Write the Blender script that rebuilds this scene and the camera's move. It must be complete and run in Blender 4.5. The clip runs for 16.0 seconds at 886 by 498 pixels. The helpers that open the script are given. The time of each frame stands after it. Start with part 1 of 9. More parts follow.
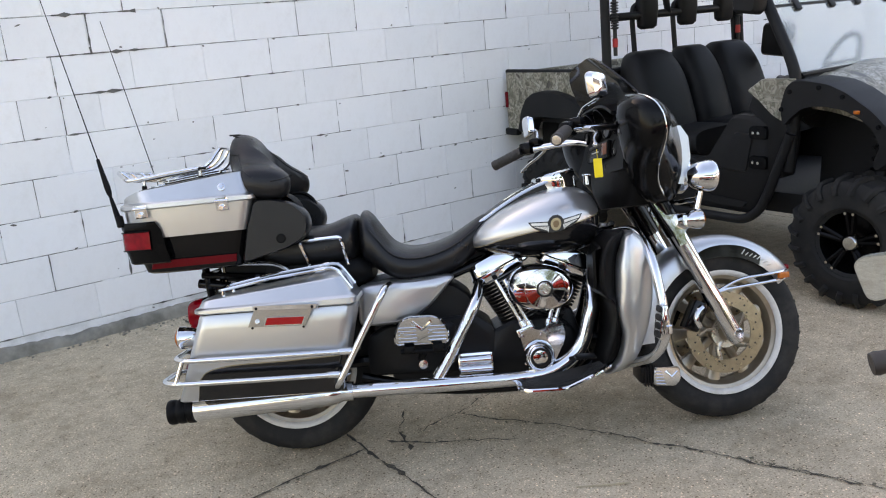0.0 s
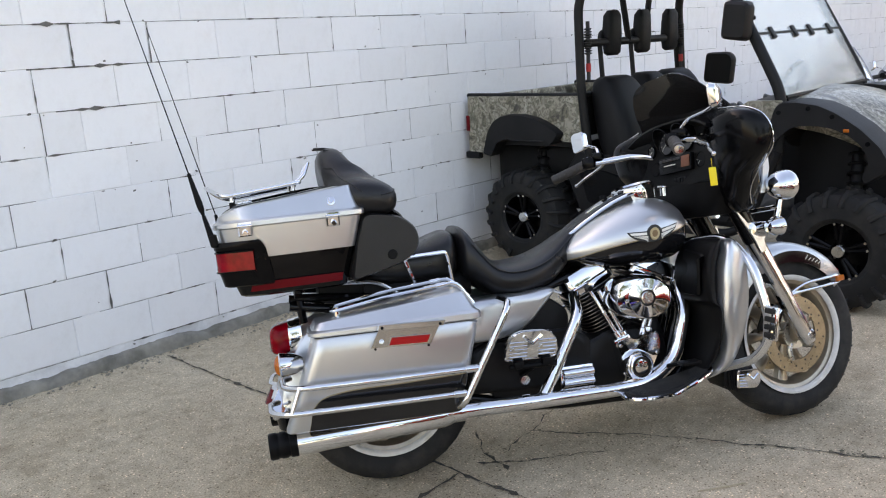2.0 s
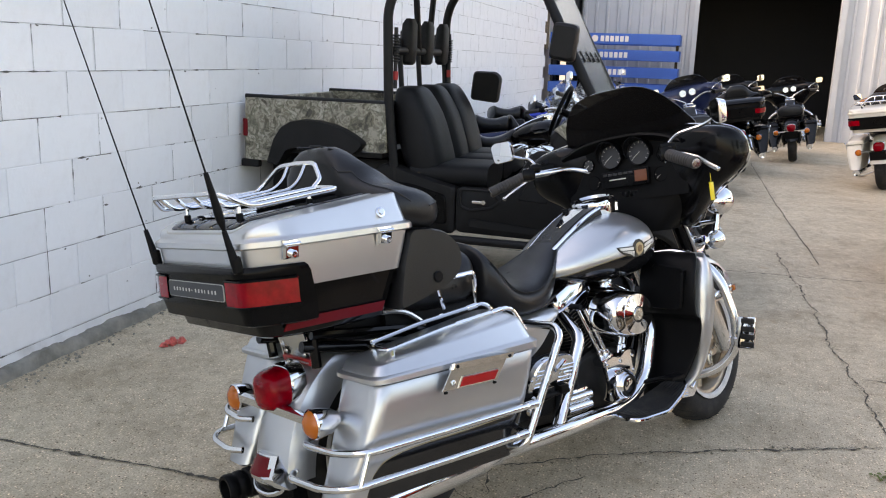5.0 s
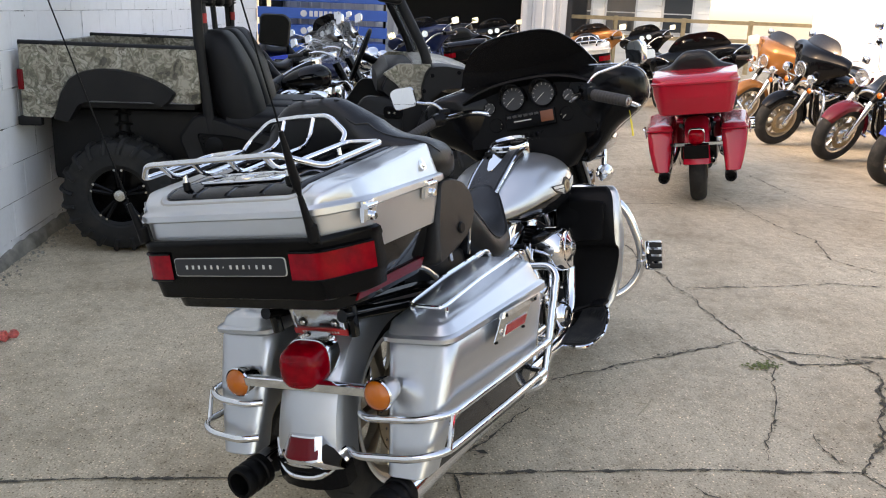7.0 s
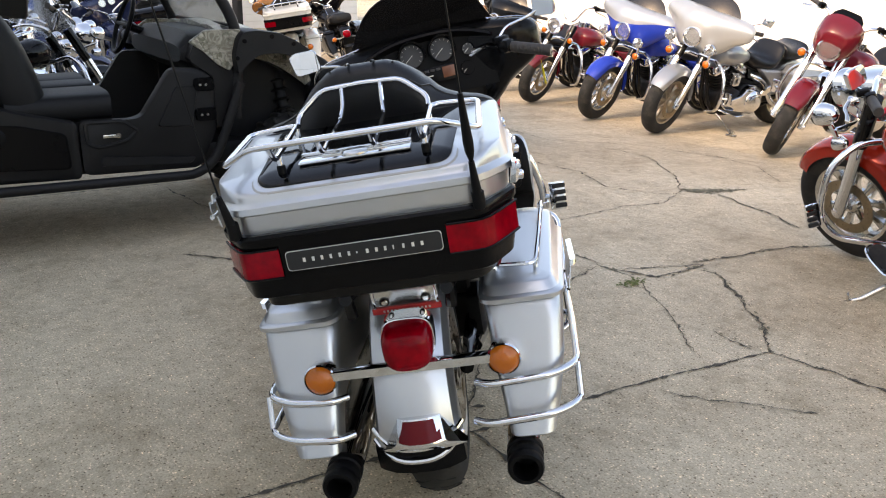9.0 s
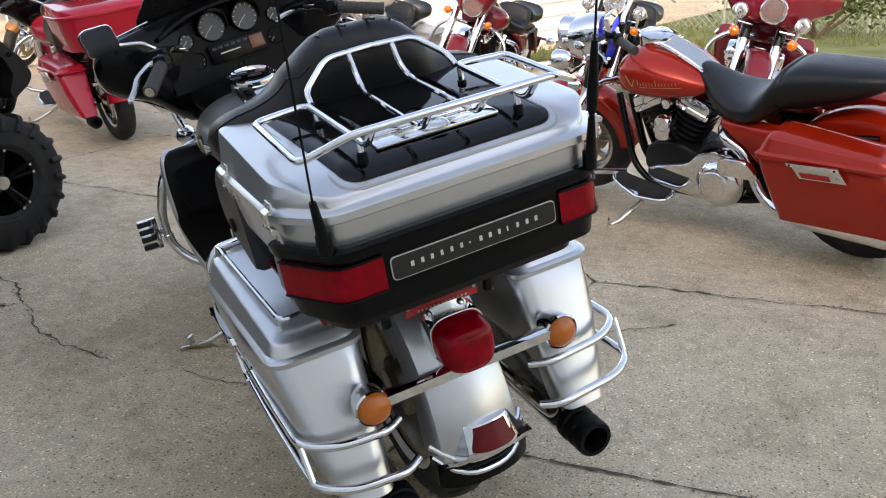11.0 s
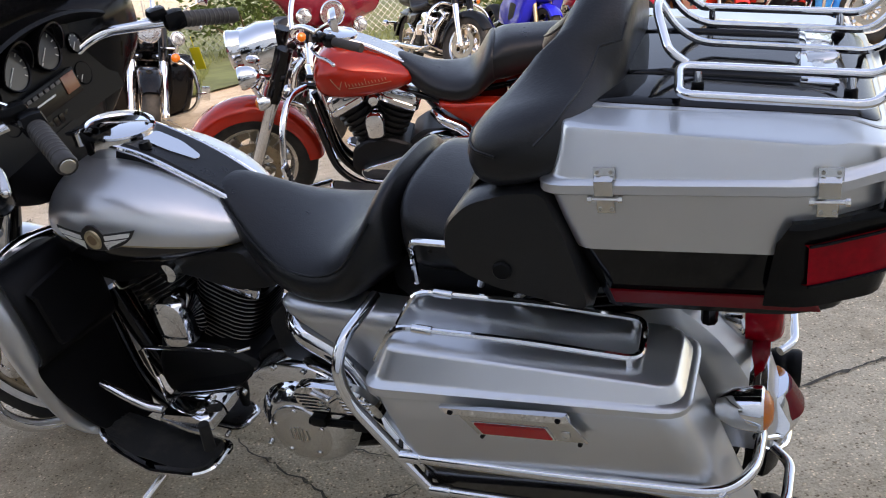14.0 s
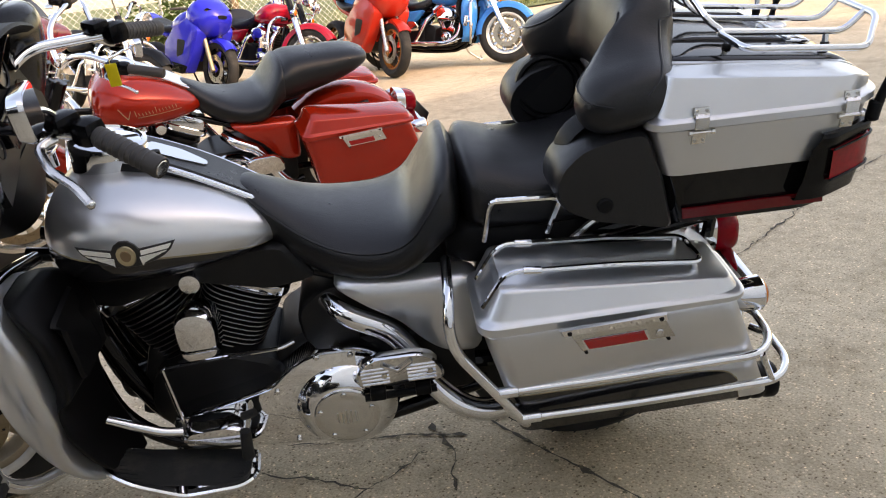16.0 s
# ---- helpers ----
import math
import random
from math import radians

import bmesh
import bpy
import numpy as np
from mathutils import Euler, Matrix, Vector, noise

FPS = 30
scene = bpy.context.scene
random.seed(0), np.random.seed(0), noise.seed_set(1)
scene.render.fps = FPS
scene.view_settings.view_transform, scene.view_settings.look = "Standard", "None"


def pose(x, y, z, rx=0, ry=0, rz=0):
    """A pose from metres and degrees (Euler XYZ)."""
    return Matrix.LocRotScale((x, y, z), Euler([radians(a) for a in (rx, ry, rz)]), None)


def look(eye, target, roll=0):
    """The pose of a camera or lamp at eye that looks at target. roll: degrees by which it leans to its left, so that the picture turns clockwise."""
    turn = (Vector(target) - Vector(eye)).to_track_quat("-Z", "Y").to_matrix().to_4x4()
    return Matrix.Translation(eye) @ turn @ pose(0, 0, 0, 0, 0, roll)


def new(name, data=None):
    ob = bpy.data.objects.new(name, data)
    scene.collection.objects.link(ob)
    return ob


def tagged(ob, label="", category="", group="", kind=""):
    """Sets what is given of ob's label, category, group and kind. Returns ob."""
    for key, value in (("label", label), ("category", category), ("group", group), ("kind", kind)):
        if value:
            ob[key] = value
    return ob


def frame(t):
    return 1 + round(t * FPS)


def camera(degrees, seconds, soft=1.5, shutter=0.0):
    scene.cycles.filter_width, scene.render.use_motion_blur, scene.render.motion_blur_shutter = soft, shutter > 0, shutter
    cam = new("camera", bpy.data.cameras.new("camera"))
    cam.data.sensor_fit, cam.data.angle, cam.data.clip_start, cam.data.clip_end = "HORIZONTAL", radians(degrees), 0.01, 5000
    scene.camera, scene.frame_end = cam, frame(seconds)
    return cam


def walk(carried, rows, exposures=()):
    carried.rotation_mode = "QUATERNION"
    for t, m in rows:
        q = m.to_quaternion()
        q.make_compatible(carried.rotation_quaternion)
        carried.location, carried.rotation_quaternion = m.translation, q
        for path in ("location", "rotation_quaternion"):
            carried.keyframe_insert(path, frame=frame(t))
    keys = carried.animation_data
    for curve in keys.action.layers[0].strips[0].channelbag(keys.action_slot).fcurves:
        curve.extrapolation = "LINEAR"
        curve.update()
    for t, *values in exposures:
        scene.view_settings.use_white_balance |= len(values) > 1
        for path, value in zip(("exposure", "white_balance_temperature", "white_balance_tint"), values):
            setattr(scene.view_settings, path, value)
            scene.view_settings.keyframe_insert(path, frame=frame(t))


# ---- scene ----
cam = camera(55.4, 16.0, soft=1.1)

PATH = [
    (0, (-0.536, 0.411, 1.495), (0.53, 2.024, 0.982), -4.9),
    (0.5, (-0.702, 0.54, 1.502), (0.435, 2.112, 1.017), -3.6),
    (1, (-0.899, 0.69, 1.483), (0.314, 2.211, 1.019), -2.7),
    (1.5, (-1.093, 0.86, 1.471), (0.178, 2.329, 0.994), -3.2),
    (2, (-1.216, 1.045, 1.481), (0.165, 2.415, 1.017), -3.7),
    (2.5, (-1.342, 1.239, 1.467), (0.175, 2.455, 1.0), -3.2),
    (3, (-1.428, 1.449, 1.458), (0.203, 2.497, 0.966), -2.5),
    (3.5, (-1.459, 1.669, 1.447), (0.256, 2.586, 0.98), -0.4),
    (3.7, (-1.468, 1.769, 1.436), (0.27, 2.648, 0.981), 0.3),
    (5.8, (-1.584, 2.737, 1.406), (0.333, 3.015, 0.908), 2.1),
    (6, (-1.582, 2.82, 1.397), (0.34, 3.025, 0.882), 2.3),
    (6.5, (-1.563, 3.036, 1.388), (0.368, 3.038, 0.869), 3.3),
    (7, (-1.586, 3.272, 1.39), (0.329, 3.078, 0.847), 2.3),
    (7.5, (-1.562, 3.505, 1.379), (0.302, 3.069, 0.799), 1.7),
    (8, (-1.442, 3.755, 1.371), (0.38, 3.158, 0.801), 1.9),
    (8.5, (-1.363, 4.006, 1.349), (0.399, 3.25, 0.782), 1.9),
    (9, (-1.246, 4.236, 1.342), (0.406, 3.282, 0.741), 0.8),
    (9.5, (-1.04, 4.436, 1.321), (0.507, 3.324, 0.712), 1.2),
    (10, (-0.866, 4.642, 1.3), (0.553, 3.367, 0.7), 1.0),
    (10.2, (-0.79, 4.709, 1.304), (0.551, 3.36, 0.683), 0.7),
    (12.3, (0.294, 4.783, 1.228), (0.666, 2.932, 0.567), -3.8),
    (12.5, (0.389, 4.755, 1.232), (0.703, 2.903, 0.546), -4.3),
    (13, (0.633, 4.726, 1.214), (0.734, 2.855, 0.517), -4.5),
    (13.5, (0.892, 4.719, 1.221), (0.722, 2.85, 0.531), -5.7),
    (14, (1.151, 4.695, 1.207), (0.824, 2.833, 0.555), -6.2),
    (14.5, (1.382, 4.707, 1.212), (0.86, 2.879, 0.589), -5.7),
    (15, (1.62, 4.713, 1.217), (0.839, 2.986, 0.578), -6.1),
    (15.5, (1.823, 4.625, 1.211), (0.851, 3.01, 0.541), -6.6),
    (16, (2.012, 4.548, 1.221), (0.889, 3.03, 0.564), -6.3),
]
walk(cam, [(t, look(eye, target, roll)) for t, eye, target, roll in PATH], [(0.0, 2.18, 9000, 20), (3.5, 2.18, 9100, 20), (6.5, 2.20, 9150, 19), (8.0, 2.17, 9200, 19), (10.0, 2.22, 9300, 18), (12.5, 1.97, 8600, 20), (14.0, 2.13, 8700, 23), (16.0, 2.37, 10200, 22)])

# ---- world, sun, exposure ----
SUN_ELEV, SUN_AZ = 29.0, 108.0   # the sun stands behind the block building; azimuth measured from +x towards +y
world = bpy.data.worlds.new("sky")
scene.world = world
world.use_nodes = True
_wn = world.node_tree
_sky = _wn.nodes.new("ShaderNodeTexSky")
_sky.sky_type = "NISHITA"
_sky.sun_disc = False
_sky.sun_elevation = radians(SUN_ELEV)
_sky.sun_rotation = radians(90 - SUN_AZ)
_sky.air_density, _sky.dust_density, _sky.ozone_density = 1.0, 1.6, 1.0
_bg = _wn.nodes["Background"]
_wn.links.new(_sky.outputs[0], _bg.inputs[0])
_bg.inputs[1].default_value = 0.15
_sunlight = bpy.data.lights.new("sun", "SUN")
_sunlight.energy, _sunlight.angle, _sunlight.color = 0.55, radians(0.53), (1.0, 0.965, 0.91)
sun = new("sun", _sunlight)
_sd = Vector((math.cos(radians(SUN_ELEV)) * math.cos(radians(SUN_AZ)), math.cos(radians(SUN_ELEV)) * math.sin(radians(SUN_AZ)), math.sin(radians(SUN_ELEV))))
sun.matrix_world = look(_sd * 60, (0, 0, 0))

# ---- mesh helpers ----


class Geo:
    """Collects vertices and faces of one mesh; faces carry a material slot."""

    def __init__(self):
        self.v, self.f, self.m, self.slot = [], [], [], 0

    def add(self, verts, faces):
        n = len(self.v)
        self.v += [tuple(p) for p in verts]
        self.f += [tuple(i + n for i in q) for q in faces]
        self.m += [self.slot] * len(faces)
        return self

    def loft(self, rings, closed=True, caps=True, loop=False):
        k = len(rings[0])
        verts = [p for r in rings for p in r]
        faces = []
        last = k if closed else k - 1
        rows = len(rings) if loop else len(rings) - 1
        for a in range(rows):
            b = (a + 1) % len(rings)
            for i in range(last):
                j = (i + 1) % k
                faces.append((a * k + i, a * k + j, b * k + j, b * k + i))
        if caps and closed and not loop:
            faces.append(tuple(range(k - 1, -1, -1)))
            faces.append(tuple((len(rings) - 1) * k + i for i in range(k)))
        return self.add(verts, faces)

    def tube(self, path, r, seg=10, closed=False, squash=1.0):
        pts = [Vector(p) for p in path]
        n = len(pts)
        rings, up = [], None
        for i, p in enumerate(pts):
            a = pts[(i - 1) % n] if (closed or i) else p
            b = pts[(i + 1) % n] if (closed or i < n - 1) else p
            t = (b - a).normalized()
            if up is None:
                up = t.orthogonal().normalized()
            up = (up - t * up.dot(t)).normalized()
            side = t.cross(up)
            rad = r[i] if isinstance(r, (list, tuple)) else r
            rings.append([p + (up * math.cos(q) * squash + side * math.sin(q)) * rad for q in (2 * math.pi * j / seg for j in range(seg))])
        return self.loft(rings, caps=True, loop=closed)

    def lathe(self, profile, origin=(0, 0, 0), axis=(0, 1, 0), seg=24, start=0.0, sweep=360.0, close=False):
        """profile: rows of radius and height along the axis."""
        o, t = Vector(origin), Vector(axis).normalized()
        a = t.orthogonal().normalized()
        if abs(t.y) > 0.9:
            a = Vector((1, 0, 0))
            a = (a - t * a.dot(t)).normalized()
        b = t.cross(a)
        full = abs(sweep - 360) < 1e-6
        steps = seg if full else seg + 1
        rings = []
        for j in range(steps):
            q = radians(start + sweep * j / seg)
            d = a * math.cos(q) + b * math.sin(q)
            rings.append([o + d * r + t * h for r, h in profile])
        return self.loft(rings, closed=close, caps=False, loop=full)

    def cyl(self, p, q, r, seg=16, r2=None, bevel=0.0):
        p, q = Vector(p), Vector(q)
        h = (q - p).length
        r2 = r if r2 is None else r2
        c = min(bevel, h / 2, r * 0.9)
        prof = [(0, 0), (r - c, 0), (r, c), (r2, h - c), (r2 - c, h), (0, h)] if c else [(0, 0), (r, 0), (r2, h), (0, h)]
        return self.lathe(prof, p, q - p, seg)

    def ball(self, c, r, seg=16, sx=1, sy=1, sz=1, lo=-90, hi=90):
        rings = []
        for i in range(seg // 2 + 1):
            e = radians(lo + (hi - lo) * i / (seg // 2))
            rings.append([(c[0] + sx * r * math.cos(e) * math.cos(2 * math.pi * j / seg), c[1] + sy * r * math.cos(e) * math.sin(2 * math.pi * j / seg), c[2] + sz * r * math.sin(e)) for j in range(seg)])
        return self.loft(rings, caps=False)

    def box(self, c, s, bevel=0.0, turn=None, seg=2):
        bm = bmesh.new()
        bmesh.ops.create_cube(bm, size=1.0)
        for v in bm.verts:
            v.co = Vector((v.co.x * s[0], v.co.y * s[1], v.co.z * s[2]))
        if bevel:
            bmesh.ops.bevel(bm, geom=bm.edges[:], offset=bevel, segments=seg, profile=0.6, affect="EDGES")
        m = Matrix.Translation(c) @ (turn.to_4x4() if turn is not None else Matrix())
        bm.verts.index_update()
        self.add([m @ v.co for v in bm.verts], [[v.index for v in f.verts] for f in bm.faces])
        bm.free()
        return self

    def slab(self, ring, push, inset=0.0):
        """A plate from a closed ring of points and a vector of thickness, with an optional chamfer on its far face."""
        push = Vector(push)
        ring = [Vector(p) for p in ring]
        mid = sum(ring, Vector()) / len(ring)
        rings = [ring, [p + push * (1 - (0.35 if inset else 0)) for p in ring]]
        if inset:
            rings.append([p + push + (mid - p).normalized() * inset for p in ring])
        return self.loft(rings)

    def moved(self, fn):
        self.v = [tuple(fn(Vector(p))) for p in self.v]
        return self


def part(name, geo, mats, parent=None, label="", smooth=38.0):
    me = bpy.data.meshes.new(name)
    me.from_pydata(geo.v, [], geo.f)
    for mt in mats if isinstance(mats, (list, tuple)) else [mats]:
        me.materials.append(mt)
    if isinstance(mats, (list, tuple)):
        me.polygons.foreach_set("material_index", geo.m)
    bm = bmesh.new()
    bm.from_mesh(me)
    bmesh.ops.recalc_face_normals(bm, faces=bm.faces[:])
    bm.to_mesh(me)
    bm.free()
    if smooth:
        me.polygons.foreach_set("use_smooth", [True] * len(me.polygons))
        me.set_sharp_from_angle(angle=radians(smooth))
    me.update()
    ob = new(name, me)
    if parent is not None:
        ob.parent = parent
    if label:
        tagged(ob, label)
    return ob


def thing(name, m, label, category, group="", kind=""):
    ob = new(name)
    ob.empty_display_size = 0.1
    ob.matrix_world = m
    return tagged(ob, label, category, group, kind)


def fillet(pts, r, n=5, closed=False):
    """A polyline with its corners rounded."""
    pts = [Vector(p) for p in pts]
    out = []
    k = len(pts)
    for i, p in enumerate(pts):
        if not closed and i in (0, k - 1):
            out.append(p)
            continue
        a, b = pts[i - 1], pts[(i + 1) % k]
        da, db = (a - p), (b - p)
        rr = min(r, da.length * 0.48, db.length * 0.48)
        s, e = p + da.normalized() * rr, p + db.normalized() * rr
        for j in range(n + 1):
            t = j / n
            out.append(s * (1 - t) ** 2 + p * 2 * t * (1 - t) + e * t * t)
    return out


def roundpoly(pts, r, n=4):
    """The same for a closed outline in the plane; r: one radius, or one for each corner."""
    out = []
    k = len(pts)
    for i, p in enumerate(pts):
        p = Vector(p)
        a, b = Vector(pts[i - 1]), Vector(pts[(i + 1) % k])
        da, db = a - p, b - p
        rr = min(r[i] if isinstance(r, (list, tuple)) else r, da.length * 0.48, db.length * 0.48)
        s, e = p + da.normalized() * rr, p + db.normalized() * rr
        for j in range(n + 1):
            t = j / n
            out.append(s * (1 - t) ** 2 + p * 2 * t * (1 - t) + e * t * t)
    return out


def smooth_rows(rows, n):
    """Rows of numbers, the first rising or falling, drawn out to n rows along a smooth curve."""
    rows = np.array(rows, float)
    k = len(rows)
    d = np.zeros_like(rows)
    d[1:-1] = (rows[2:] - rows[:-2]) / 2
    d[0], d[-1] = rows[1] - rows[0], rows[-1] - rows[-2]
    out = []
    for s in np.linspace(0, k - 1, n):
        i = min(int(s), k - 2)
        t = s - i
        h = (2 * t**3 - 3 * t**2 + 1, t**3 - 2 * t**2 + t, -2 * t**3 + 3 * t**2, t**3 - t**2)
        out.append(h[0] * rows[i] + h[1] * d[i] + h[2] * rows[i + 1] + h[3] * d[i + 1])
    return out


def oval(c, a, b, ra, rb, e=2.0, n=24, e2=None):
    """A superellipse round c in the plane of the vectors a and b."""
    c, a, b = Vector(c), Vector(a), Vector(b)
    out = []
    for j in range(n):
        q = 2 * math.pi * j / n
        cs, sn = math.cos(q), math.sin(q)
        ee = e2 if (e2 and sn < 0) else e
        out.append(c + a * ra * math.copysign(abs(cs) ** (2 / ee), cs) + b * rb * math.copysign(abs(sn) ** (2 / ee), sn))
    return out


def hull_x(rows, n=24, k=24, e=2.4, e2=None):
    """A closed body along x from rows of x, bottom, top, half width."""
    rings = []
    for x, lo, hi, hw in smooth_rows(rows, n):
        rings.append(oval((x, 0, (lo + hi) / 2), (0, 1, 0), (0, 0, 1), max(hw, 0.004), max((hi - lo) / 2, 0.004), e, k, e2))
    return rings


# ---- materials ----


def mat(name, color, rough=0.5, metal=0.0, coat=0.0, spec=0.5, vary=0.0, scale=20.0, bump=0.0, bscale=80.0, rvary=0.0, trans=0.0, ior=1.45, coords="Object", dirt=None, dscale=3.0, damount=0.0, flake=0.0, per_object=0.0, emit=None, estr=0.0, stretch=None):
    m = bpy.data.materials.new(name)
    m.use_nodes = True
    nt = m.node_tree
    b = nt.nodes["Principled BSDF"]
    lk = nt.links.new
    b.inputs["Base Color"].default_value = (*color, 1)
    b.inputs["Roughness"].default_value = rough
    b.inputs["Metallic"].default_value = metal
    b.inputs["Coat Weight"].default_value = coat
    b.inputs["Coat Roughness"].default_value = 0.04
    b.inputs["Specular IOR Level"].default_value = spec
    b.inputs["IOR"].default_value = ior
    b.inputs["Transmission Weight"].default_value = trans
    if emit:
        b.inputs["Emission Color"].default_value = (*emit, 1)
        b.inputs["Emission Strength"].default_value = estr
    tc = nt.nodes.new("ShaderNodeTexCoord")
    src = tc.outputs[coords]
    if stretch:
        mp = nt.nodes.new("ShaderNodeMapping")
        mp.inputs["Scale"].default_value = stretch
        lk(src, mp.inputs[0])
        src = mp.outputs[0]

    def noise_at(sc, detail=4.0, rough_=0.6):
        n = nt.nodes.new("ShaderNodeTexNoise")
        n.inputs["Scale"].default_value = sc
        n.inputs["Detail"].default_value = detail
        n.inputs["Roughness"].default_value = rough_
        lk(src, n.inputs["Vector"])
        return n.outputs["Fac"]

    col = None
    if vary:
        mr = nt.nodes.new("ShaderNodeMapRange")
        mr.inputs[1].default_value, mr.inputs[2].default_value = 0.3, 0.7
        mr.inputs[3].default_value, mr.inputs[4].default_value = 1 - vary, 1 + vary
        lk(noise_at(scale), mr.inputs[0])
        mx = nt.nodes.new("ShaderNodeMix")
        mx.data_type, mx.blend_type = "RGBA", "MULTIPLY"
        mx.inputs[0].default_value = 1.0
        mx.inputs[6].default_value = (*color, 1)
        lk(mr.outputs[0], mx.inputs[7])
        col = mx.outputs[2]
    if dirt:
        mr = nt.nodes.new("ShaderNodeMapRange")
        mr.inputs[1].default_value, mr.inputs[2].default_value = 0.48, 0.75
        mr.inputs[3].default_value, mr.inputs[4].default_value = 0.0, damount
        lk(noise_at(dscale, 8.0, 0.65), mr.inputs[0])
        mx = nt.nodes.new("ShaderNodeMix")
        mx.data_type = "RGBA"
        lk(mr.outputs[0], mx.inputs[0])
        mx.inputs[6].default_value = (*color, 1)
        if col:
            lk(col, mx.inputs[6])
        mx.inputs[7].default_value = (*dirt, 1)
        col = mx.outputs[2]
    if per_object:
        oi = nt.nodes.new("ShaderNodeObjectInfo")
        mr = nt.nodes.new("ShaderNodeMapRange")
        mr.inputs[3].default_value, mr.inputs[4].default_value = 1 - per_object, 1 + per_object
        lk(oi.outputs["Random"], mr.inputs[0])
        mx = nt.nodes.new("ShaderNodeMix")
        mx.data_type, mx.blend_type = "RGBA", "MULTIPLY"
        mx.inputs[0].default_value = 1.0
        mx.inputs[6].default_value = (*color, 1)
        if col:
            lk(col, mx.inputs[6])
        lk(mr.outputs[0], mx.inputs[7])
        col = mx.outputs[2]
    if col:
        lk(col, b.inputs["Base Color"])
    if rvary:
        mr = nt.nodes.new("ShaderNodeMapRange")
        mr.inputs[1].default_value, mr.inputs[2].default_value = 0.3, 0.7
        mr.inputs[3].default_value, mr.inputs[4].default_value = max(0.02, rough - rvary), rough + rvary
        lk(noise_at(scale * 1.7), mr.inputs[0])
        lk(mr.outputs[0], b.inputs["Roughness"])
    if bump:
        bp = nt.nodes.new("ShaderNodeBump")
        bp.inputs["Strength"].default_value = bump
        bp.inputs["Distance"].default_value = 0.002
        lk(noise_at(bscale, 5.0), bp.inputs["Height"])
        lk(bp.outputs[0], b.inputs["Normal"])
    if flake:
        vo = nt.nodes.new("ShaderNodeTexVoronoi")
        vo.inputs["Scale"].default_value = 900
        lk(src, vo.inputs["Vector"])
        bp = nt.nodes.new("ShaderNodeBump")
        bp.inputs["Strength"].default_value = flake
        bp.inputs["Distance"].default_value = 0.0004
        lk(vo.outputs["Distance"], bp.inputs["Height"])
        lk(bp.outputs[0], b.inputs["Normal"])
    return m


def two_tone(name, top, low, rows, stripe=(0.30, 0.25, 0.16), metal_top=0.86, rough_top=0.29, x_range=None):
    """Paint that changes colour below a line z(x), with a thin stripe along it. rows: x, z of the line."""
    m = mat(name, top, rough_top, metal_top, coat=0.22)
    nt = m.node_tree
    b = nt.nodes["Principled BSDF"]
    lk = nt.links.new
    tc = nt.nodes.new("ShaderNodeTexCoord")
    sp = nt.nodes.new("ShaderNodeSeparateXYZ")
    lk(tc.outputs["Object"], sp.inputs[0])
    mr = nt.nodes.new("ShaderNodeMapRange")
    x0, x1 = rows[0][0], rows[-1][0]
    mr.inputs[1].default_value, mr.inputs[2].default_value = x0, x1
    lk(sp.outputs["X"], mr.inputs[0])
    fc = nt.nodes.new("ShaderNodeFloatCurve")
    cv = fc.mapping.curves[0]
    zs = [z for _, z in rows]
    z0, z1 = min(zs) - 0.001, max(zs) + 0.001
    for i, (x, z) in enumerate(rows):
        px, py = (x - x0) / (x1 - x0), (z - z0) / (z1 - z0)
        if i == 0:
            cv.points[0].location = (px, py)
        elif i == len(rows) - 1:
            cv.points[-1].location = (px, py)
        else:
            cv.points.new(px, py)
    fc.mapping.update()
    lk(mr.outputs[0], fc.inputs["Value"])
    ml = nt.nodes.new("ShaderNodeMath")
    ml.operation = "MULTIPLY_ADD"
    ml.inputs[1].default_value, ml.inputs[2].default_value = z1 - z0, z0
    lk(fc.outputs[0], ml.inputs[0])
    df = nt.nodes.new("ShaderNodeMath")
    df.operation = "SUBTRACT"
    lk(sp.outputs["Z"], df.inputs[0])
    lk(ml.outputs[0], df.inputs[1])

    def above(v):
        g = nt.nodes.new("ShaderNodeMath")
        g.operation = "GREATER_THAN"
        g.inputs[1].default_value = v
        lk(df.outputs[0], g.inputs[0])
        return g.outputs[0]

    a1, a2 = above(0.0), above(0.004)
    m1 = nt.nodes.new("ShaderNodeMix")
    m1.data_type = "RGBA"
    m1.inputs[6].default_value, m1.inputs[7].default_value = (*low, 1), (*stripe, 1)
    lk(a1, m1.inputs[0])
    m2 = nt.nodes.new("ShaderNodeMix")
    m2.data_type = "RGBA"
    lk(m1.outputs[2], m2.inputs[6])
    m2.inputs[7].default_value = (*top, 1)
    lk(a2, m2.inputs[0])
    lk(m2.outputs[2], b.inputs["Base Color"])
    mm = nt.nodes.new("ShaderNodeMath")
    mm.operation = "MULTIPLY"
    mm.inputs[1].default_value = metal_top
    lk(a2, mm.inputs[0])
    lk(mm.outputs[0], b.inputs["Metallic"])
    rr = nt.nodes.new("ShaderNodeMapRange")
    rr.inputs[3].default_value, rr.inputs[4].default_value = 0.12, rough_top
    lk(a2, rr.inputs[0])
    lk(rr.outputs[0], b.inputs["Roughness"])
    return m


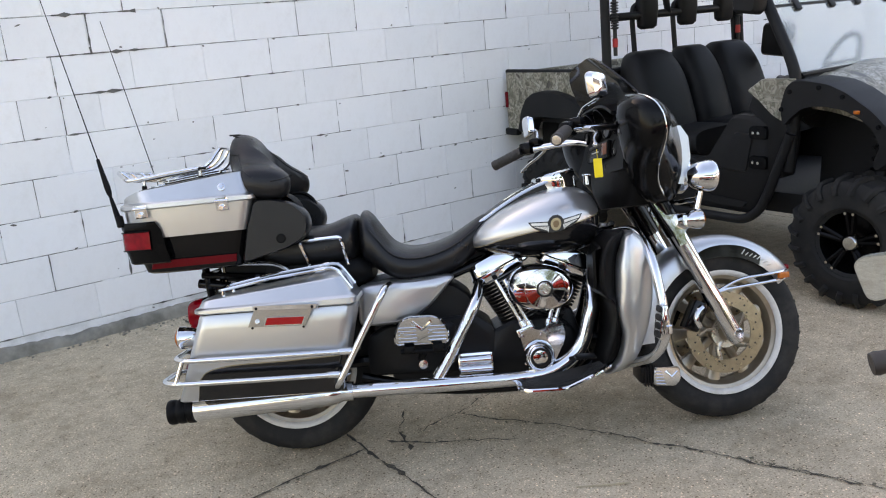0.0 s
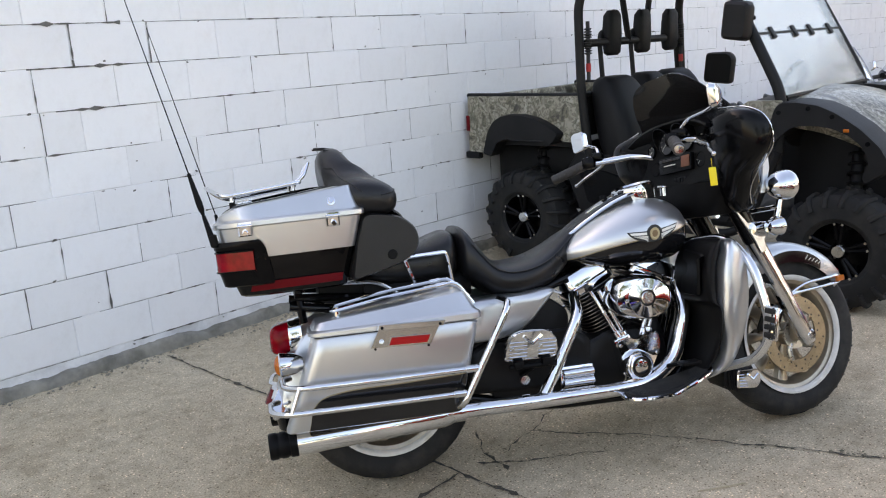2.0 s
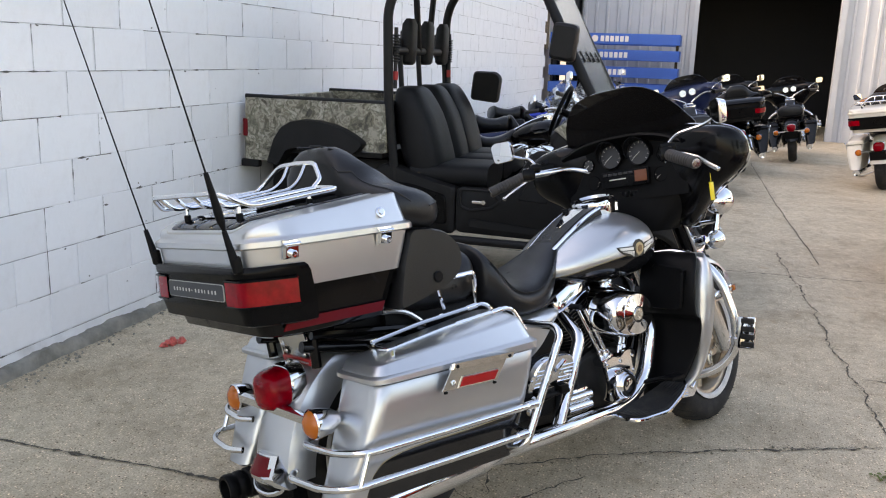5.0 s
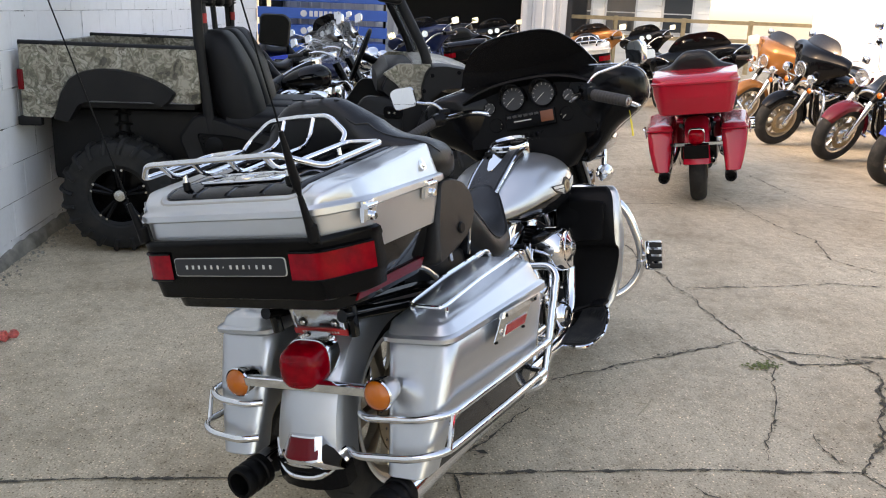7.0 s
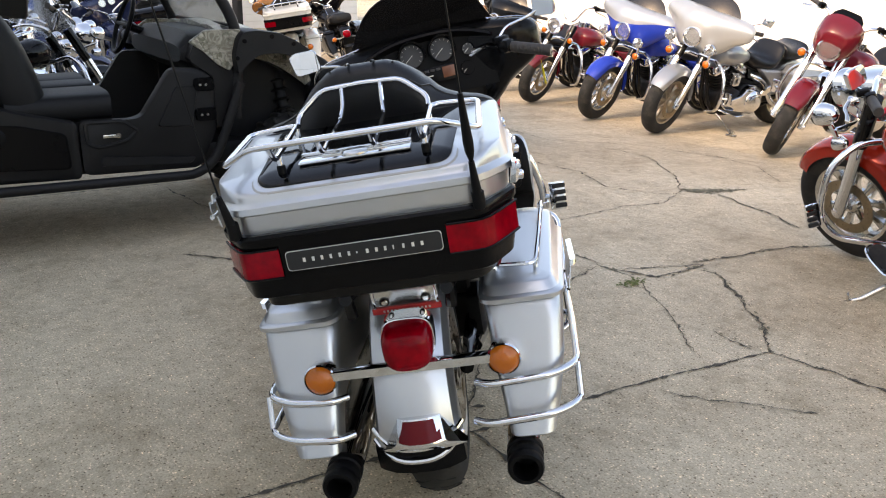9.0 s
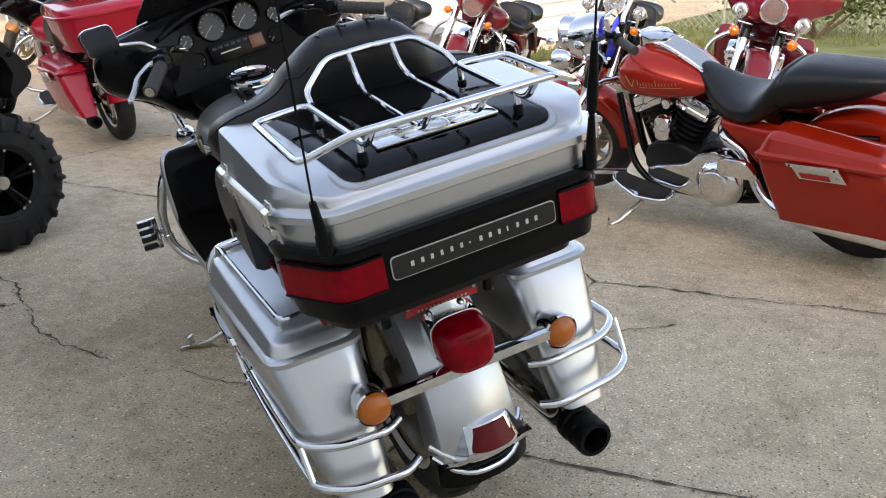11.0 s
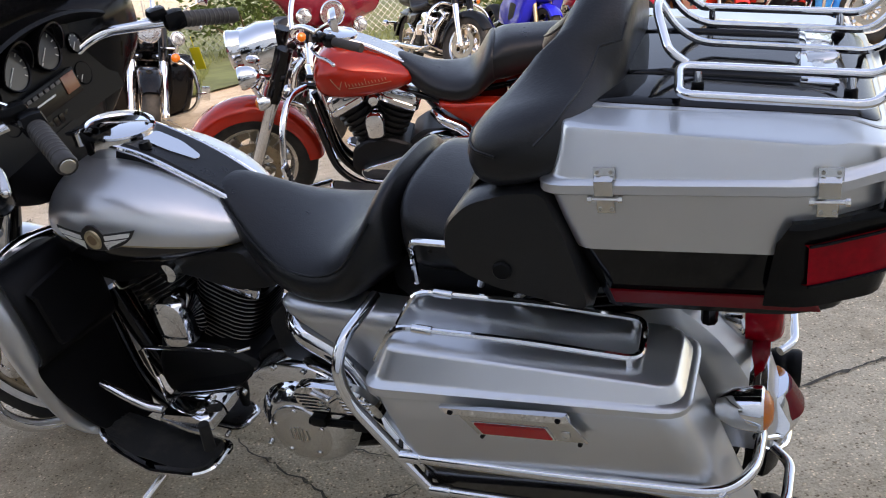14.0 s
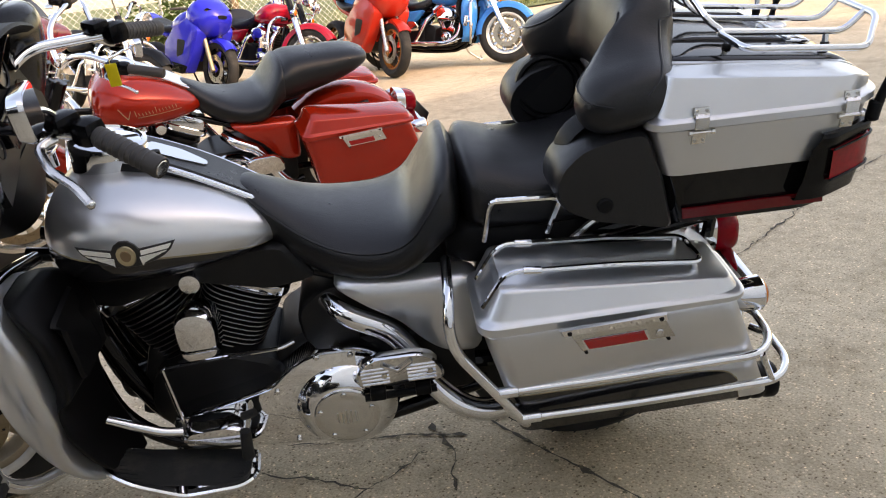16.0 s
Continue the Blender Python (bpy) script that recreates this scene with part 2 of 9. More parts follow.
SILVER = (0.545, 0.56, 0.572)
M_CHROME = mat("chrome", (0.74, 0.755, 0.775), 0.04, 1.0, rvary=0.02, scale=9)
M_CHROME_DULL = mat("dull_chrome", (0.62, 0.61, 0.58), 0.22, 1.0, rvary=0.06, scale=25)
M_STEEL = mat("brushed_steel", (0.50, 0.48, 0.44), 0.3, 1.0, rvary=0.08, scale=30)
M_ROTOR = mat("rotor_steel", (0.30, 0.245, 0.175), 0.34, 1.0, vary=0.15, scale=40, rvary=0.1)
M_WHEEL = mat("cast_wheel", (0.42, 0.36, 0.28), 0.35, 0.85, vary=0.1, scale=30)
M_SILVER = mat("silver_paint", SILVER, 0.30, 0.84, coat=0.4, flake=0.10, vary=0.05, scale=3)
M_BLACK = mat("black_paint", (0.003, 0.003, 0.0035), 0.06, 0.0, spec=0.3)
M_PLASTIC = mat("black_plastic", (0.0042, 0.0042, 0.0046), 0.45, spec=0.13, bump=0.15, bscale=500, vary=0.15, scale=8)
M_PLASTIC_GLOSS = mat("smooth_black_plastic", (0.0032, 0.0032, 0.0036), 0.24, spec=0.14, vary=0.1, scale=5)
M_VINYL = mat("black_vinyl", (0.0068, 0.0069, 0.0078), 0.33, spec=0.40, bump=0.30, bscale=260, vary=0.2, scale=6, rvary=0.07)
M_RUBBER = mat("tyre_rubber", (0.009, 0.009, 0.009), 0.75, bump=0.3, bscale=200, vary=0.25, scale=12, dirt=(0.10, 0.09, 0.075), dscale=9, damount=0.35)
M_WHITEWALL = mat("whitewall", (0.66, 0.64, 0.60), 0.6, vary=0.08, scale=15, dirt=(0.35, 0.31, 0.25), dscale=14, damount=0.5)
M_ENGINE = mat("black_engine_paint", (0.0065, 0.0065, 0.007), 0.40, spec=0.26, bump=0.2, bscale=300)
M_LATCH = mat("satin_steel", (0.60, 0.60, 0.59), 0.20, 1.0, rvary=0.02, scale=12)
M_FIN = mat("machined_fin", (0.28, 0.28, 0.28), 0.35, 1.0)
M_RED_LENS = mat("red_lens", (0.23, 0.001, 0.006), 0.09, 0.0, spec=0.2, vary=0.3, scale=30, bump=0.12, bscale=120)
M_RED_DARK = mat("dark_red_lens", (0.13, 0.003, 0.006), 0.22, 0.0, spec=0.25, bump=0.3, bscale=200)
M_REFLECTOR = mat("red_reflector", (0.42, 0.006, 0.008), 0.18, coat=0.2, bump=0.5, bscale=420)
M_AMBER = mat("amber_lens", (0.50, 0.115, 0.008), 0.18, coat=0.4, bump=0.5, bscale=200)
M_GLASS = mat("lamp_glass", (0.92, 0.94, 0.95), 0.04, 0.0, trans=0.9, ior=1.3)
M_GAUGE = mat("gauge_face", (0.03, 0.031, 0.034), 0.3)
M_MARK = mat("pale_marking", (0.55, 0.54, 0.50), 0.5)
M_MARK_RED = mat("red_marking", (0.50, 0.03, 0.03), 0.4)
M_GOLD = mat("gold_badge", (0.42, 0.34, 0.21), 0.35, 0.6)
M_GRIP = mat("rubber_grip", (0.035, 0.031, 0.028), 0.6, bump=0.4, bscale=120)
M_MIRROR = mat("mirror_glass", (0.86, 0.87, 0.88), 0.01, 1.0)
M_YELLOW = mat("yellow_tag", (0.82, 0.62, 0.015), 0.5)
M_BADGE_PALE = mat("badge_silver", (0.74, 0.73, 0.68), 0.42, 0.25)
M_BADGE_BROWN = mat("badge_brown", (0.20, 0.13, 0.075), 0.35, 0.5)
M_BADGE_BLACK = mat("badge_black", (0.012, 0.012, 0.012), 0.3)
M_RADIO = mat("radio_display", (0.16, 0.055, 0.028), 0.25)
M_BUTTON = mat("grey_button", (0.03, 0.03, 0.032), 0.45)
M_TEA_WIND = mat("smoked_screen", (0.012, 0.011, 0.011), 0.08, coat=0.3)

# ---- motorcycles ----
WB = 1.562           # wheelbase
AXLE = 0.315
RAKE = radians(26)
STEER_AXIS = Vector((-math.sin(RAKE), 0, math.cos(RAKE)))
STEER_FOOT = Vector((1.77, 0, 0))


def steer_map(deg):
    m = Matrix.Translation(STEER_FOOT) @ Matrix.Rotation(radians(deg), 4, STEER_AXIS) @ Matrix.Translation(-STEER_FOOT)
    return lambda p: m @ p


def tyre_geo(c, R=0.318, rim=0.205, hw=0.064, seg=64, tread=True):
    g = Geo()
    prof = [(rim, -hw * 0.62), (rim + 0.012, -hw * 0.82), (rim + 0.045, -hw), (R - 0.035, -hw * 0.97), (R - 0.014, -hw * 0.76), (R - 0.003, -hw * 0.4), (R, 0)]
    prof += [(r, -h) for r, h in reversed(prof[:-1])]
    g.lathe(prof, c, (0, 1, 0), seg)
    if tread:
        for i in range(seg // 2):
            a = 2 * math.pi * i / (seg // 2)
            for s in (-1, 1):
                pts = []
                for k in range(4):
                    h = s * hw * (0.1 + 0.24 * k)
                    rr = R - 0.001 - 0.020 * (abs(h) / hw) ** 2.2
                    aa = a + 0.035 * k
                    pts.append((c[0] + rr * math.cos(aa), c[1] + h, c[2] + rr * math.sin(aa)))
                g.tube(pts, 0.0016, 4)
    return g


def build_wheel(name, c, root, fn, o, front):
    seg = 64 if o["fine"] else 36
    g = tyre_geo(c, seg=seg, tread=o["fine"]).moved(fn)
    wheel = part(name, g, M_RUBBER, root)
    if o["whitewall"]:
        g = Geo()
        for s in (-1, 1):
            g.lathe([(0.207, s * 0.054), (0.213, s * 0.0625), (0.222, s * 0.0655), (0.227, s * 0.0645)], c, (0, 1, 0), seg)
        part("whitewall", g.moved(fn), M_WHITEWALL, wheel)
    g = Geo()
    g.lathe([(0.195, -0.042), (0.212, -0.048), (0.214, -0.044), (0.200, -0.034), (0.186, -0.012), (0.186, 0.012), (0.200, 0.034), (0.214, 0.044), (0.212, 0.048), (0.195, 0.042), (0.176, 0.012), (0.176, -0.012), (0.195, -0.042)], c, (0, 1, 0), seg)
    part("rim", g.moved(fn), o["rim"], wheel)
    g = Geo()
    n = o["spokes"]
    for i in range(n):
        a = 2 * math.pi * (i + 0.5) / n
        d = Vector((math.cos(a), 0, math.sin(a)))
        t = Vector((-math.sin(a), 0, math.cos(a)))
        if n > 20:
            s = 0.03 * (1 if i % 2 else -1)
            g.tube([Vector(c) + d * 0.05 + t * 0.03 * (1 if i % 4 < 2 else -1) + Vector((0, s, 0)), Vector(c) + d * 0.19], 0.0022, 5)
        else:
            w0, w1 = 0.017, 0.026
            rings = []
            for r, w, th in ((0.035, w0, 0.026), (0.11, w0 * 0.8, 0.017), (0.185, w1, 0.02)):
                rings.append([Vector(c) + d * r + t * w * p + Vector((0, th * q, 0)) for p, q in ((-1, -0.7), (-0.6, -1), (0.6, -1), (1, -0.7), (1, 0.7), (0.6, 1), (-0.6, 1), (-1, 0.7))])
            g.loft(rings)
    part("spokes", g.moved(fn), o["rim"], wheel)
    g = Geo().lathe([(0, -0.07), (0.03, -0.07), (0.045, -0.055), (0.045, 0.055), (0.03, 0.07), (0, 0.07)], c, (0, 1, 0), 24)
    part("hub", g.moved(fn), o["rim"], wheel)
    for s in ((-1, 1) if front else (-1,)):
        y = s * 0.072
        g = Geo()
        g.lathe([(0.098, y - 0.0025), (0.147, y - 0.0025), (0.147, y + 0.0025), (0.098, y + 0.0025)], c, (0, 1, 0), seg, close=True)
        part("brake_rotor", g.moved(fn), M_ROTOR, wheel, "drilled bronze-toned steel brake disc")
        if o["fine"]:
            for i in range(30):
                a = 2 * math.pi * i / 30
                r = (0.108, 0.121, 0.135)[i % 3]
                q = Vector(c) + Vector((r * math.cos(a), y, r * math.sin(a)))
                g = Geo().cyl(q - Vector((0, 0.0032, 0)), q + Vector((0, 0.0032, 0)), 0.0038, 8)
                part("rotor_hole", g.moved(fn), M_BADGE_BLACK, wheel)
            g = Geo()
            for i in range(5):
                a = 2 * math.pi * (i + 0.3) / 5
                path = [Vector(c) + Vector((r * math.cos(a + k), y, r * math.sin(a + k))) for r, k in ((0.04, -0.1), (0.07, 0.05), (0.102, 0.3))]
                g.tube(path, 0.011, 8, squash=0.35)
            g.lathe([(0.028, y - 0.004), (0.055, y - 0.004), (0.055, y + 0.004), (0.028, y + 0.004)], c, (0, 1, 0), 24, close=True)
            part("rotor_carrier", g.moved(fn), M_STEEL, wheel)
    return wheel


def arc_band(c, prof, a0, a1, n=24, widen=None):
    """A fender: a section of rows (radius, half width side) swept round c from a0 to a1 degrees."""
    rings = []
    for i in range(n + 1):
        q = i / n
        a = radians(a0 + (a1 - a0) * q)
        k = widen(q) if widen else (1, 0)
        rings.append([(c[0] + (r + k[1]) * math.cos(a), c[1] + y * k[0], c[2] + (r + k[1]) * math.sin(a)) for r, y in prof])
    return rings


def fender_prof(r, hw, skirt, th=0.004):
    out = [(r - skirt, -hw), (r - skirt * 0.45, -hw * 1.0), (r - 0.022, -hw * 0.90), (r - 0.007, -hw * 0.62), (r, -hw * 0.25)]
    out += [(a, -b) for a, b in reversed(out)]
    inn = [(a - th if abs(b) < hw * 0.95 else a, b * 0.95) for a, b in reversed(out)]
    return out + inn


def seat_pad(rows, n=30, k=28, e=2.6, crown=0.0):
    rings = []
    for x, lo, hi, hw in smooth_rows(rows, n):
        ring = oval((x, 0, (lo + hi) / 2), (0, 1, 0), (0, 0, 1), max(hw, 0.004), max((hi - lo) / 2, 0.003), e, k)
        rings.append(ring)
    return rings


def saddlebag(root, s, o):
    """One hard bag; s is +1 on the left side and -1 on the right."""

    def ring(z, x0, x1, y0, y1, r, zx=0.0):
        return [(x, s * y, z + zx * (x - 0.05)) for x, y in roundpoly([(x0, y0 + 0.010), (x1, y0), (x1, y1), (x0, y1 - 0.022)], r, 5)]

    rows = [(0.280, -0.345, 0.20, 0.205, 0.325, 0.02), (0.286, -0.352, 0.21, 0.198, 0.338, 0.032), (0.35, -0.326, 0.225, 0.190, 0.358, 0.040), (0.45, -0.288, 0.248, 0.180, 0.380, 0.042), (0.53, -0.258, 0.268, 0.174, 0.389, 0.042), (0.572, -0.243, 0.277, 0.171, 0.390, 0.042), (0.580, -0.238, 0.273, 0.175, 0.386, 0.042)]
    g = Geo().loft([ring(*r) for r in rows])
    bag = part("saddlebag", g, o["bagpaint"], root)
    def lid_ring(z, x0, x1, y0, yf, yr, r, zx=0.0):
        return [(x, s * y, z + zx * (x - 0.05)) for x, y in roundpoly([(x0, y0 + 0.010), (x1, y0), (x1, yf), (x0, yr)], r, 5)]

    lid_rows = [(0.582, -0.250, 0.283, 0.166, 0.396, 0.370, 0.045), (0.586, -0.256, 0.289, 0.163, 0.401, 0.376, 0.045), (0.600, -0.256, 0.289, 0.163, 0.401, 0.376, 0.045, 0.015), (0.604, -0.252, 0.284, 0.166, 0.397, 0.372, 0.045, 0.015), (0.6065, -0.247, 0.279, 0.170, 0.391, 0.367, 0.045, 0.02), (0.610, -0.244, 0.274, 0.172, 0.388, 0.364, 0.045, 0.03), (0.648, -0.232, 0.246, 0.178, 0.376, 0.353, 0.035, 0.095), (0.6515, -0.2295, 0.243, 0.180, 0.3735, 0.3505, 0.035, 0.10), (0.6535, -0.225, 0.238, 0.184, 0.369, 0.346, 0.035, 0.104), (0.660, -0.200, 0.235, 0.200, 0.345, 0.322, 0.04, 0.12), (0.664, -0.16, 0.20, 0.222, 0.31, 0.295, 0.03, 0.13)]
    g = Geo().loft([lid_ring(*r) for r in lid_rows])
    part("bag_lid", g, o["paint"], bag)
    # thin black ring that draws the dark gap under the lid
    g = Geo().loft([ring(0.5795, -0.2425, 0.2765, 0.171, 0.390, 0.045), ring(0.5828, -0.2420, 0.277, 0.1705, 0.3905, 0.045)])
    part("lid_seal", g, M_RUBBER, bag)
    if not o["trim"]:
        return bag
    dx = -0.030 if s > 0 else 0.0
    face = lambda pts: [(x + dx, s * y, z) for x, z, y in pts]
    g = Geo().slab(face(((-0.072, 0.532, 0.3905), (0.116, 0.524, 0.3905), (0.150, 0.588, 0.404), (-0.040, 0.596, 0.404))), (0, s * 0.0035, 0.001), 0.001)
    plate = part("latch_plate", g, M_LATCH, bag, "satin steel latch plate")
    g = Geo().slab(face(((-0.050, 0.586, 0.402), (0.160, 0.577, 0.402), (0.166, 0.592, 0.4045), (-0.046, 0.601, 0.4045))), (0, s * 0.014, 0.003), 0.004)
    part("latch_bar", g, M_CHROME, plate, "polished latch bar")
    win = ((-0.016, 0.535, 0.3925), (0.104, 0.530, 0.3925), (0.115, 0.553, 0.3975), (-0.006, 0.558, 0.3975))
    g = Geo().slab(face([(x * 1.0 + (0.004 if x > 0.05 else -0.004), z + (0.003 if z > 0.545 else -0.003), y) for x, z, y in win]), (0, s * 0.0045, 0.001))
    part("reflector_frame", g, M_CHROME, plate)
    g = Geo().slab(face(win), (0, s * 0.0065, 0.001), 0.001)
    part("reflector", g, M_REFLECTOR, plate, "red reflector")
    for x, z, y, r in ((-0.038, 0.550, 0.3975, 0.0085), (0.146, 0.5865, 0.415, 0.005), (-0.034, 0.5940, 0.415, 0.005), (-0.058, 0.528, 0.3915, 0.004), (0.108, 0.520, 0.3915, 0.004)):
        g = Geo().lathe([(0, 0.0035), (r * 0.45, 0.0035), (r * 0.5, 0.0045), (r * 0.9, 0.004), (r, 0.0), (r, -0.004)], (x + dx, s * y, z), (0, s, 0.2), 16)
        part("lock" if r > 0.006 else "rivet", g, M_CHROME_DULL if r > 0.006 else M_PLASTIC, plate)
    # rails on the lid
    if o["rails"]:
        loop = [(0.272, s * 0.352, 0.628), (0.222, s * 0.352, 0.702), (0.0, s * 0.336, 0.680), (-0.178, s * 0.318, 0.650), (-0.170, s * 0.216, 0.654), (0.0, s * 0.232, 0.684), (0.222, s * 0.250, 0.707), (0.272, s * 0.250, 0.632)]
        g = Geo().tube(fillet(loop, 0.026, 5), 0.0060, 8)
        for x, y, z in ((0.172, 0.348, 0.6965), (0.172, 0.2455, 0.7012)):
            g.cyl((x - 0.018, s * y, z - 0.0018), (x + 0.018, s * y, z + 0.0018), 0.0085, 10, bevel=0.001)
        for x, y, z in ((-0.160, 0.318, 0.65), (-0.152, 0.219, 0.655)):
            g.cyl((x, s * y, z - 0.032), (x, s * y, z), 0.006, 8)
        part("lid_rail", g, M_CHROME, bag, "chrome rail on the bag lid")
    return bag


def bag_guards(root, s):
    # the guards sit closer in on the side of the stand
    w = 0.362 if s > 0 else 0.402
    up = [(0.275, s * (w - 0.03), 0.428), (0.262, s * w, 0.428), (-0.02, s * w, 0.432), (-0.300, s * (w - 0.006), 0.436), (-0.345, s * (w - 0.07), 0.432), (-0.352, s * 0.19, 0.428), (-0.325, s * 0.155, 0.426)]
    g = Geo().tube(fillet(up, 0.05, 6), 0.0095, 10)
    g.cyl((0.215, s * w, 0.4285), (0.257, s * w, 0.428), 0.0125, 10, bevel=0.002)
    g.tube([(-0.300, s * (w - 0.006), 0.436), (-0.330, s * (w - 0.008), 0.361)], 0.007, 8)
    guard = part("bag_guard", g, M_CHROME, root, "chrome tube guard round the saddlebag")
    lo = [(0.235, s * (w - 0.05), 0.350), (0.220, s * w, 0.354), (-0.02, s * w, 0.357), (-0.345, s * (w - 0.008), 0.361), (-0.392, s * (w - 0.07), 0.358), (-0.398, s * 0.18, 0.352), (-0.37, s * 0.145, 0.350)]
    g = Geo().tube(fillet(lo, 0.05, 6), 0.0095, 10)
    g.cyl((0.17, s * w, 0.355), (0.212, s * w, 0.3545), 0.0125, 10, bevel=0.002)
    part("lower_rail", g, M_CHROME, guard)
    head = [(0.33, 0.20, 0.665), (0.338, 0.332, 0.655), (0.345, 0.362, 0.61), (0.336, 0.362, 0.545)] if s > 0 else [(0.385, 0.24, 0.615), (0.38, 0.375, 0.62), (0.366, 0.402, 0.598)]
    hoop = [(x, s * y, z) for x, y, z in head] + [(0.206, s * w, 0.345 if s > 0 else 0.325), (0.19, s * (w - 0.04), 0.305), (0.20, s * 0.2, 0.30)]
    g = Geo().tube(fillet(hoop, 0.03, 6), 0.0115, 10)
    part("guard_hoop", g, M_CHROME, guard)


def tour_box(root, o):
    """The top box with its lights, lid and back pad."""

    def ring(z, xr, xc, xf, yr, ys, r, zx=0.0, ch=0.10):
        pts = [(xr, -yr), (xr + ch, -ys), (xf, -ys), (xf, ys), (xr + ch, ys), (xr, yr)]
        return [(x, y, z + zx * (x + 0.27)) for x, y in roundpoly(pts, r, 4)]

    g = Geo()
    g.loft([ring(0.728, -0.445, 0, -0.128, 0.225, 0.258, 0.025, 0, 0.07), ring(0.734, -0.458, 0, -0.118, 0.235, 0.268, 0.03, 0, 0.075), ring(0.80, -0.483, 0, -0.098, 0.238, 0.285, 0.035, 0, 0.09), ring(0.852, -0.495, 0, -0.083, 0.238, 0.296, 0.035)])
    low = part("box_base", g, M_BLACK if o["fine"] else o["paint"], root, "glossy black lower half of the top box" if o["fine"] else "")
    g = Geo()
    g.loft([ring(0.852, -0.496, 0, -0.082, 0.239, 0.297, 0.035), ring(0.90, -0.502, 0, -0.068, 0.242, 0.304, 0.035), ring(0.952, -0.507, 0, -0.054, 0.245, 0.309, 0.035)])
    part("box_body", g, o["paint"], root)
    CR = dict(xr=-0.498, xf=-0.080, yr=0.246, ys=0.300, ch=0.08, xc=-0.27)

    def crown(k):
        return 0.010 * (1 - k ** 2.2)

    def gauge(x, y):
        """How far out a point of the lid's top lies: 0 in the middle, 1 on the crest."""
        y = abs(y)
        nx, ny = CR["ys"] - CR["yr"], CR["ch"]
        dd = nx * (CR["xc"] - CR["xr"]) + ny * CR["yr"]
        return max(y / CR["ys"], (x - CR["xc"]) / (CR["xf"] - CR["xc"]), (CR["xc"] - x) / (CR["xc"] - CR["xr"]), (nx * (CR["xc"] - x) + ny * y) / dd)

    def top_z(x, y):
        k = gauge(x, y)
        return 1.027 + 0.100 * (x + 0.27) + crown(k) - 0.013 * max(0.0, (-0.44 - x) / 0.05) ** 1.5

    def crest(k):
        pts = [(CR["xr"], -CR["yr"]), (CR["xr"] + CR["ch"], -CR["ys"]), (CR["xf"], -CR["ys"]), (CR["xf"], CR["ys"]), (CR["xr"] + CR["ch"], CR["ys"]), (CR["xr"], CR["yr"])]
        ring_ = roundpoly(pts, 0.028, 4)
        return [(CR["xc"] + (q.x - CR["xc"]) * k, q.y * k) for q in ring_]

    def over(k, up):
        return [(x, y, top_z(x, y) + up) for x, y in crest(k)]

    g = Geo()
    lip = [ring(0.949, -0.511, 0, -0.046, 0.248, 0.316, 0.04), ring(0.953, -0.517, 0, -0.042, 0.251, 0.321, 0.04), ring(0.966, -0.517, 0, -0.042, 0.251, 0.321, 0.04), ring(0.970, -0.513, 0, -0.047, 0.248, 0.317, 0.04), ring(0.972, -0.507, 0, -0.054, 0.244, 0.312, 0.035), ring(0.976, -0.504, 0, -0.057, 0.243, 0.310, 0.035)]
    g.loft(lip + [[(x, y, z - 0.004) for x, y, z in over(1.008, 0.0)], over(1.0, 0.0), over(0.985, 0.0008), over(0.95, 0.0005), over(0.87, 0.0), over(0.75, 0.0), over(0.55, 0.0), over(0.3, 0.0)])
    lid = part("box_lid", g, o["paint"], root)
    if o["fine"]:
        outline = [(-0.487, -0.200), (-0.108, -0.222), (-0.108, 0.222), (-0.487, 0.200)]
        mid = Vector((-0.297, 0.0))

        def inset(d, up):
            out_ = []
            for q in roundpoly(outline, 0.035, 5):
                v = q - mid
                q = mid + v * (1 - d / 0.2)
                out_.append((q.x, q.y, top_z(q.x, q.y) + up))
            return out_
        g = Geo().loft([inset(-0.012, -0.006), inset(-0.012, 0.0012), inset(-0.010, 0.0020), inset(0.0, 0.0020), inset(0.002, -0.004)])
        part("lid_trim", g, mat("trim_beige", (0.40, 0.385, 0.35), 0.35, 0.4), lid, "thin pale seam round the lid panel")
        g = Geo().loft([inset(-0.009, -0.006), inset(-0.009, 0.0022), inset(-0.002, 0.0026), inset(0.0, -0.004)])
        part("trim_band", g, o["paint"], lid)
        g = Geo().loft([inset(0.0, -0.006), inset(0.0, 0.0035), inset(0.003, 0.0055), inset(0.02, 0.0060), inset(0.06, 0.0062), inset(0.11, 0.0065), inset(0.16, 0.0065)])
        part("lid_panel", g, M_BLACK, lid, "glossy black inset panel")
        for y in (-0.105, 0.105):
            g = Geo().tube([(x, y, top_z(x, y) + 0.007) for x in (-0.43, -0.38, -0.30, -0.20, -0.14)], [0.002, 0.006, 0.007, 0.007, 0.003], 8, squash=0.4)
            part("panel_rib", g, M_BLACK, lid)
        g = Geo()
        tilt = Matrix.Rotation(radians(-6), 3, "Y")
        g.box((-0.412, 0, top_z(-0.412, 0) + 0.009), (0.052, 0.235, 0.006), 0.002, tilt)
        g.box((-0.392, 0, top_z(-0.392, 0) + 0.014), (0.010, 0.235, 0.006), 0.002, tilt)
        part("lid_badge", g, M_CHROME, lid, "chrome emblem bar")
        g = Geo().lathe([(0, 0.006), (0.02, 0.006), (0.027, 0.004), (0.031, 0.0), (0.031, -0.004)], (-0.412, 0, top_z(-0.412, 0) + 0.013), (0, 0, 1), 20)
        g.box((-0.412, 0.045, top_z(-0.412, 0) + 0.013), (0.016, 0.05, 0.005), 0.002).box((-0.412, -0.045, top_z(-0.412, 0) + 0.013), (0.016, 0.05, 0.005), 0.002)
        part("lid_emblem", g, M_CHROME_DULL, lid)
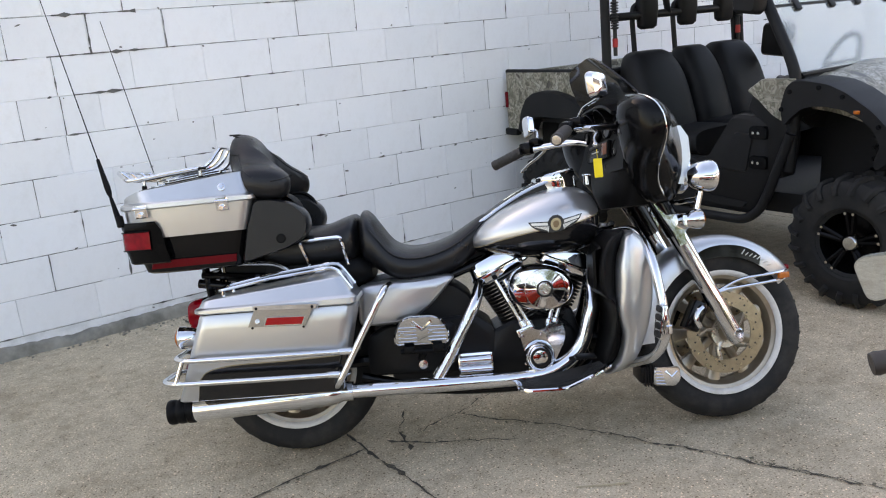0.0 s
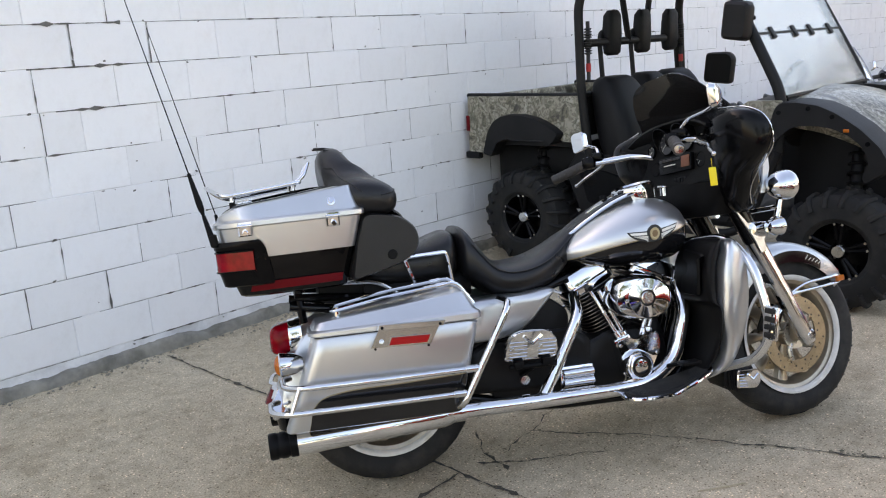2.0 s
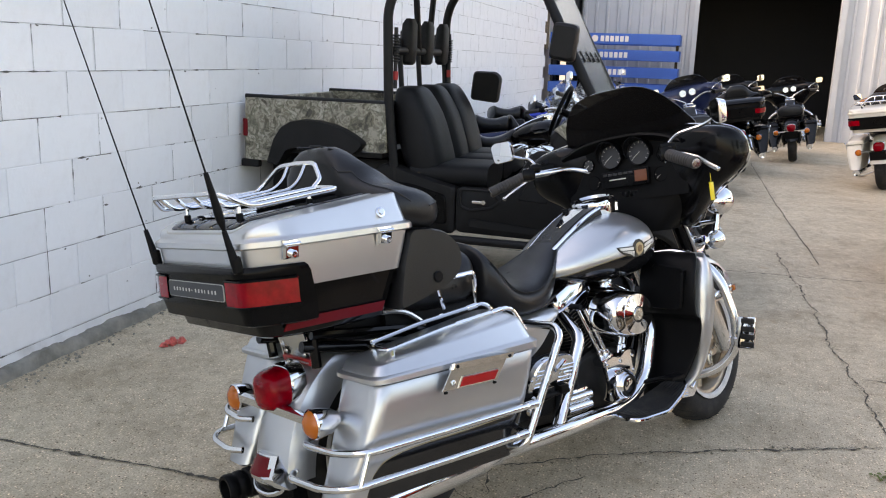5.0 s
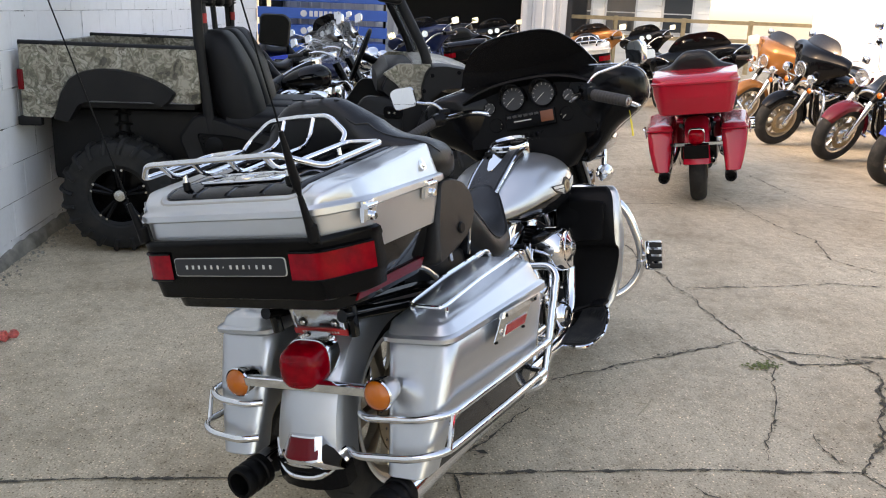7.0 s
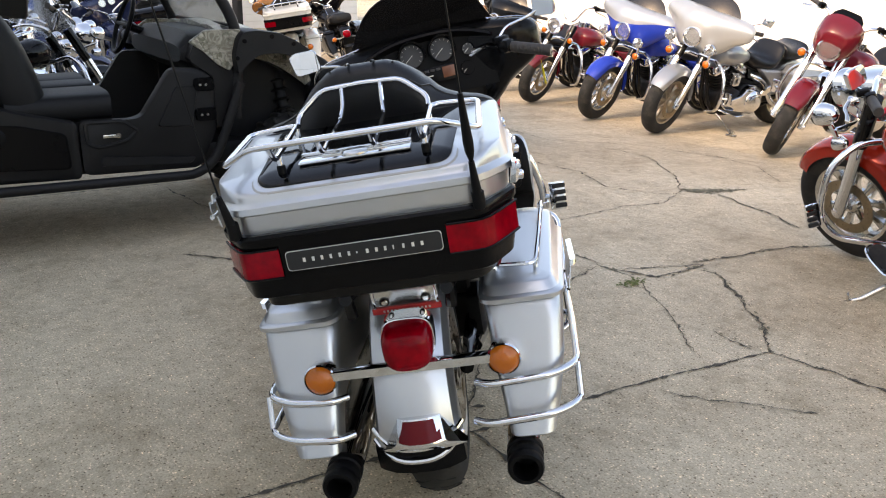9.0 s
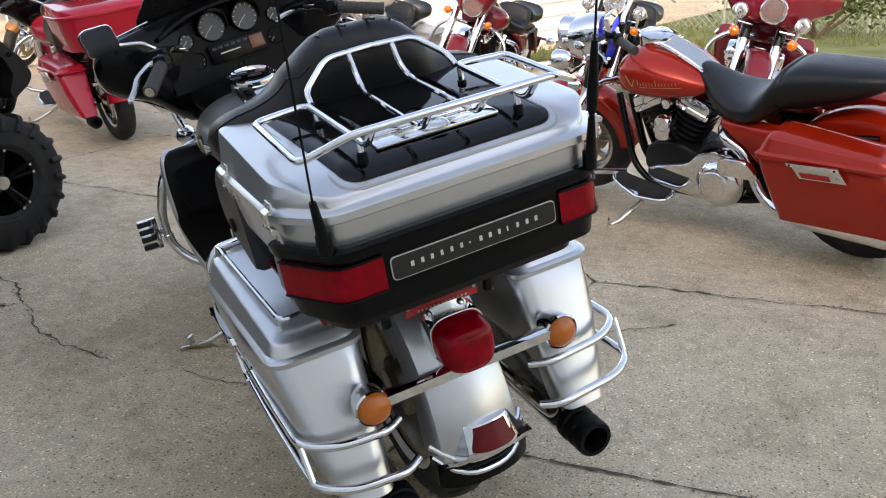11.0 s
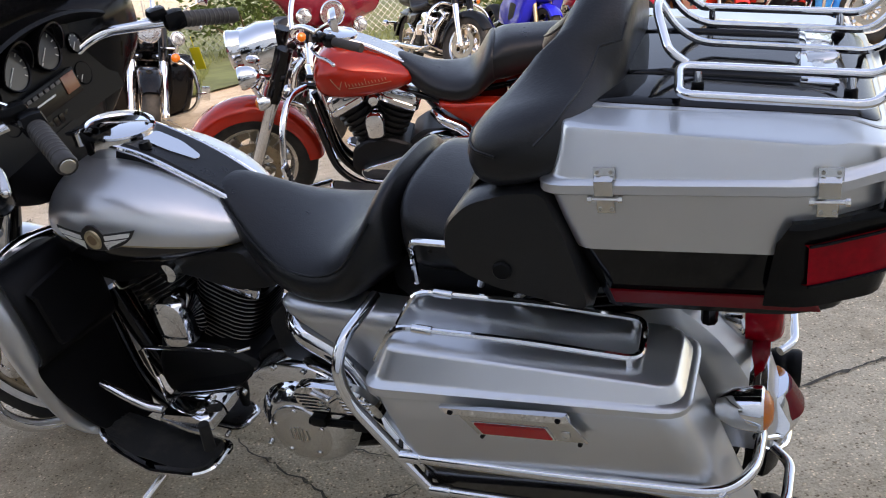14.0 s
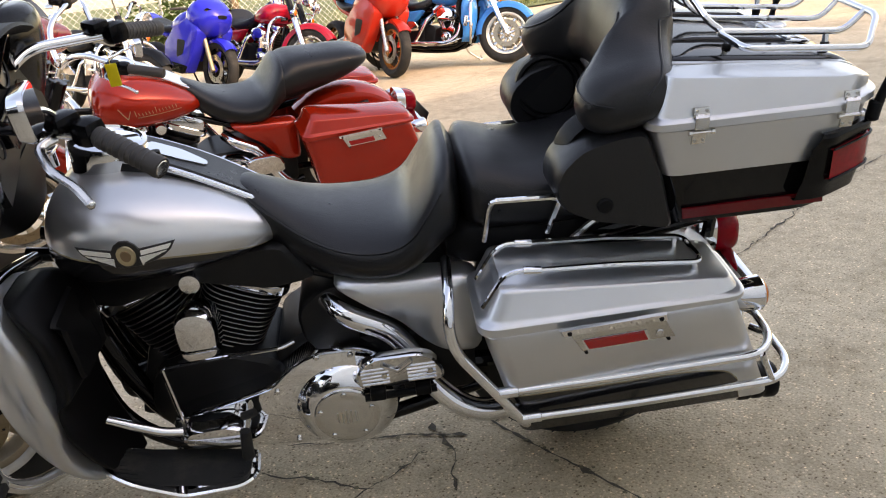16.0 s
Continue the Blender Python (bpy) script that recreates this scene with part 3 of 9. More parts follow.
        for x in (-0.140, -0.422):
            # strap hinge: lid leaf, leaf over the lip, rod, body leaf
            g = Geo().slab([(x - 0.015, 0.3135, 0.972), (x + 0.015, 0.3135, 0.972), (x + 0.015, 0.3105, 0.990), (x - 0.015, 0.3105, 0.990)], (0, 0.0035, 0.0005), 0.001)
            g.slab([(x - 0.012, 0.3215, 0.951), (x + 0.014, 0.3215, 0.951), (x + 0.014, 0.3215, 0.974), (x - 0.012, 0.3215, 0.974)], (0, 0.0025, 0), 0.001)
            g.slab([(x - 0.012, 0.3235, 0.972), (x + 0.014, 0.3235, 0.972), (x + 0.013, 0.3135, 0.977), (x - 0.013, 0.3135, 0.977)], (0, 0.0015, 0.002))
            hinge = part("lid_hinge", g, M_CHROME_DULL, lid, "polished strap hinge")
            g = Geo().cyl((x - 0.021, 0.3195, 0.945), (x + 0.021, 0.3195, 0.945), 0.0036, 8)
            for q in (-0.021, 0.021):
                g.cyl((x + q - 0.003, 0.3195, 0.945), (x + q + 0.003, 0.3195, 0.945), 0.0055, 8)
            part("hinge_rod", g, M_CHROME_DULL, hinge)
            g = Geo().slab([(x - 0.012, 0.3060, 0.918), (x + 0.014, 0.3060, 0.918), (x + 0.014, 0.3110, 0.944), (x - 0.012, 0.3110, 0.944)], (0, 0.004, 0), 0.001)
            part("hinge_leaf", g, M_CHROME_DULL, hinge)
            for u, v, yy in ((-0.009, 0.984, 0.3145), (0.009, 0.984, 0.3145), (-0.007, 0.926, 0.311), (0.009, 0.926, 0.311)):
                part("hinge_screw", Geo().cyl((x + u, yy - 0.002, v), (x + u, yy + 0.0025, v), 0.0028, 8), M_STEEL, hinge)
        for x in (-0.148, -0.418):
            g = Geo()
            g.slab([(x - 0.020, -0.316, 0.954), (x + 0.020, -0.316, 0.954), (x + 0.020, -0.316, 0.966), (x - 0.020, -0.316, 0.966)], (0, -0.010, 0), 0.004)
            g.slab([(x - 0.021, -0.308, 0.922), (x + 0.021, -0.308, 0.922), (x + 0.021, -0.314, 0.954), (x - 0.021, -0.314, 0.954)], (0, -0.016, 0), 0.006)
            g.tube([(x - 0.022, -0.328, 0.955), (x + 0.022, -0.328, 0.955)], 0.0055, 10)
            g.cyl((x, -0.322, 0.934), (x, -0.337, 0.932), 0.010, 14, bevel=0.003)
            part("box_latch", g, M_CHROME, lid, "chrome over-centre latch")
        g = Geo().lathe([(0, 0.010), (0.007, 0.010), (0.009, 0.007), (0.0135, 0.006), (0.0145, 0.0), (0.0145, -0.012)], (-0.146, -0.3045, 1.000), (0, -1, 0.35), 18)
        part("lid_lock", g, M_CHROME, lid)
    # rear bezel with lamps
    if o["bezel"]:
        def edge(z, out, x_end):
            pts = [(x_end, -0.300 - out), (-0.400, -0.300 - out), (-0.506 - out, -0.242), (-0.506 - out, 0.242), (-0.400, 0.300 + out), (x_end, 0.300 + out)]
            return [(p.x, p.y, z) for p in fillet([(a, b, 0) for a, b in pts], 0.03, 4)]
        g = Geo()
        outs = [edge(0.766, -0.012, -0.350), edge(0.770, -0.003, -0.347), edge(0.80, 0.004, -0.350), edge(0.812, 0.009, -0.352), edge(0.88, 0.010, -0.362), edge(0.888, 0.016, -0.366), edge(0.903, 0.017, -0.374), edge(0.909, 0.011, -0.380), edge(0.909, -0.02, -0.380), edge(0.768, -0.03, -0.350), edge(0.766, -0.012, -0.350)]
        g.loft(outs, closed=False, caps=False)
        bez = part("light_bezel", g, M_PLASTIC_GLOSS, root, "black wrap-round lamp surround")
        for s in (-1, 1):
            g = Geo()
            path = [(-0.402, 0.3125), (-0.420, 0.3035), (-0.447, 0.2880), (-0.480, 0.2690), (-0.503, 0.2545), (-0.5145, 0.2410), (-0.5185, 0.222), (-0.5185, 0.172)]
            a = [(x, s * y, 0.817) for x, y in path]
            b = [(x, s * y, 0.876) for x, y in path]
            a2 = [(x + 0.01, s * (y - 0.008), 0.814) for x, y in path]
            b2 = [(x + 0.01, s * (y - 0.008), 0.879) for x, y in path]
            g.loft([a2, a, b, b2], closed=False, caps=False)
            lens = part("lamp_lens", g, M_RED_LENS, bez, "red wrap-round tail lens")
            if o["fine"]:
                edge_ = [(x - 0.0012, s * (y + 0.001)) for x, y in path]
                for zz in (0.8155, 0.8775):
                    part("lens_rim", Geo().tube([(x, y, zz) for x, y in edge_], 0.0026, 6), M_PLASTIC_GLOSS, lens)
        if o["fine"]:
            g = Geo()
            pl = lambda i, x: [(x, y, z) for y, z in roundpoly([(-0.161 + i, 0.826 + i), (0.161 - i, 0.826 + i), (0.161 - i, 0.868 - i), (-0.161 + i, 0.868 - i)], 0.009, 4)]
            g.loft([pl(0, -0.510), pl(0, -0.5185)])
            plate = part("name_plate", g, M_MARK, bez, "black plate with a row of pale bars")
            g = Geo().loft([pl(0.0013, -0.511), pl(0.0013, -0.5192)])
            part("plate_face", g, M_BADGE_BLACK, plate)
            widths = [0.9, 0.9, 0.8, 0.75, 0.75, 0.8, 0.3, 0.9, 0.9, 0.8, 0.35, 0.75, 0.9, 0.9]
            y = 0.128
            for w in widths:
                g = Geo().box((-0.5196, y - 0.005 * w, 0.847), (0.0014, 0.0050 * w + 0.001, 0.0088 if w > 0.31 else 0.0035))
                part("plate_bar", g, M_MARK, plate, smooth=0)
                y -= 0.0187
    # red side strips on the base
    if o["fine"]:
        for s in (-1, 1):
            # the darker red carries the shade under the inward-curving base
            g = Geo().slab([(-0.425, s * 0.268, 0.746), (-0.135, s * 0.270, 0.746), (-0.13, s * 0.279, 0.772), (-0.415, s * 0.280, 0.774)], (0, s * 0.006, 0), 0.002)
            part("side_reflector", g, M_RED_DARK, low, "long red reflector strip, coloured darker for shade")
            # back pad and arm wings
    if o["pad"]:
        rows = [(0.0, -0.090, 1.072, 0.055, 0.111), (0.07, -0.090, 1.070, 0.056, 0.109), (0.130, -0.080, 1.050, 0.062, 0.090), (0.172, -0.052, 1.022, 0.082, 0.070), (0.215, -0.028, 1.007, 0.096, 0.060), (0.258, -0.020, 1.001, 0.091, 0.055), (0.290, -0.018, 0.998, 0.074, 0.043), (0.306, -0.018, 0.998, 0.036, 0.020)]
        half = smooth_rows(rows, 18)
        full = [(-y, *r) for y, *r in reversed(half[1:])] + [(y, *r) for y, *r in half]
        rings = []
        for y, x, z, a, b in full:
            if abs(y) < 0.14:
                rings.append(oval((x, y, z), (1, 0, 0.10), (-0.22, 0, 1), a, b, 2.6, 24))
            else:
                rings.append(oval((x, y, z), (1, 0, -0.22), (0.15, 0, 1), a, b, 2.5, 24))
        pad = part("back_pad", Geo().loft(rings), M_VINYL, root, "padded black vinyl wrap-round backrest")
        if o["fine"]:
            for k in (2, 9):
                for pick in (lambda y: y > 0.10, lambda y: y < -0.10):
                    line = [Vector(r[k]) for r, f in zip(rings, full) if pick(f[0])]
                    part("seam", Geo().tube(line, 0.0024, 6), M_VINYL, pad)
            for s in (-1, 1):
                g = Geo()
                crease = [((-0.16 + 0.03 * k, s * (0.03 + 0.045 * k), 1.187 - 0.012 * k), (-0.09 + 0.02 * k, s * (0.03 + 0.05 * k), 1.178 - 0.018 * k)) for k in range(2)]
                for a, b in crease:
                    g.tube([a, ((a[0] + b[0]) / 2, b[1], (a[2] + b[2]) / 2 + 0.003), b], 0.003, 6)
                part("pleat", g, M_VINYL, pad)
        for s in (-1, 1):
            g = Geo()
            prof = [(-0.110, 0.738), (-0.025, 0.757), (0.050, 0.775), (0.108, 0.805), (0.126, 0.845), (0.116, 0.890), (0.075, 0.928), (0.010, 0.946), (-0.050, 0.950), (-0.085, 0.85)]
            pr = roundpoly(prof, 0.020, 4)
            outer = lambda y, i: [(x + (0.04 - x) * i, s * y, z + (0.84 - z) * i) for x, z in pr]
            g.loft([outer(0.175, 0.06), outer(0.185, 0.0), outer(0.288, 0.0), outer(0.300, 0.06)])
            pod = part("speaker_pod", g, M_VINYL, root, "black vinyl-covered speaker pod")
            if o["fine"]:
                g = Geo().lathe([(0.0, 0.010), (0.060, 0.010), (0.063, 0.006), (0.067, 0.014), (0.074, 0.012), (0.078, 0.0), (0.080, -0.04)], (0.028, s * 0.180, 0.888), Vector((0.20, -s * 0.95, 0.22)), 30)
                part("speaker_cover", g, M_PLASTIC, pod, "round black speaker cover")
                g = Geo().cyl((0.03, s * 0.298, 0.81), (0.03, s * 0.306, 0.81), 0.016, 18, bevel=0.003)
                part("pod_socket", g, M_PLASTIC, pod)
    # rack
    if o["rack"]:
        r = 0.0066
        rack = None
        for s in (-1, 1):
            g = Geo()
            side = [(-0.525, 0, 1.086), (-0.525, s * 0.185, 1.086), (-0.470, s * 0.262, 1.050), (-0.235, s * 0.262, 1.072), (-0.225, s * 0.155, 1.076), (-0.485, s * 0.150, 1.050), (-0.522, s * 0.150, 1.086)]
            g.tube(fillet(side, 0.022, 5), r, 10)
            hoop = [(-0.235, s * 0.150, 1.077), (-0.210, s * 0.148, 1.096), (-0.188, s * 0.092, 1.141), (-0.185, 0, 1.144)]
            g.tube(fillet(hoop, 0.020, 5), r, 10)
            inner = [(-0.187, s * 0.045, 1.141), (-0.21, s * 0.045, 1.100), (-0.245, s * 0.05, 1.076), (-0.488, s * 0.052, 1.050), (-0.522, s * 0.052, 1.086)]
            g.tube(fillet(inner, 0.03, 5), 0.0055, 9)
            for x, z in ((-0.45, 1.053), (-0.25, 1.073)):
                g.cyl((x, s * 0.150, z - 0.04), (x, s * 0.150, z), 0.006, 10)
            if rack:
                part("rack_rail", g, M_CHROME, rack)
            else:
                rack = part("luggage_rack", g, M_CHROME, root, "chrome tube luggage rack on the box lid")
        for s in (-1, 1):
            for x, z in ((-0.45, 1.035), (-0.25, 1.052)):
                g = Geo().cyl((x, s * 0.150, z - 0.022), (x, s * 0.150, z - 0.002), 0.009, 12, bevel=0.002)
                part("rack_foot", g, M_PLASTIC, rack)
    if o["antenna"]:
        for s in (-1, 1):
            g = Geo()
            b = Vector((-0.520, s * 0.242, 0.918))
            m1, tip = Vector((-0.538, s * 0.240, 1.00)), Vector((-0.566, s * 0.240, 1.135))
            if s > 0:
                b, m1 = Vector((-0.508, 0.260, 0.924)), Vector((-0.523, 0.268, 1.002))
            g.cyl(b - Vector((-0.005, 0, 0.02)), b + Vector((0, 0, 0.02)), 0.013, 12, bevel=0.004)
            g.tube([b, m1], [0.011, 0.006], 10)
            if s < 0:
                g.tube([m1, m1.lerp(tip, 0.15), m1.lerp(tip, 0.3), tip], [0.004, 0.0095, 0.0105, 0.0055], 10)
            an = part("antenna", g, M_PLASTIC, root, "black whip antenna with a thick loading coil" if s < 0 else "slim black whip antenna")
            g = Geo().tube([tip if s < 0 else m1, Vector((-0.69, s * 0.243, 1.70)) if s < 0 else m1 + Vector((-0.155, 0.004, 0.70))], [0.0022, 0.0014], 6)
            part("whip", g, M_PLASTIC, an)


def batwing(root, fn, o):
    """Fork-mounted fairing with the dash, gauges and short screen."""
    rows = [  # y, x of back, x of front, bottom, top
        (0.0, 1.215, 1.462, 0.815, 1.180), (0.10, 1.205, 1.455, 0.805, 1.178), (0.18, 1.18, 1.415, 0.795, 1.174), (0.25, 1.15, 1.365, 0.85, 1.168), (0.31, 1.137, 1.325, 0.915, 1.158), (0.37, 1.142, 1.292, 0.952, 1.147), (0.41, 1.160, 1.272, 0.978, 1.133), (0.435, 1.186, 1.256, 1.003, 1.113), (0.450, 1.222, 1.245, 1.04, 1.08)]
    half = smooth_rows(rows, 22)
    full = [(-y, *r) for y, *r in reversed(half[1:])] + [(y, *r) for y, *r in half]
    rings = []
    for y, xb, xf, lo, hi in full:
        w, h = xf - xb, hi - lo
        ring = [(xb + w * 0.36, lo + h * 0.03), (xb + w * 0.6, lo), (xb + w * 0.82, lo + h * 0.06), (xb + w * 0.96, lo + h * 0.25), (xf, lo + h * 0.5), (xb + w * 0.9, lo + h * 0.82), (xb + w * 0.62, hi - 0.004), (xb + w * 0.30, hi), (xb + w * 0.08, hi - h * 0.05), (xb, hi - h * 0.2), (xb + w * 0.04, lo + h * 0.45), (xb + w * 0.15, lo + h * 0.18)]
        rings.append([(p.x, y, p.y) for p in roundpoly(ring, 0.05, 2)])
    g = Geo().loft(rings)
    fairing = part("fairing", g.moved(fn), o["fairpaint"], root, o["fairlabel"])
    # screen
    g = Geo()
    scr = []
    for i in range(17):
        q = -1 + 2 * i / 16
        y = 0.275 * q
        h = (1 - abs(q) ** 3.4)
        x0, rk = 1.30 - 0.07 * q * q, o["rake"]
        scr.append([(x0, y, 1.15), (x0 - rk * 0.38 * h - 0.004, y, 1.17 + o["screen"] * 0.50 * h), (x0 - rk * h - 0.004, y, 1.175 + o["screen"] * h), (x0 - rk * h, y, 1.177 + o["screen"] * h), (x0 - rk * 0.36 * h, y, 1.173 + o["screen"] * 0.5 * h), (x0 + 0.006, y, 1.15)])
    g.loft(scr)
    part("windscreen", g.moved(fn), o["screenmat"], fairing, "short smoked plastic windscreen")
    if o["fine"]:
        # chrome edge strip along the rim of the shell
        for s in (-1, 1):
            rim = smooth_rows([(1.195, 0.25, 1.169), (1.197, 0.31, 1.159), (1.20, 0.37, 1.149), (1.207, 0.415, 1.132), (1.220, 0.441, 1.109), (1.236, 0.451, 1.072), (1.243, 0.449, 1.03), (1.246, 0.432, 0.995), (1.25, 0.38, 0.955), (1.262, 0.315, 0.914), (1.28, 0.262, 0.868), (1.31, 0.225, 0.826)], 40)
            g = Geo().tube([(x, s * y, z) for x, y, z in rim], 0.0028, 6)
            part("edge_trim", g.moved(fn), M_CHROME, fairing)
            # silver strip along the upper front edge
            rows3 = []
            for y, xb, xf, lo, hi in full:
                if 0.30 < s * y < 0.449:
                    w, q = xf - xb, min(1.0, 0.25 + (0.449 - s * y) / 0.10)
                    rows3.append([(xb + w * 0.58, y, hi - 0.016), (xb + w * 0.62 + 0.003, y, hi - 0.010), (xb + w * (0.66 + 0.10 * q) + 0.005, y, hi - 0.018 - 0.016 * q), (xb + w * (0.68 + 0.22 * q) + 0.006, y, hi - 0.022 - 0.048 * q), (xb + w * (0.68 + 0.29 * q) + 0.003, y, hi - 0.026 - 0.085 * q), (xb + w * (0.60 + 0.2 * q), y, hi - 0.035 - 0.07 * q)])
            g = Geo().loft(rows3)
            part("edge_strip", g.moved(fn), o["paint"], fairing, "silver strip on the fairing edge")
        # silver front panel
        g = Geo()
        rows2 = []
        for i in range(13):
            y = -0.20 + 0.40 * i / 12
            rows2.append([(1.440 - 1.1 * y * y, y, 0.86), (1.472 - 1.1 * y * y, y, 0.95), (1.470 - 1.1 * y * y, y, 1.02), (1.445 - 1.1 * y * y, y, 1.06), (1.40 - 1.1 * y * y, y, 1.06), (1.40 - 1.1 * y * y, y, 0.86)])
        g.loft(rows2)
        part("front_panel", g.moved(fn), o["paint"], fairing, "silver centre panel of the fairing")
        # dash: hooded panel
        g = Geo()
        rings = []
        for i in range(25):
            y = -0.25 + 0.5 * i / 24
            q = abs(y) / 0.25
            top = 1.168 - 0.05 * q ** 2.5
            x0 = 1.190 - 0.02 * q
            rings.append([(x0 + 0.05, y, 0.925), (x0 - 0.006, y, 0.925), (x0 + 0.002, y, 1.00), (x0 + 0.008, y, 1.06), (x0 + 0.014, y, top - 0.03), (x0 - 0.035, y, top - 0.008), (x0 - 0.03, y, top), (x0 + 0.03, y, top + 0.004), (x0 + 0.09, y, top - 0.01)])
        g.loft(rings)
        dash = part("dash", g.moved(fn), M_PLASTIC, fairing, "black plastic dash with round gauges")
        back = Vector((-1, 0, 0.12)).normalized()
        for y, z, r in ((0.060, 1.096, 0.047), (-0.060, 1.096, 0.047), (0.158, 1.075, 0.023), (-0.158, 1.075, 0.023), (0.142, 1.005, 0.027), (-0.142, 1.005, 0.027)):
            c = Vector((1.196 - 0.01 * abs(y) / 0.15, y, z))
            hood = []
            g = Geo().lathe([(r * 0.98, -0.01), (r * 1.06, 0.004), (r * 1.02, 0.008), (r * 0.95, 0.006), (r * 0.93, 0.002)], c, back, 32)
            if r > 0.03:
                for k in range(19):
                    a = radians(-108 + 12 * k)
                    dd = Vector((0, math.sin(a), math.cos(a)))
                    out_ = back * (0.012 + 0.034 * max(0.0, math.cos(a * 0.8)))
                    hood.append([c + dd * r * 1.02, c + dd * r * 1.22, c + dd * r * 1.14 + out_, c + dd * r * 1.05 + out_])
                g.loft(hood)
            gauge = part("gauge", g.moved(fn), M_PLASTIC_GLOSS, dash)
            g = Geo().lathe([(0, 0.0025), (r * 0.95, 0.0025)], c, back, 32)
            part("gauge_face", g.moved(fn), M_GAUGE, gauge)
            g = Geo()
            up = Vector((0, 0, 1)) - back * back.z
            up.normalize()
            side = back.cross(up)
            for k in range(11 if r > 0.03 else 7):
                a = radians(-130 + 260 * k / (10 if r > 0.03 else 6))
                d = up * math.cos(a) + side * math.sin(a)
                p = c + back * 0.0032
                g.tube([p + d * r * 0.72, p + d * r * 0.88], 0.0012, 4)
            d = up * -0.6 + side * 0.8
            g.tube([c + back * 0.004 - d * r * 0.1, c + back * 0.004 + d * r * 0.68], 0.0013, 5)
            part("gauge_scale", g.moved(fn), M_MARK, gauge, smooth=0)
        tr = Matrix.Rotation(radians(6), 3, "Y")
        g = Geo().box((1.178, 0.0, 1.008), (0.02, 0.20, 0.062), 0.004, tr)
        radio = part("radio", g.moved(fn), M_PLASTIC_GLOSS, dash, "car-style radio with a dark display")
        g = Geo().box((1.1675, -0.068, 1.012), (0.004, 0.05, 0.042), 0.002, tr)
        part("display", g.moved(fn), M_RADIO, radio)
        for k in range(6):
            for x, z in ((1.1675, 1.028), (1.1695, 0.988)):
                part("radio_button", Geo().box((x, 0.082 - 0.022 * k, z), (0.005, 0.016, 0.0085), 0.001, tr).moved(fn), M_BUTTON, radio)
        g = Geo().box((1.167, 0.03, 1.008), (0.004, 0.07, 0.004), 0.001, tr)
        part("radio_bar", g.moved(fn), M_MARK, radio, smooth=0)
        for k in range(4):
            g = Geo().box((1.19, 0.03 - 0.022 * k, 0.948), (0.012, 0.017, 0.022), 0.002)
            part("switch", g.moved(fn), M_PLASTIC_GLOSS, dash)
        # lower dash and steering cover
        g = Geo()
        g.loft([oval((1.26, 0, 0.80), (0, 1, 0), (1, 0, 0), 0.13, 0.08, 3, 24), oval((1.245, 0, 0.86), (0, 1, 0), (1, 0, 0), 0.19, 0.075, 3, 24), oval((1.235, 0, 0.93), (0, 1, 0), (1, 0, 0), 0.24, 0.055, 3, 24)])
        part("lower_dash", g.moved(fn), M_PLASTIC, fairing)
    else:
        for y, r in ((0.06, 0.045), (-0.06, 0.045), (0.15, 0.024), (-0.15, 0.024)):
            g = Geo().lathe([(0, 0.004), (r * 0.9, 0.004), (r, 0.01), (r * 1.05, 0)], (1.205, y, 1.085), (-1, 0, 0.1), 18)
            part("gauge", g.moved(fn), M_CHROME_DULL, fairing)
    return fairing


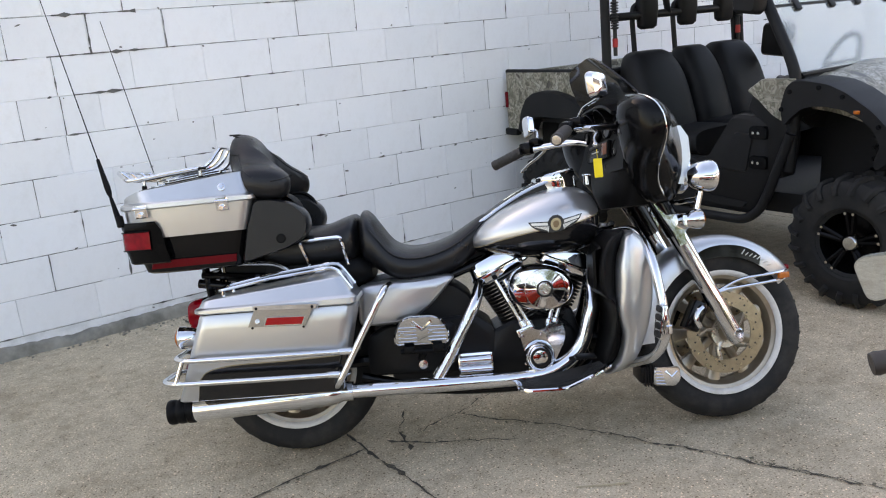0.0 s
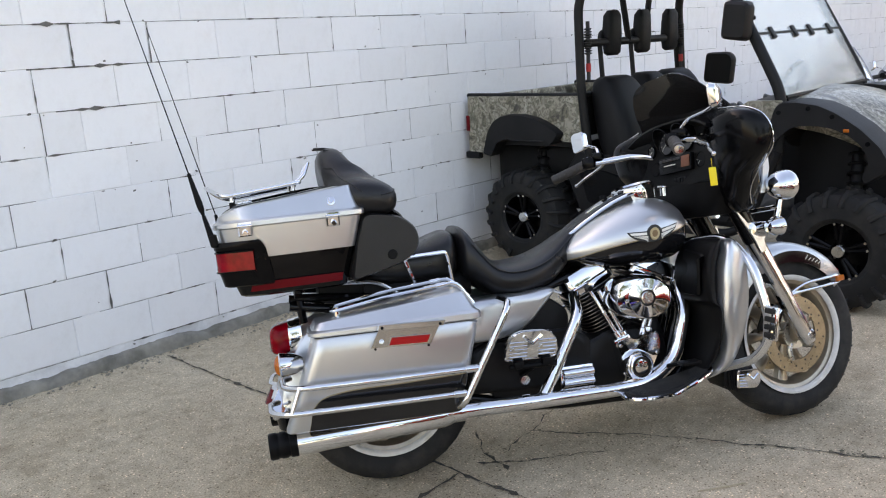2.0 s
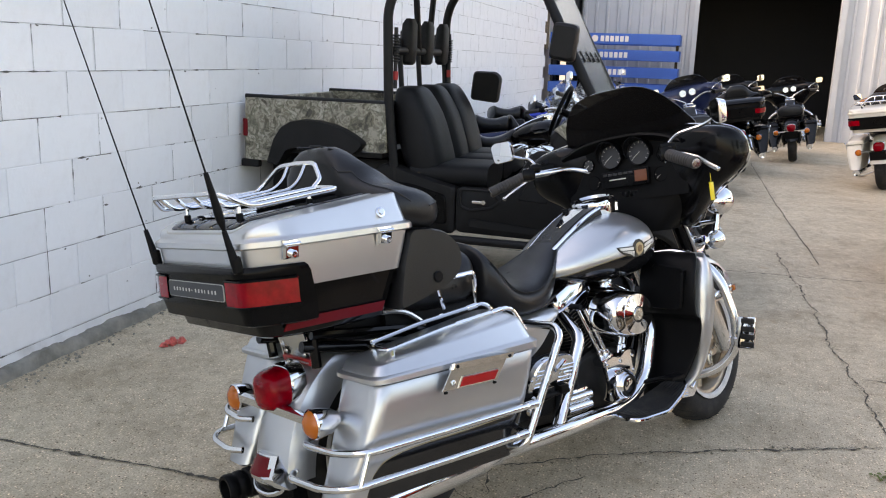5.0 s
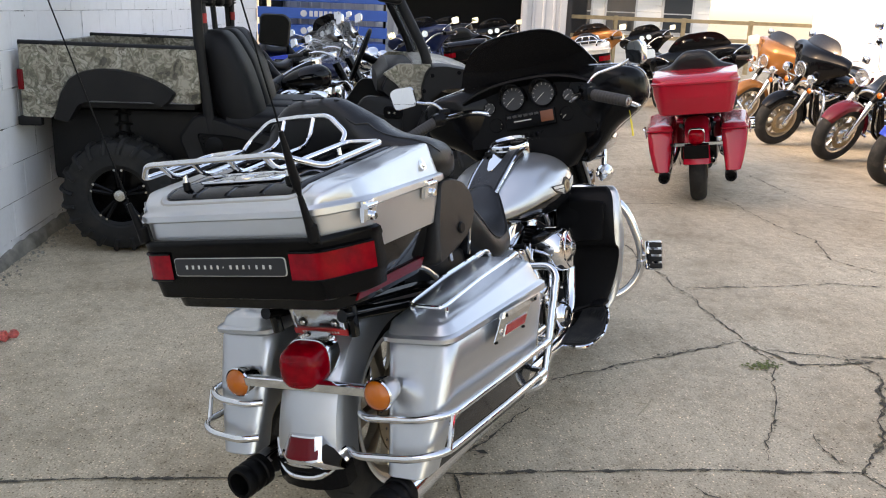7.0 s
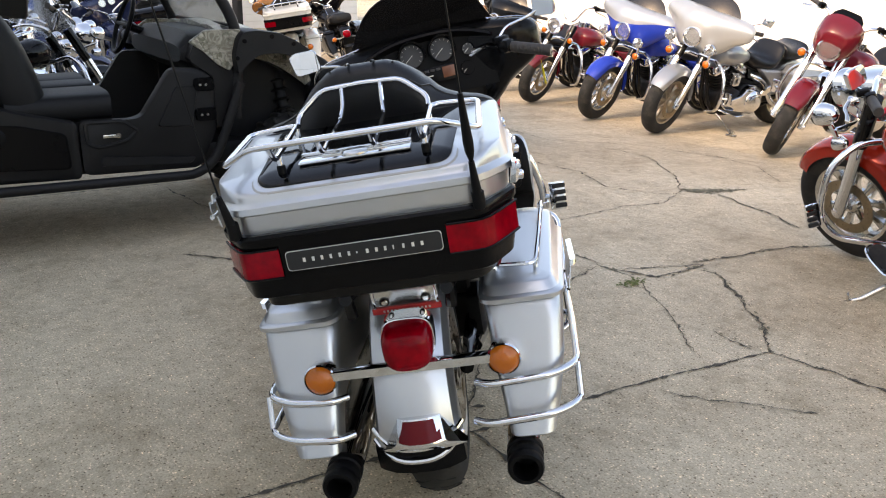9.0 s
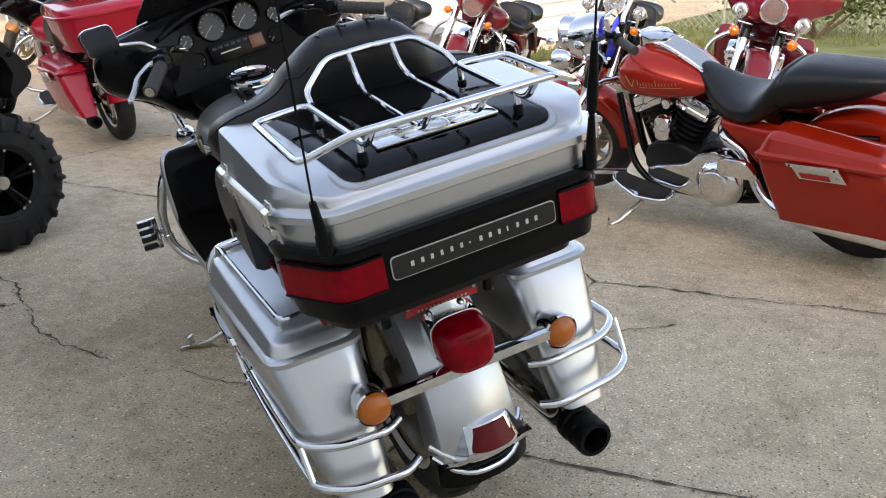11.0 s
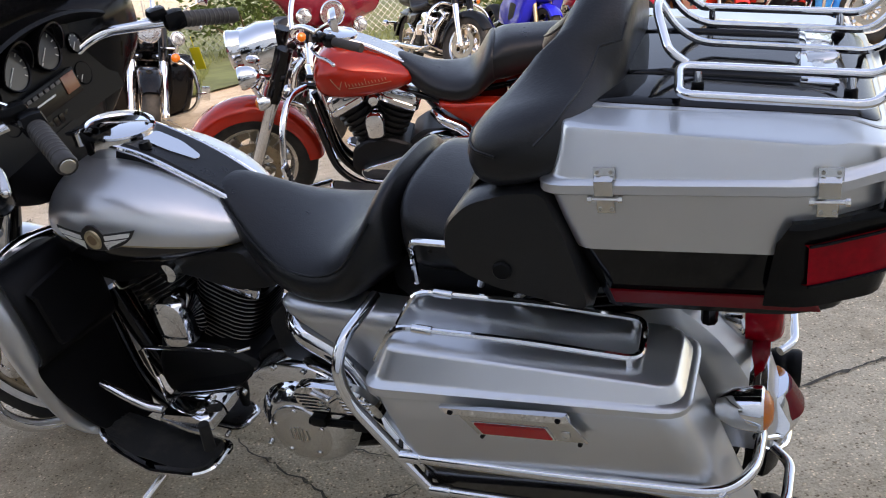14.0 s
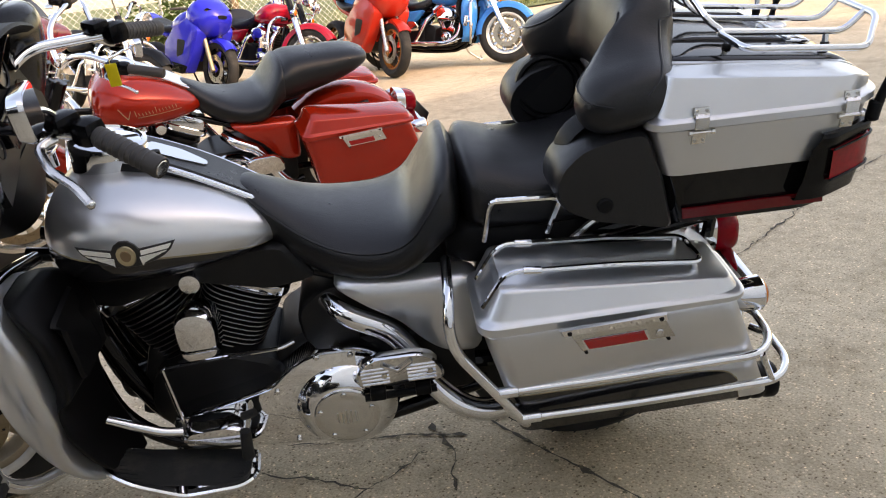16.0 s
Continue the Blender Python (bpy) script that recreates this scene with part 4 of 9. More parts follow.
def front_end(root, fn, o):
    seg = 16 if o["fine"] else 10
    build_wheel("front_wheel", (WB, 0, AXLE), root, fn, dict(o, spokes=o["spokes_front"]), True)
    # fender
    def widen(q):
        return (1.0 - 0.25 * max(0, 1 - q / 0.16) ** 2, 0.004 * math.sin(q * math.pi))
    prof = fender_prof(0.353, 0.083, 0.080)
    g = Geo().loft(arc_band((WB, 0, AXLE), prof, o["fend0"], 182, 40 if o["fine"] else 20, widen))
    fender = part("front_fender", g.moved(fn), o["fendpaint"], root)
    if o["fine"]:
        for s in (-1, 1):
            y = s * 0.0865
            def pol(r, a):
                return (WB + r * math.cos(radians(a)), y, AXLE + r * math.sin(radians(a)))
            ring = [pol(0.275, a) for a in range(58, 115, 4)] + [pol(0.318 - 0.020 * (abs(a - 84) / 28) ** 3, a) for a in range(112, 56, -4)]
            g = Geo().slab(ring, (0, s * 0.0015, 0))
            panel = part("fender_panel", g.moved(fn), M_BLACK, fender, "black side panel with a pale script bar")
            for k in range(8):
                g = Geo()
                a = 74 - 3.1 * k
                p0, p1 = Vector(pol(0.289, a)), Vector(pol(0.301 if k not in (0, 4) else 0.307, a - 1.6))
                g.tube([p0 + Vector((0, s * 0.002, 0)), p1 + Vector((0, s * 0.002, 0))], 0.0022, 5)
                part("script_bar", g.moved(fn), M_MARK, panel)
            tip = Vector((WB + 0.258, s * 0.03, AXLE + 0.198))
            r1 = [(WB + 0.285, 0, AXLE + 0.178), (WB + 0.27, s * 0.05, AXLE + 0.176), (WB + 0.22, s * 0.088, AXLE + 0.172), (WB + 0.02, s * 0.092, AXLE + 0.158), (WB - 0.02, s * 0.09, AXLE + 0.15)]
            g = Geo().tube(fillet(r1, 0.04, 5), 0.006, 8)
            r2 = [(WB + 0.285, 0, AXLE + 0.205), (WB + 0.27, s * 0.05, AXLE + 0.203), (WB + 0.22, s * 0.087, AXLE + 0.199), (WB + 0.06, s * 0.092, AXLE + 0.190), (WB - 0.03, s * 0.088, AXLE + 0.15)]
            g.tube(fillet(r2, 0.04, 5), 0.006, 8)
            part("fender_rail", g.moved(fn), M_CHROME, fender, "chrome fender-tip rail")
            g = Geo().box((WB + 0.235, s * 0.088, AXLE + 0.188), (0.05, 0.012, 0.022), 0.003, Matrix.Rotation(radians(-s * 18), 3, "Z"))
            part("tip_reflector", g.moved(fn), M_AMBER, fender, "amber reflector")
        g = Geo().box((WB + 0.282, 0, AXLE + 0.212), (0.03, 0.05, 0.02), 0.007)
        part("tip_lamp", g.moved(fn), M_RED_LENS, fender)
    # fork
    for s in (-1, 1):
        a = Vector((WB + 0.014, s * 0.118, AXLE - 0.01))
        d = STEER_AXIS
        g = Geo()
        g.tube([a - d * 0.02, a + d * 0.02, a + d * 0.22, a + d * 0.44], [0.026, 0.032, 0.032, 0.034], seg)
        g.cyl(a + Vector((0.0, -s * 0.02, 0.01)), a + Vector((0, s * 0.032, 0.01)), 0.022, 16, bevel=0.006)
        fork = part("fork_leg", g.moved(fn), o["forkmat"], root, "polished fork leg")
        g = Geo()
        g.tube([a + d * 0.43, a + d * 0.45, a + d * 0.70], [0.036, 0.037, 0.037], seg)
        part("fork_cover", g.moved(fn), o["forktop"], fork)
        if o["fine"]:
            g = Geo()
            q = a + d * 0.44
            g.slab([q + Vector((x, s * 0.03, z)) for x, z in ((-0.105, 0.125), (-0.05, 0.06), (0.055, 0.055), (0.06, 0.025), (0.02, -0.01), (0.025, -0.05), (0.0, -0.06), (-0.03, 0.0))], (0, s * 0.012, 0), 0.004)
            part("fork_bracket", g.moved(fn), M_CHROME, fork, "chrome fork bracket")
            g = Geo()
            cal = Vector((WB - 0.125, s * 0.098, AXLE + 0.075))
            g.box(cal, (0.055, 0.06, 0.11), 0.012, Matrix.Rotation(radians(28), 3, "Y"))
            part("brake_caliper", g.moved(fn), M_BLACK, fork)
            g = Geo()
            oo = cal + Vector((0.0, s * 0.032, 0.0))
            g.tube(fillet([oo + Vector((0.005, 0, -0.04)), oo + Vector((-0.012, 0, -0.01)), oo + Vector((0.0, 0, 0.02)), oo + Vector((0.02, 0, 0.035))], 0.02), 0.012, 10, squash=0.5)
            part("caliper_badge", g.moved(fn), M_CHROME, fork)
    # lamps
    if o["lamps"]:
        for y, z, x, r in ((0, 0.925, 1.452 if o["fairing"] else 1.50, 0.088),) + (((0.212, 0.880, 1.466, 0.052), (-0.212, 0.880, 1.466, 0.052)) if o["passlamps"] else ()):
            g = Geo().lathe([(0, -1.25 * r), (r * 0.35, -1.22 * r), (r * 0.75, -0.85 * r), (r * 0.97, -0.36 * r), (r, 0.0), (r * 1.05, 0.006), (r * 1.05, 0.022), (r * 0.97, 0.03), (r * 0.93, 0.026)], (x, y, z), (1, 0, -0.04), 32)
            lamp = part("headlamp" if r > 0.07 else "passing_lamp", g.moved(fn), M_CHROME, root, "round chrome lamp")
            g = Geo().lathe([(0, 0.034), (r * 0.5, 0.033), (r * 0.94, 0.026)], (x, y, z), (1, 0, -0.04), 28)
            part("lamp_glass", g.moved(fn), M_GLASS, lamp)
            g = Geo().lathe([(0, -0.05), (r * 0.5, -0.03), (r * 0.9, 0.02)], (x, y, z), (1, 0, -0.04), 28)
            part("lamp_bowl", g.moved(fn), M_CHROME, lamp)
            if r < 0.07:
                g = Geo().tube([(x - 0.02, y, z - r), (x - 0.035, y * 0.97, z - r - 0.06)], 0.012, 10)
                g.tube([(x - 0.03, y, z - r - 0.025), (x - 0.06, y * 0.45, z - r - 0.03)], 0.009, 8)
                g.lathe([(0, -0.045), (0.02, -0.042), (0.034, -0.015), (0.036, 0.01), (0.033, 0.014)], (x - 0.035, y * 0.95, z - 0.145), (1, 0, 0), 20)
                part("turn_signal", g.moved(fn), M_CHROME, lamp)
                g = Geo().lathe([(0, 0.028), (0.02, 0.024), (0.033, 0.012)], (x - 0.035, y * 0.95, z - 0.145), (1, 0, 0), 20)
                part("signal_lens", g.moved(fn), M_AMBER, lamp)
        if o["nacelle"]:
            g = Geo()
            g.loft([oval((1.30, 0, 0.90), (0, 1, 0), (0, 0, 1), 0.10, 0.12, 2.6, 24), oval((1.38, 0, 0.90), (0, 1, 0), (0, 0, 1), 0.125, 0.125, 2.4, 24), oval((1.47, 0, 0.905), (0, 1, 0), (0, 0, 1), 0.10, 0.10, 2.1, 24)])
            part("nacelle", g.moved(fn), M_CHROME, root, "chrome headlamp nacelle")
        if o["cowl"]:
            g = Geo().loft([oval((x, 0, z), (0, 1, 0), (0.35, 0, 1), a, b, 2.5, 28) for x, z, a, b in ((1.30, 1.015, 0.165, 0.150), (1.34, 1.015, 0.180, 0.165), (1.42, 0.99, 0.165, 0.155), (1.49, 0.95, 0.128, 0.128), (1.515, 0.93, 0.098, 0.098))])
            part("headlamp_fairing", g.moved(fn), o["paint"], root, "small painted headlamp fairing")
            g = Geo().loft([oval((x, 0, z), (0, 1, 0), (0.6, 0, 1), a, 0.006, 2.0, 20) for x, z, a in ((1.40, 1.13, 0.13), (1.36, 1.17, 0.12), (1.31, 1.20, 0.08))])
            part("fly_screen", g.moved(fn), M_PLASTIC_GLOSS, root)
        if not o["passlamps"]:
            for s in (-1, 1):
                g = Geo().lathe([(0, -0.04), (0.02, -0.036), (0.032, -0.012), (0.034, 0.01), (0.031, 0.014)], (1.40, s * 0.185, 0.80), (1, 0, 0), 18).tube([(1.375, s * 0.18, 0.80), (1.34, s * 0.11, 0.80)], 0.009, 8)
                sig = part("turn_signal", g.moved(fn), M_CHROME, root)
                g = Geo().lathe([(0, 0.027), (0.02, 0.023), (0.031, 0.012)], (1.40, s * 0.185, 0.80), (1, 0, 0), 18)
                part("signal_lens", g.moved(fn), M_AMBER, sig, "amber lens")
    # bars, grips, levers, mirrors
    for s in (-1, 1):
        gx, gy, gz = o["bars"]
        if o["fine"]:
            gx, gy, gz = (0.868, 0.395, 1.022) if s > 0 else (0.897, 0.415, 1.019)
        i = Vector((gx + 0.105, s * (gy - 0.095), gz + 0.006))
        if o["fine"]:
            i = Vector((0.967, 0.313, 1.064)) if s > 0 else Vector((0.968, -0.292, 1.060))
        path = [(1.225, s * 0.035, 0.955), (1.225, s * 0.075, 0.985), (1.20, s * 0.16, i.z - 0.010), (1.155, s * 0.225, i.z + 0.012), (i.x - 0.005, i.y, i.z), (gx, s * gy, gz)]
        g = Geo().tube(fillet(path, 0.05, 6), 0.0125, 12)
        bar = part("handlebar", g.moved(fn), M_CHROME if not o.get("blackbars") else M_BLACK, root, "chrome handlebar")
        e = Vector((gx, s * gy, gz))
        d = (e - i).normalized()
        g = Geo().tube([i, i + d * 0.004, e - d * 0.012, e, e + d * 0.008], [0.016, 0.0195, 0.0195, 0.021, 0.019], 14)
        grip = part("grip", g.moved(fn), M_GRIP, bar, "black rubber grip")
        if o["fine"]:
            g = Geo()
            for k in range(9):
                p = i.lerp(e, 0.12 + 0.09 * k)
                g.tube([p - d * 0.003, p, p + d * 0.003], [0.0195, 0.0207, 0.0195], 14)
            part("grip_rib", g.moved(fn), M_GRIP, bar)
            g = Geo().lathe([(0, 0.010), (0.014, 0.009), (0.017, 0.006), (0.017, 0)], e, d, 14)
            part("grip_cap", g.moved(fn), M_CHROME_DULL, bar)
        h = i - d * 0.03
        g = Geo().box(h + d * 0.012, (0.056, 0.050, 0.052), 0.020, Matrix.Rotation(radians(s * -42), 3, "Z"))
        g.box(h + Vector((0.030, 0, 0.020)), (0.046, 0.056, 0.030), 0.013, Matrix.Rotation(radians(s * -42), 3, "Z"))
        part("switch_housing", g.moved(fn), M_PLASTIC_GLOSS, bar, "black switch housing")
        lev = [h + Vector((0.045, s * 0.01, -0.005)), h + Vector((0.075, s * 0.03, -0.010)), h + d * 0.05 + Vector((0.090, s * 0.055, -0.020)), h + d * 0.09 + Vector((0.086, s * 0.052, -0.028)), h + d * 0.13 + Vector((0.092, s * 0.060, -0.040))]
        g = Geo().tube(fillet(lev, 0.03, 5), [0.0095] * 99, 8, squash=0.6)
        g.ball(lev[-1], 0.0085, 10)
        part("lever", g.moved(fn), M_LATCH, bar, "satin alloy lever")
        # mirror
        mc = Vector((1.02 + o["mdx"], s * (o["bars"][1] + o["mout"]), o["bars"][2] + 0.14))
        g = Geo().tube(fillet([h + Vector((0.035, 0, 0.03)), h + Vector((0.045, s * 0.03, 0.06)), mc + Vector((0.035, -s * 0.05, -0.03)), mc + Vector((0.02, 0, -0.005))], 0.03, 5), 0.0055, 8)
        stem = part("mirror_stem", g.moved(fn), M_CHROME, bar)
        turn = Matrix.Rotation(radians(-47 if s < 0 and o["fine"] else 0), 3, "Z")
        shell = lambda k, dx: [mc + turn @ Vector((dx, y * k, z * k)) for y, z in roundpoly([(-0.052 * s, -0.036), (0.040 * s, -0.042), (0.052 * s, 0.028), (0.030 * s, 0.040), (-0.045 * s, 0.038)], 0.018, 5)]
        g = Geo().loft([shell(1.0, -0.002), shell(1.04, 0.004), shell(0.9, 0.022), shell(0.4, 0.032)])
        head = part("mirror", g.moved(fn), M_CHROME, bar, "chrome mirror")
        g = Geo().loft([shell(0.93, -0.003), shell(0.93, 0.004)])
        part("mirror_face", g.moved(fn), M_MIRROR, bar)


def v_twin(root, o):
    fine = o["fine"]
    g = Geo()
    g.loft([roundpoly_y([(0.70, 0.24), (0.98, 0.22), (1.04, 0.30), (1.02, 0.40), (0.95, 0.44), (0.82, 0.44), (0.72, 0.40)], y, 0.03, k) for y, k in ((-0.12, 0.9), (-0.11, 1.0), (0.11, 1.0), (0.12, 0.9))])
    case = part("crankcase", g, M_ENGINE, root, "black engine crankcase")
    g = Geo()
    g.loft([roundpoly_y([(0.36, 0.25), (0.72, 0.23), (0.74, 0.42), (0.66, 0.47), (0.44, 0.46), (0.36, 0.40)], y, 0.03, k) for y, k in ((-0.13, 0.9), (-0.12, 1.0), (0.10, 1.0), (0.11, 0.9))])
    part("gearbox", g, M_ENGINE, root)
    g = Geo().tube(fillet([(0.30, 0.0, 0.20), (0.70, 0.0, 0.165), (0.98, 0.0, 0.17), (1.12, 0.0, 0.30), (1.17, 0.0, 0.62)], 0.1), 0.022, 10)
    for s in (-1, 1):
        g.tube(fillet([(0.25, s * 0.11, 0.27), (0.55, s * 0.12, 0.20), (0.98, s * 0.12, 0.19), (1.12, s * 0.10, 0.28), (1.20, s * 0.06, 0.64)], 0.1), 0.018, 10)
        g.tube(fillet([(1.22, s * 0.05, 0.72), (0.75, s * 0.06, 0.66), (0.40, s * 0.12, 0.55), (0.05, s * 0.13, 0.60), (-0.3 if fine else -0.10, s * 0.12, 0.66 if fine else 0.61)], 0.1), 0.016, 10)
        g.tube([(0.42, s * 0.12, 0.55), (0.33, s * 0.12, 0.30)], 0.018, 10)
        g.tube([(0.33, s * 0.10, 0.33), (0.0, s * 0.10, AXLE)], 0.020, 8)
    part("frame", g, M_BLACK, root, "black tube frame")
    for base, top, nm in (((0.865, 0, 0.40), (0.752, 0, 0.645), "rear"), ((0.915, 0, 0.40), (1.028, 0, 0.645), "front")):
        b, t = Vector(base), Vector(top)
        d = (t - b).normalized()
        a = Vector((0, 1, 0))
        c = d.cross(a)
        n = 15 if fine else 7
        rings = [oval(b, c, a, 0.062, 0.066, 2.4, 24)]
        for k in range(n):
            p = b.lerp(t, 0.08 + 0.70 * k / (n - 1))
            rx, ry = 0.078 + 0.018 * k / n, 0.082 + 0.014 * k / n
            th = 0.0022 if fine else 0.006
            rings += [oval(p - d * th * 1.2, c, a, rx * 0.80, ry * 0.84, 2.6, 24), oval(p - d * th, c, a, rx, ry, 3.2, 24), oval(p + d * th, c, a, rx, ry, 3.2, 24), oval(p + d * th * 1.2, c, a, rx * 0.80, ry * 0.84, 2.6, 24)]
        cyl = part("cylinder", Geo().loft(rings), M_ENGINE, root, "black finned cylinder")
        if fine:
            for k in range(n):
                p = b.lerp(t, 0.08 + 0.70 * k / (n - 1))
                rx, ry = 0.0785 + 0.018 * k / n, 0.0825 + 0.014 * k / n
                g = Geo().tube(oval(p, c, a, rx, ry, 3.2, 24), 0.0012, 4, closed=True)
                part("fin", g, M_FIN, cyl)
        g = Geo()
        at = lambda q, kx, ky, e=6: oval(b.lerp(t, q), c, a, kx, ky, e, 28)
        g.loft([at(0.80, 0.098, 0.100), at(0.82, 0.101, 0.104), at(0.90, 0.101, 0.104), at(0.915, 0.097, 0.100)])
        head = part("cylinder_head", g, M_CHROME, cyl, "chrome lower rocker box")
        g = Geo().loft([at(0.918, 0.094, 0.098), at(1.03, 0.092, 0.096), at(1.09, 0.082, 0.088), at(1.11, 0.060, 0.070)])
        part("rocker_cover", g, M_CHROME, head, "chrome rocker cover")
        if fine:
            for u in (-0.07, 0.07):
                for v in (-0.085, 0.085):
                    p = b.lerp(t, 1.03) + c * u + a * v
                    g = Geo().cyl(p, p + d * 0.014, 0.009, 10, bevel=0.002)
                    part("head_bolt", g, M_PLASTIC, head)
            g = Geo().tube([b.lerp(t, 0.84) - a * 0.03 + c * 0.02, b.lerp(t, 0.84) - a * 0.135 + c * 0.02], 0.010, 8)
            part("spark_plug", g, M_PLASTIC, cyl)
    # right side: air cleaner, cam cover, push rods
    c = Vector((0.905, -0.15, 0.555))
    g = Geo()
    o1 = lambda y, k: oval((0.905, y, 0.555), (1, 0, -0.06), (0, 0, 1), 0.113 * k, 0.080 * k, 2.3, 36)
    g.loft([o1(-0.10, 0.5), o1(-0.13, 0.98)])
    air = part("air_cleaner", g, M_ENGINE, root)
    g = Geo().loft([o1(-0.13, 0.98), o1(-0.185, 1.0), o1(-0.222, 0.96), o1(-0.236, 0.86), o1(-0.240, 0.6), o1(-0.240, 0.1)])
    part("air_cover", g, M_CHROME, air, "oval chrome air cleaner cover")
    if fine:
        cc = (0.915, -0.238, 0.556)
        g = Geo().lathe([(0.0, 0.010), (0.020, 0.010), (0.024, 0.006), (0.024, 0.0)], cc, (0, -1, 0), 28)
        part("cover_badge", g, M_CHROME_DULL, air)
        g = Geo().lathe([(0.024, 0.007), (0.029, 0.007), (0.029, 0.0)], cc, (0, -1, 0), 28)
        part("badge_ring", g, M_BADGE_BLACK, air, "black ring of the cover badge")
        g = Geo().lathe([(0.029, 0.008), (0.036, 0.007), (0.068, 0.004), (0.070, 0.0)], cc, (0, -1, 0), 36)
        part("badge_disc", g, M_CHROME, air)
    g = Geo()
    g.loft([roundpoly_y([(0.845, 0.25), (0.92, 0.245), (0.955, 0.30), (0.99, 0.37), (0.985, 0.42), (0.93, 0.425), (0.90, 0.40), (0.86, 0.415), (0.815, 0.40), (0.83, 0.33)], y, 0.018, k) for y, k in ((-0.11, 1.0), (-0.155, 1.0), (-0.168, 0.93))])
    cam_cover = part("cam_cover", g, M_CHROME, root, "chrome cam cover")
    g = Geo().lathe([(0, 0.048), (0.030, 0.047), (0.042, 0.042), (0.050, 0.034), (0.054, 0.02), (0.055, -0.005)], (0.886, -0.165, 0.312), (0, -1, 0), 32)
    g.lathe([(0.036, 0.050), (0.040, 0.047), (0.043, 0.041)], (0.886, -0.165, 0.312), (0, -1, 0), 32)
    timer = part("timer_cover", g, M_CHROME, cam_cover, "round chrome timer cover")
    if fine:
        g = Geo().lathe([(0.026, 0.050), (0.034, 0.0495), (0.0345, 0.046)], (0.886, -0.165, 0.312), (0, -1, 0), 32)
        part("timer_ring", g, M_BADGE_BLACK, cam_cover)
    for p, q in (((0.845, -0.135, 0.405), (0.755, -0.118, 0.585)), ((0.868, -0.140, 0.405), (0.785, -0.122, 0.585)), ((0.925, -0.140, 0.405), (0.985, -0.122, 0.585)), ((0.948, -0.135, 0.405), (1.015, -0.118, 0.585))):
        p, q = Vector(p), Vector(q)
        g = Geo().tube([p, p.lerp(q, 0.01), p.lerp(q, 0.15), p.lerp(q, 0.17), p.lerp(q, 0.55), p.lerp(q, 0.56), p.lerp(q, 0.6), q], [0.015, 0.015, 0.014, 0.0085, 0.0085, 0.0105, 0.0085, 0.0085], 10)
        part("pushrod_tube", g, M_CHROME, root, "chrome pushrod tube")
    if fine:
        for x in (0.845, 0.945):
            g = Geo().box((x, -0.135, 0.400), (0.062, 0.055, 0.030), 0.006, Matrix.Rotation(radians(18 if x > 0.9 else -18), 3, "Y"))
            part("tappet_block", g, M_CHROME, root)
        for x, z in ((0.838, 0.285), (0.832, 0.385), (0.90, 0.388), (0.965, 0.395), (0.968, 0.345), (0.935, 0.285)):
            g = Geo().cyl((x, -0.166, z), (x, -0.173, z), 0.006, 10, bevel=0.0015)
            part("cover_bolt", g, M_CHROME_DULL, cam_cover)
        # black block added to fill in the dark between seat and cylinders
        g = Geo()
        g.loft([roundpoly_y([(0.30, 0.42), (0.66, 0.40), (0.67, 0.53), (0.60, 0.585), (0.32, 0.60)], y, 0.03, k) for y, k in ((-0.115, 0.95), (-0.105, 1.0), (0.105, 1.0), (0.115, 0.95))])
        part("oil_tank", g, M_ENGINE, root, "black filler block behind the cylinders")
        for y in (-0.075, 0.075):
            g = Geo().tube(fillet([(1.125, y, 0.56), (1.09, y, 0.42), (1.03, y, 0.28), (0.96, y, 0.22)], 0.08), 0.024, 10)
            part("down_tube", g, M_BLACK, root)
        g = Geo().lathe([(0, 0.05), (0.036, 0.048), (0.04, 0.04), (0.04, -0.05), (0.034, -0.055)], (1.075, 0.0, 0.33), (1, 0, -0.4), 22)
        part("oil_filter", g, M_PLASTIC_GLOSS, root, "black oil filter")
        g = Geo().box((1.03, 0.0, 0.36), (0.05, 0.15, 0.20), 0.015, Matrix.Rotation(radians(-18), 3, "Y"))
        part("front_mount", g, M_ENGINE, root)
        g = Geo().loft([roundpoly_y([(0.61, 0.612), (0.70, 0.600), (0.87, 0.640), (0.90, 0.640), (1.05, 0.600), (1.12, 0.62), (1.10, 0.70), (0.66, 0.70)], y, 0.02, k) for y, k in ((0.06, 1.0), (0.110, 1.0), (0.120, 0.94))])
        part("wiring_cover", g, M_ENGINE, root, "black wiring cover under the tank")
        # regulator ahead of the frame
        g = Geo().box((1.315, -0.045, 0.190), (0.13, 0.13, 0.060), 0.008, Matrix.Rotation(radians(4), 3, "Y"))
        reg = part("regulator", g, M_ENGINE, root, "finned regulator with a chrome side cover")
        for k in range(7):
            g = Geo().box((1.266 + 0.010 * k, -0.045, 0.190), (0.004, 0.150, 0.074), 0.001)
            part("fin", g, M_ENGINE, reg)
        g = Geo().loft([roundpoly_y([(1.292, 0.157), (1.372, 0.148), (1.392, 0.170), (1.390, 0.218), (1.300, 0.226)], y, 0.012, k) for y, k in ((-0.105, 1.0), (-0.122, 1.0), (-0.127, 0.92))])
        cover = part("regulator_cover", g, M_CHROME, reg, "ribbed chrome cover")
        for k in range(5):
            g = Geo().tube([(1.302, -0.127, 0.163 + 0.011 * k), (1.335 - 0.003 * k, -0.127, 0.161 + 0.011 * k)], 0.0025, 6)
            part("rib", g, M_CHROME, cover)
        g = Geo().tube([(1.338, -0.128, 0.206), (1.358, -0.128, 0.185), (1.380, -0.128, 0.204)], 0.005, 8)
        part("emblem", g, M_CHROME, cover)
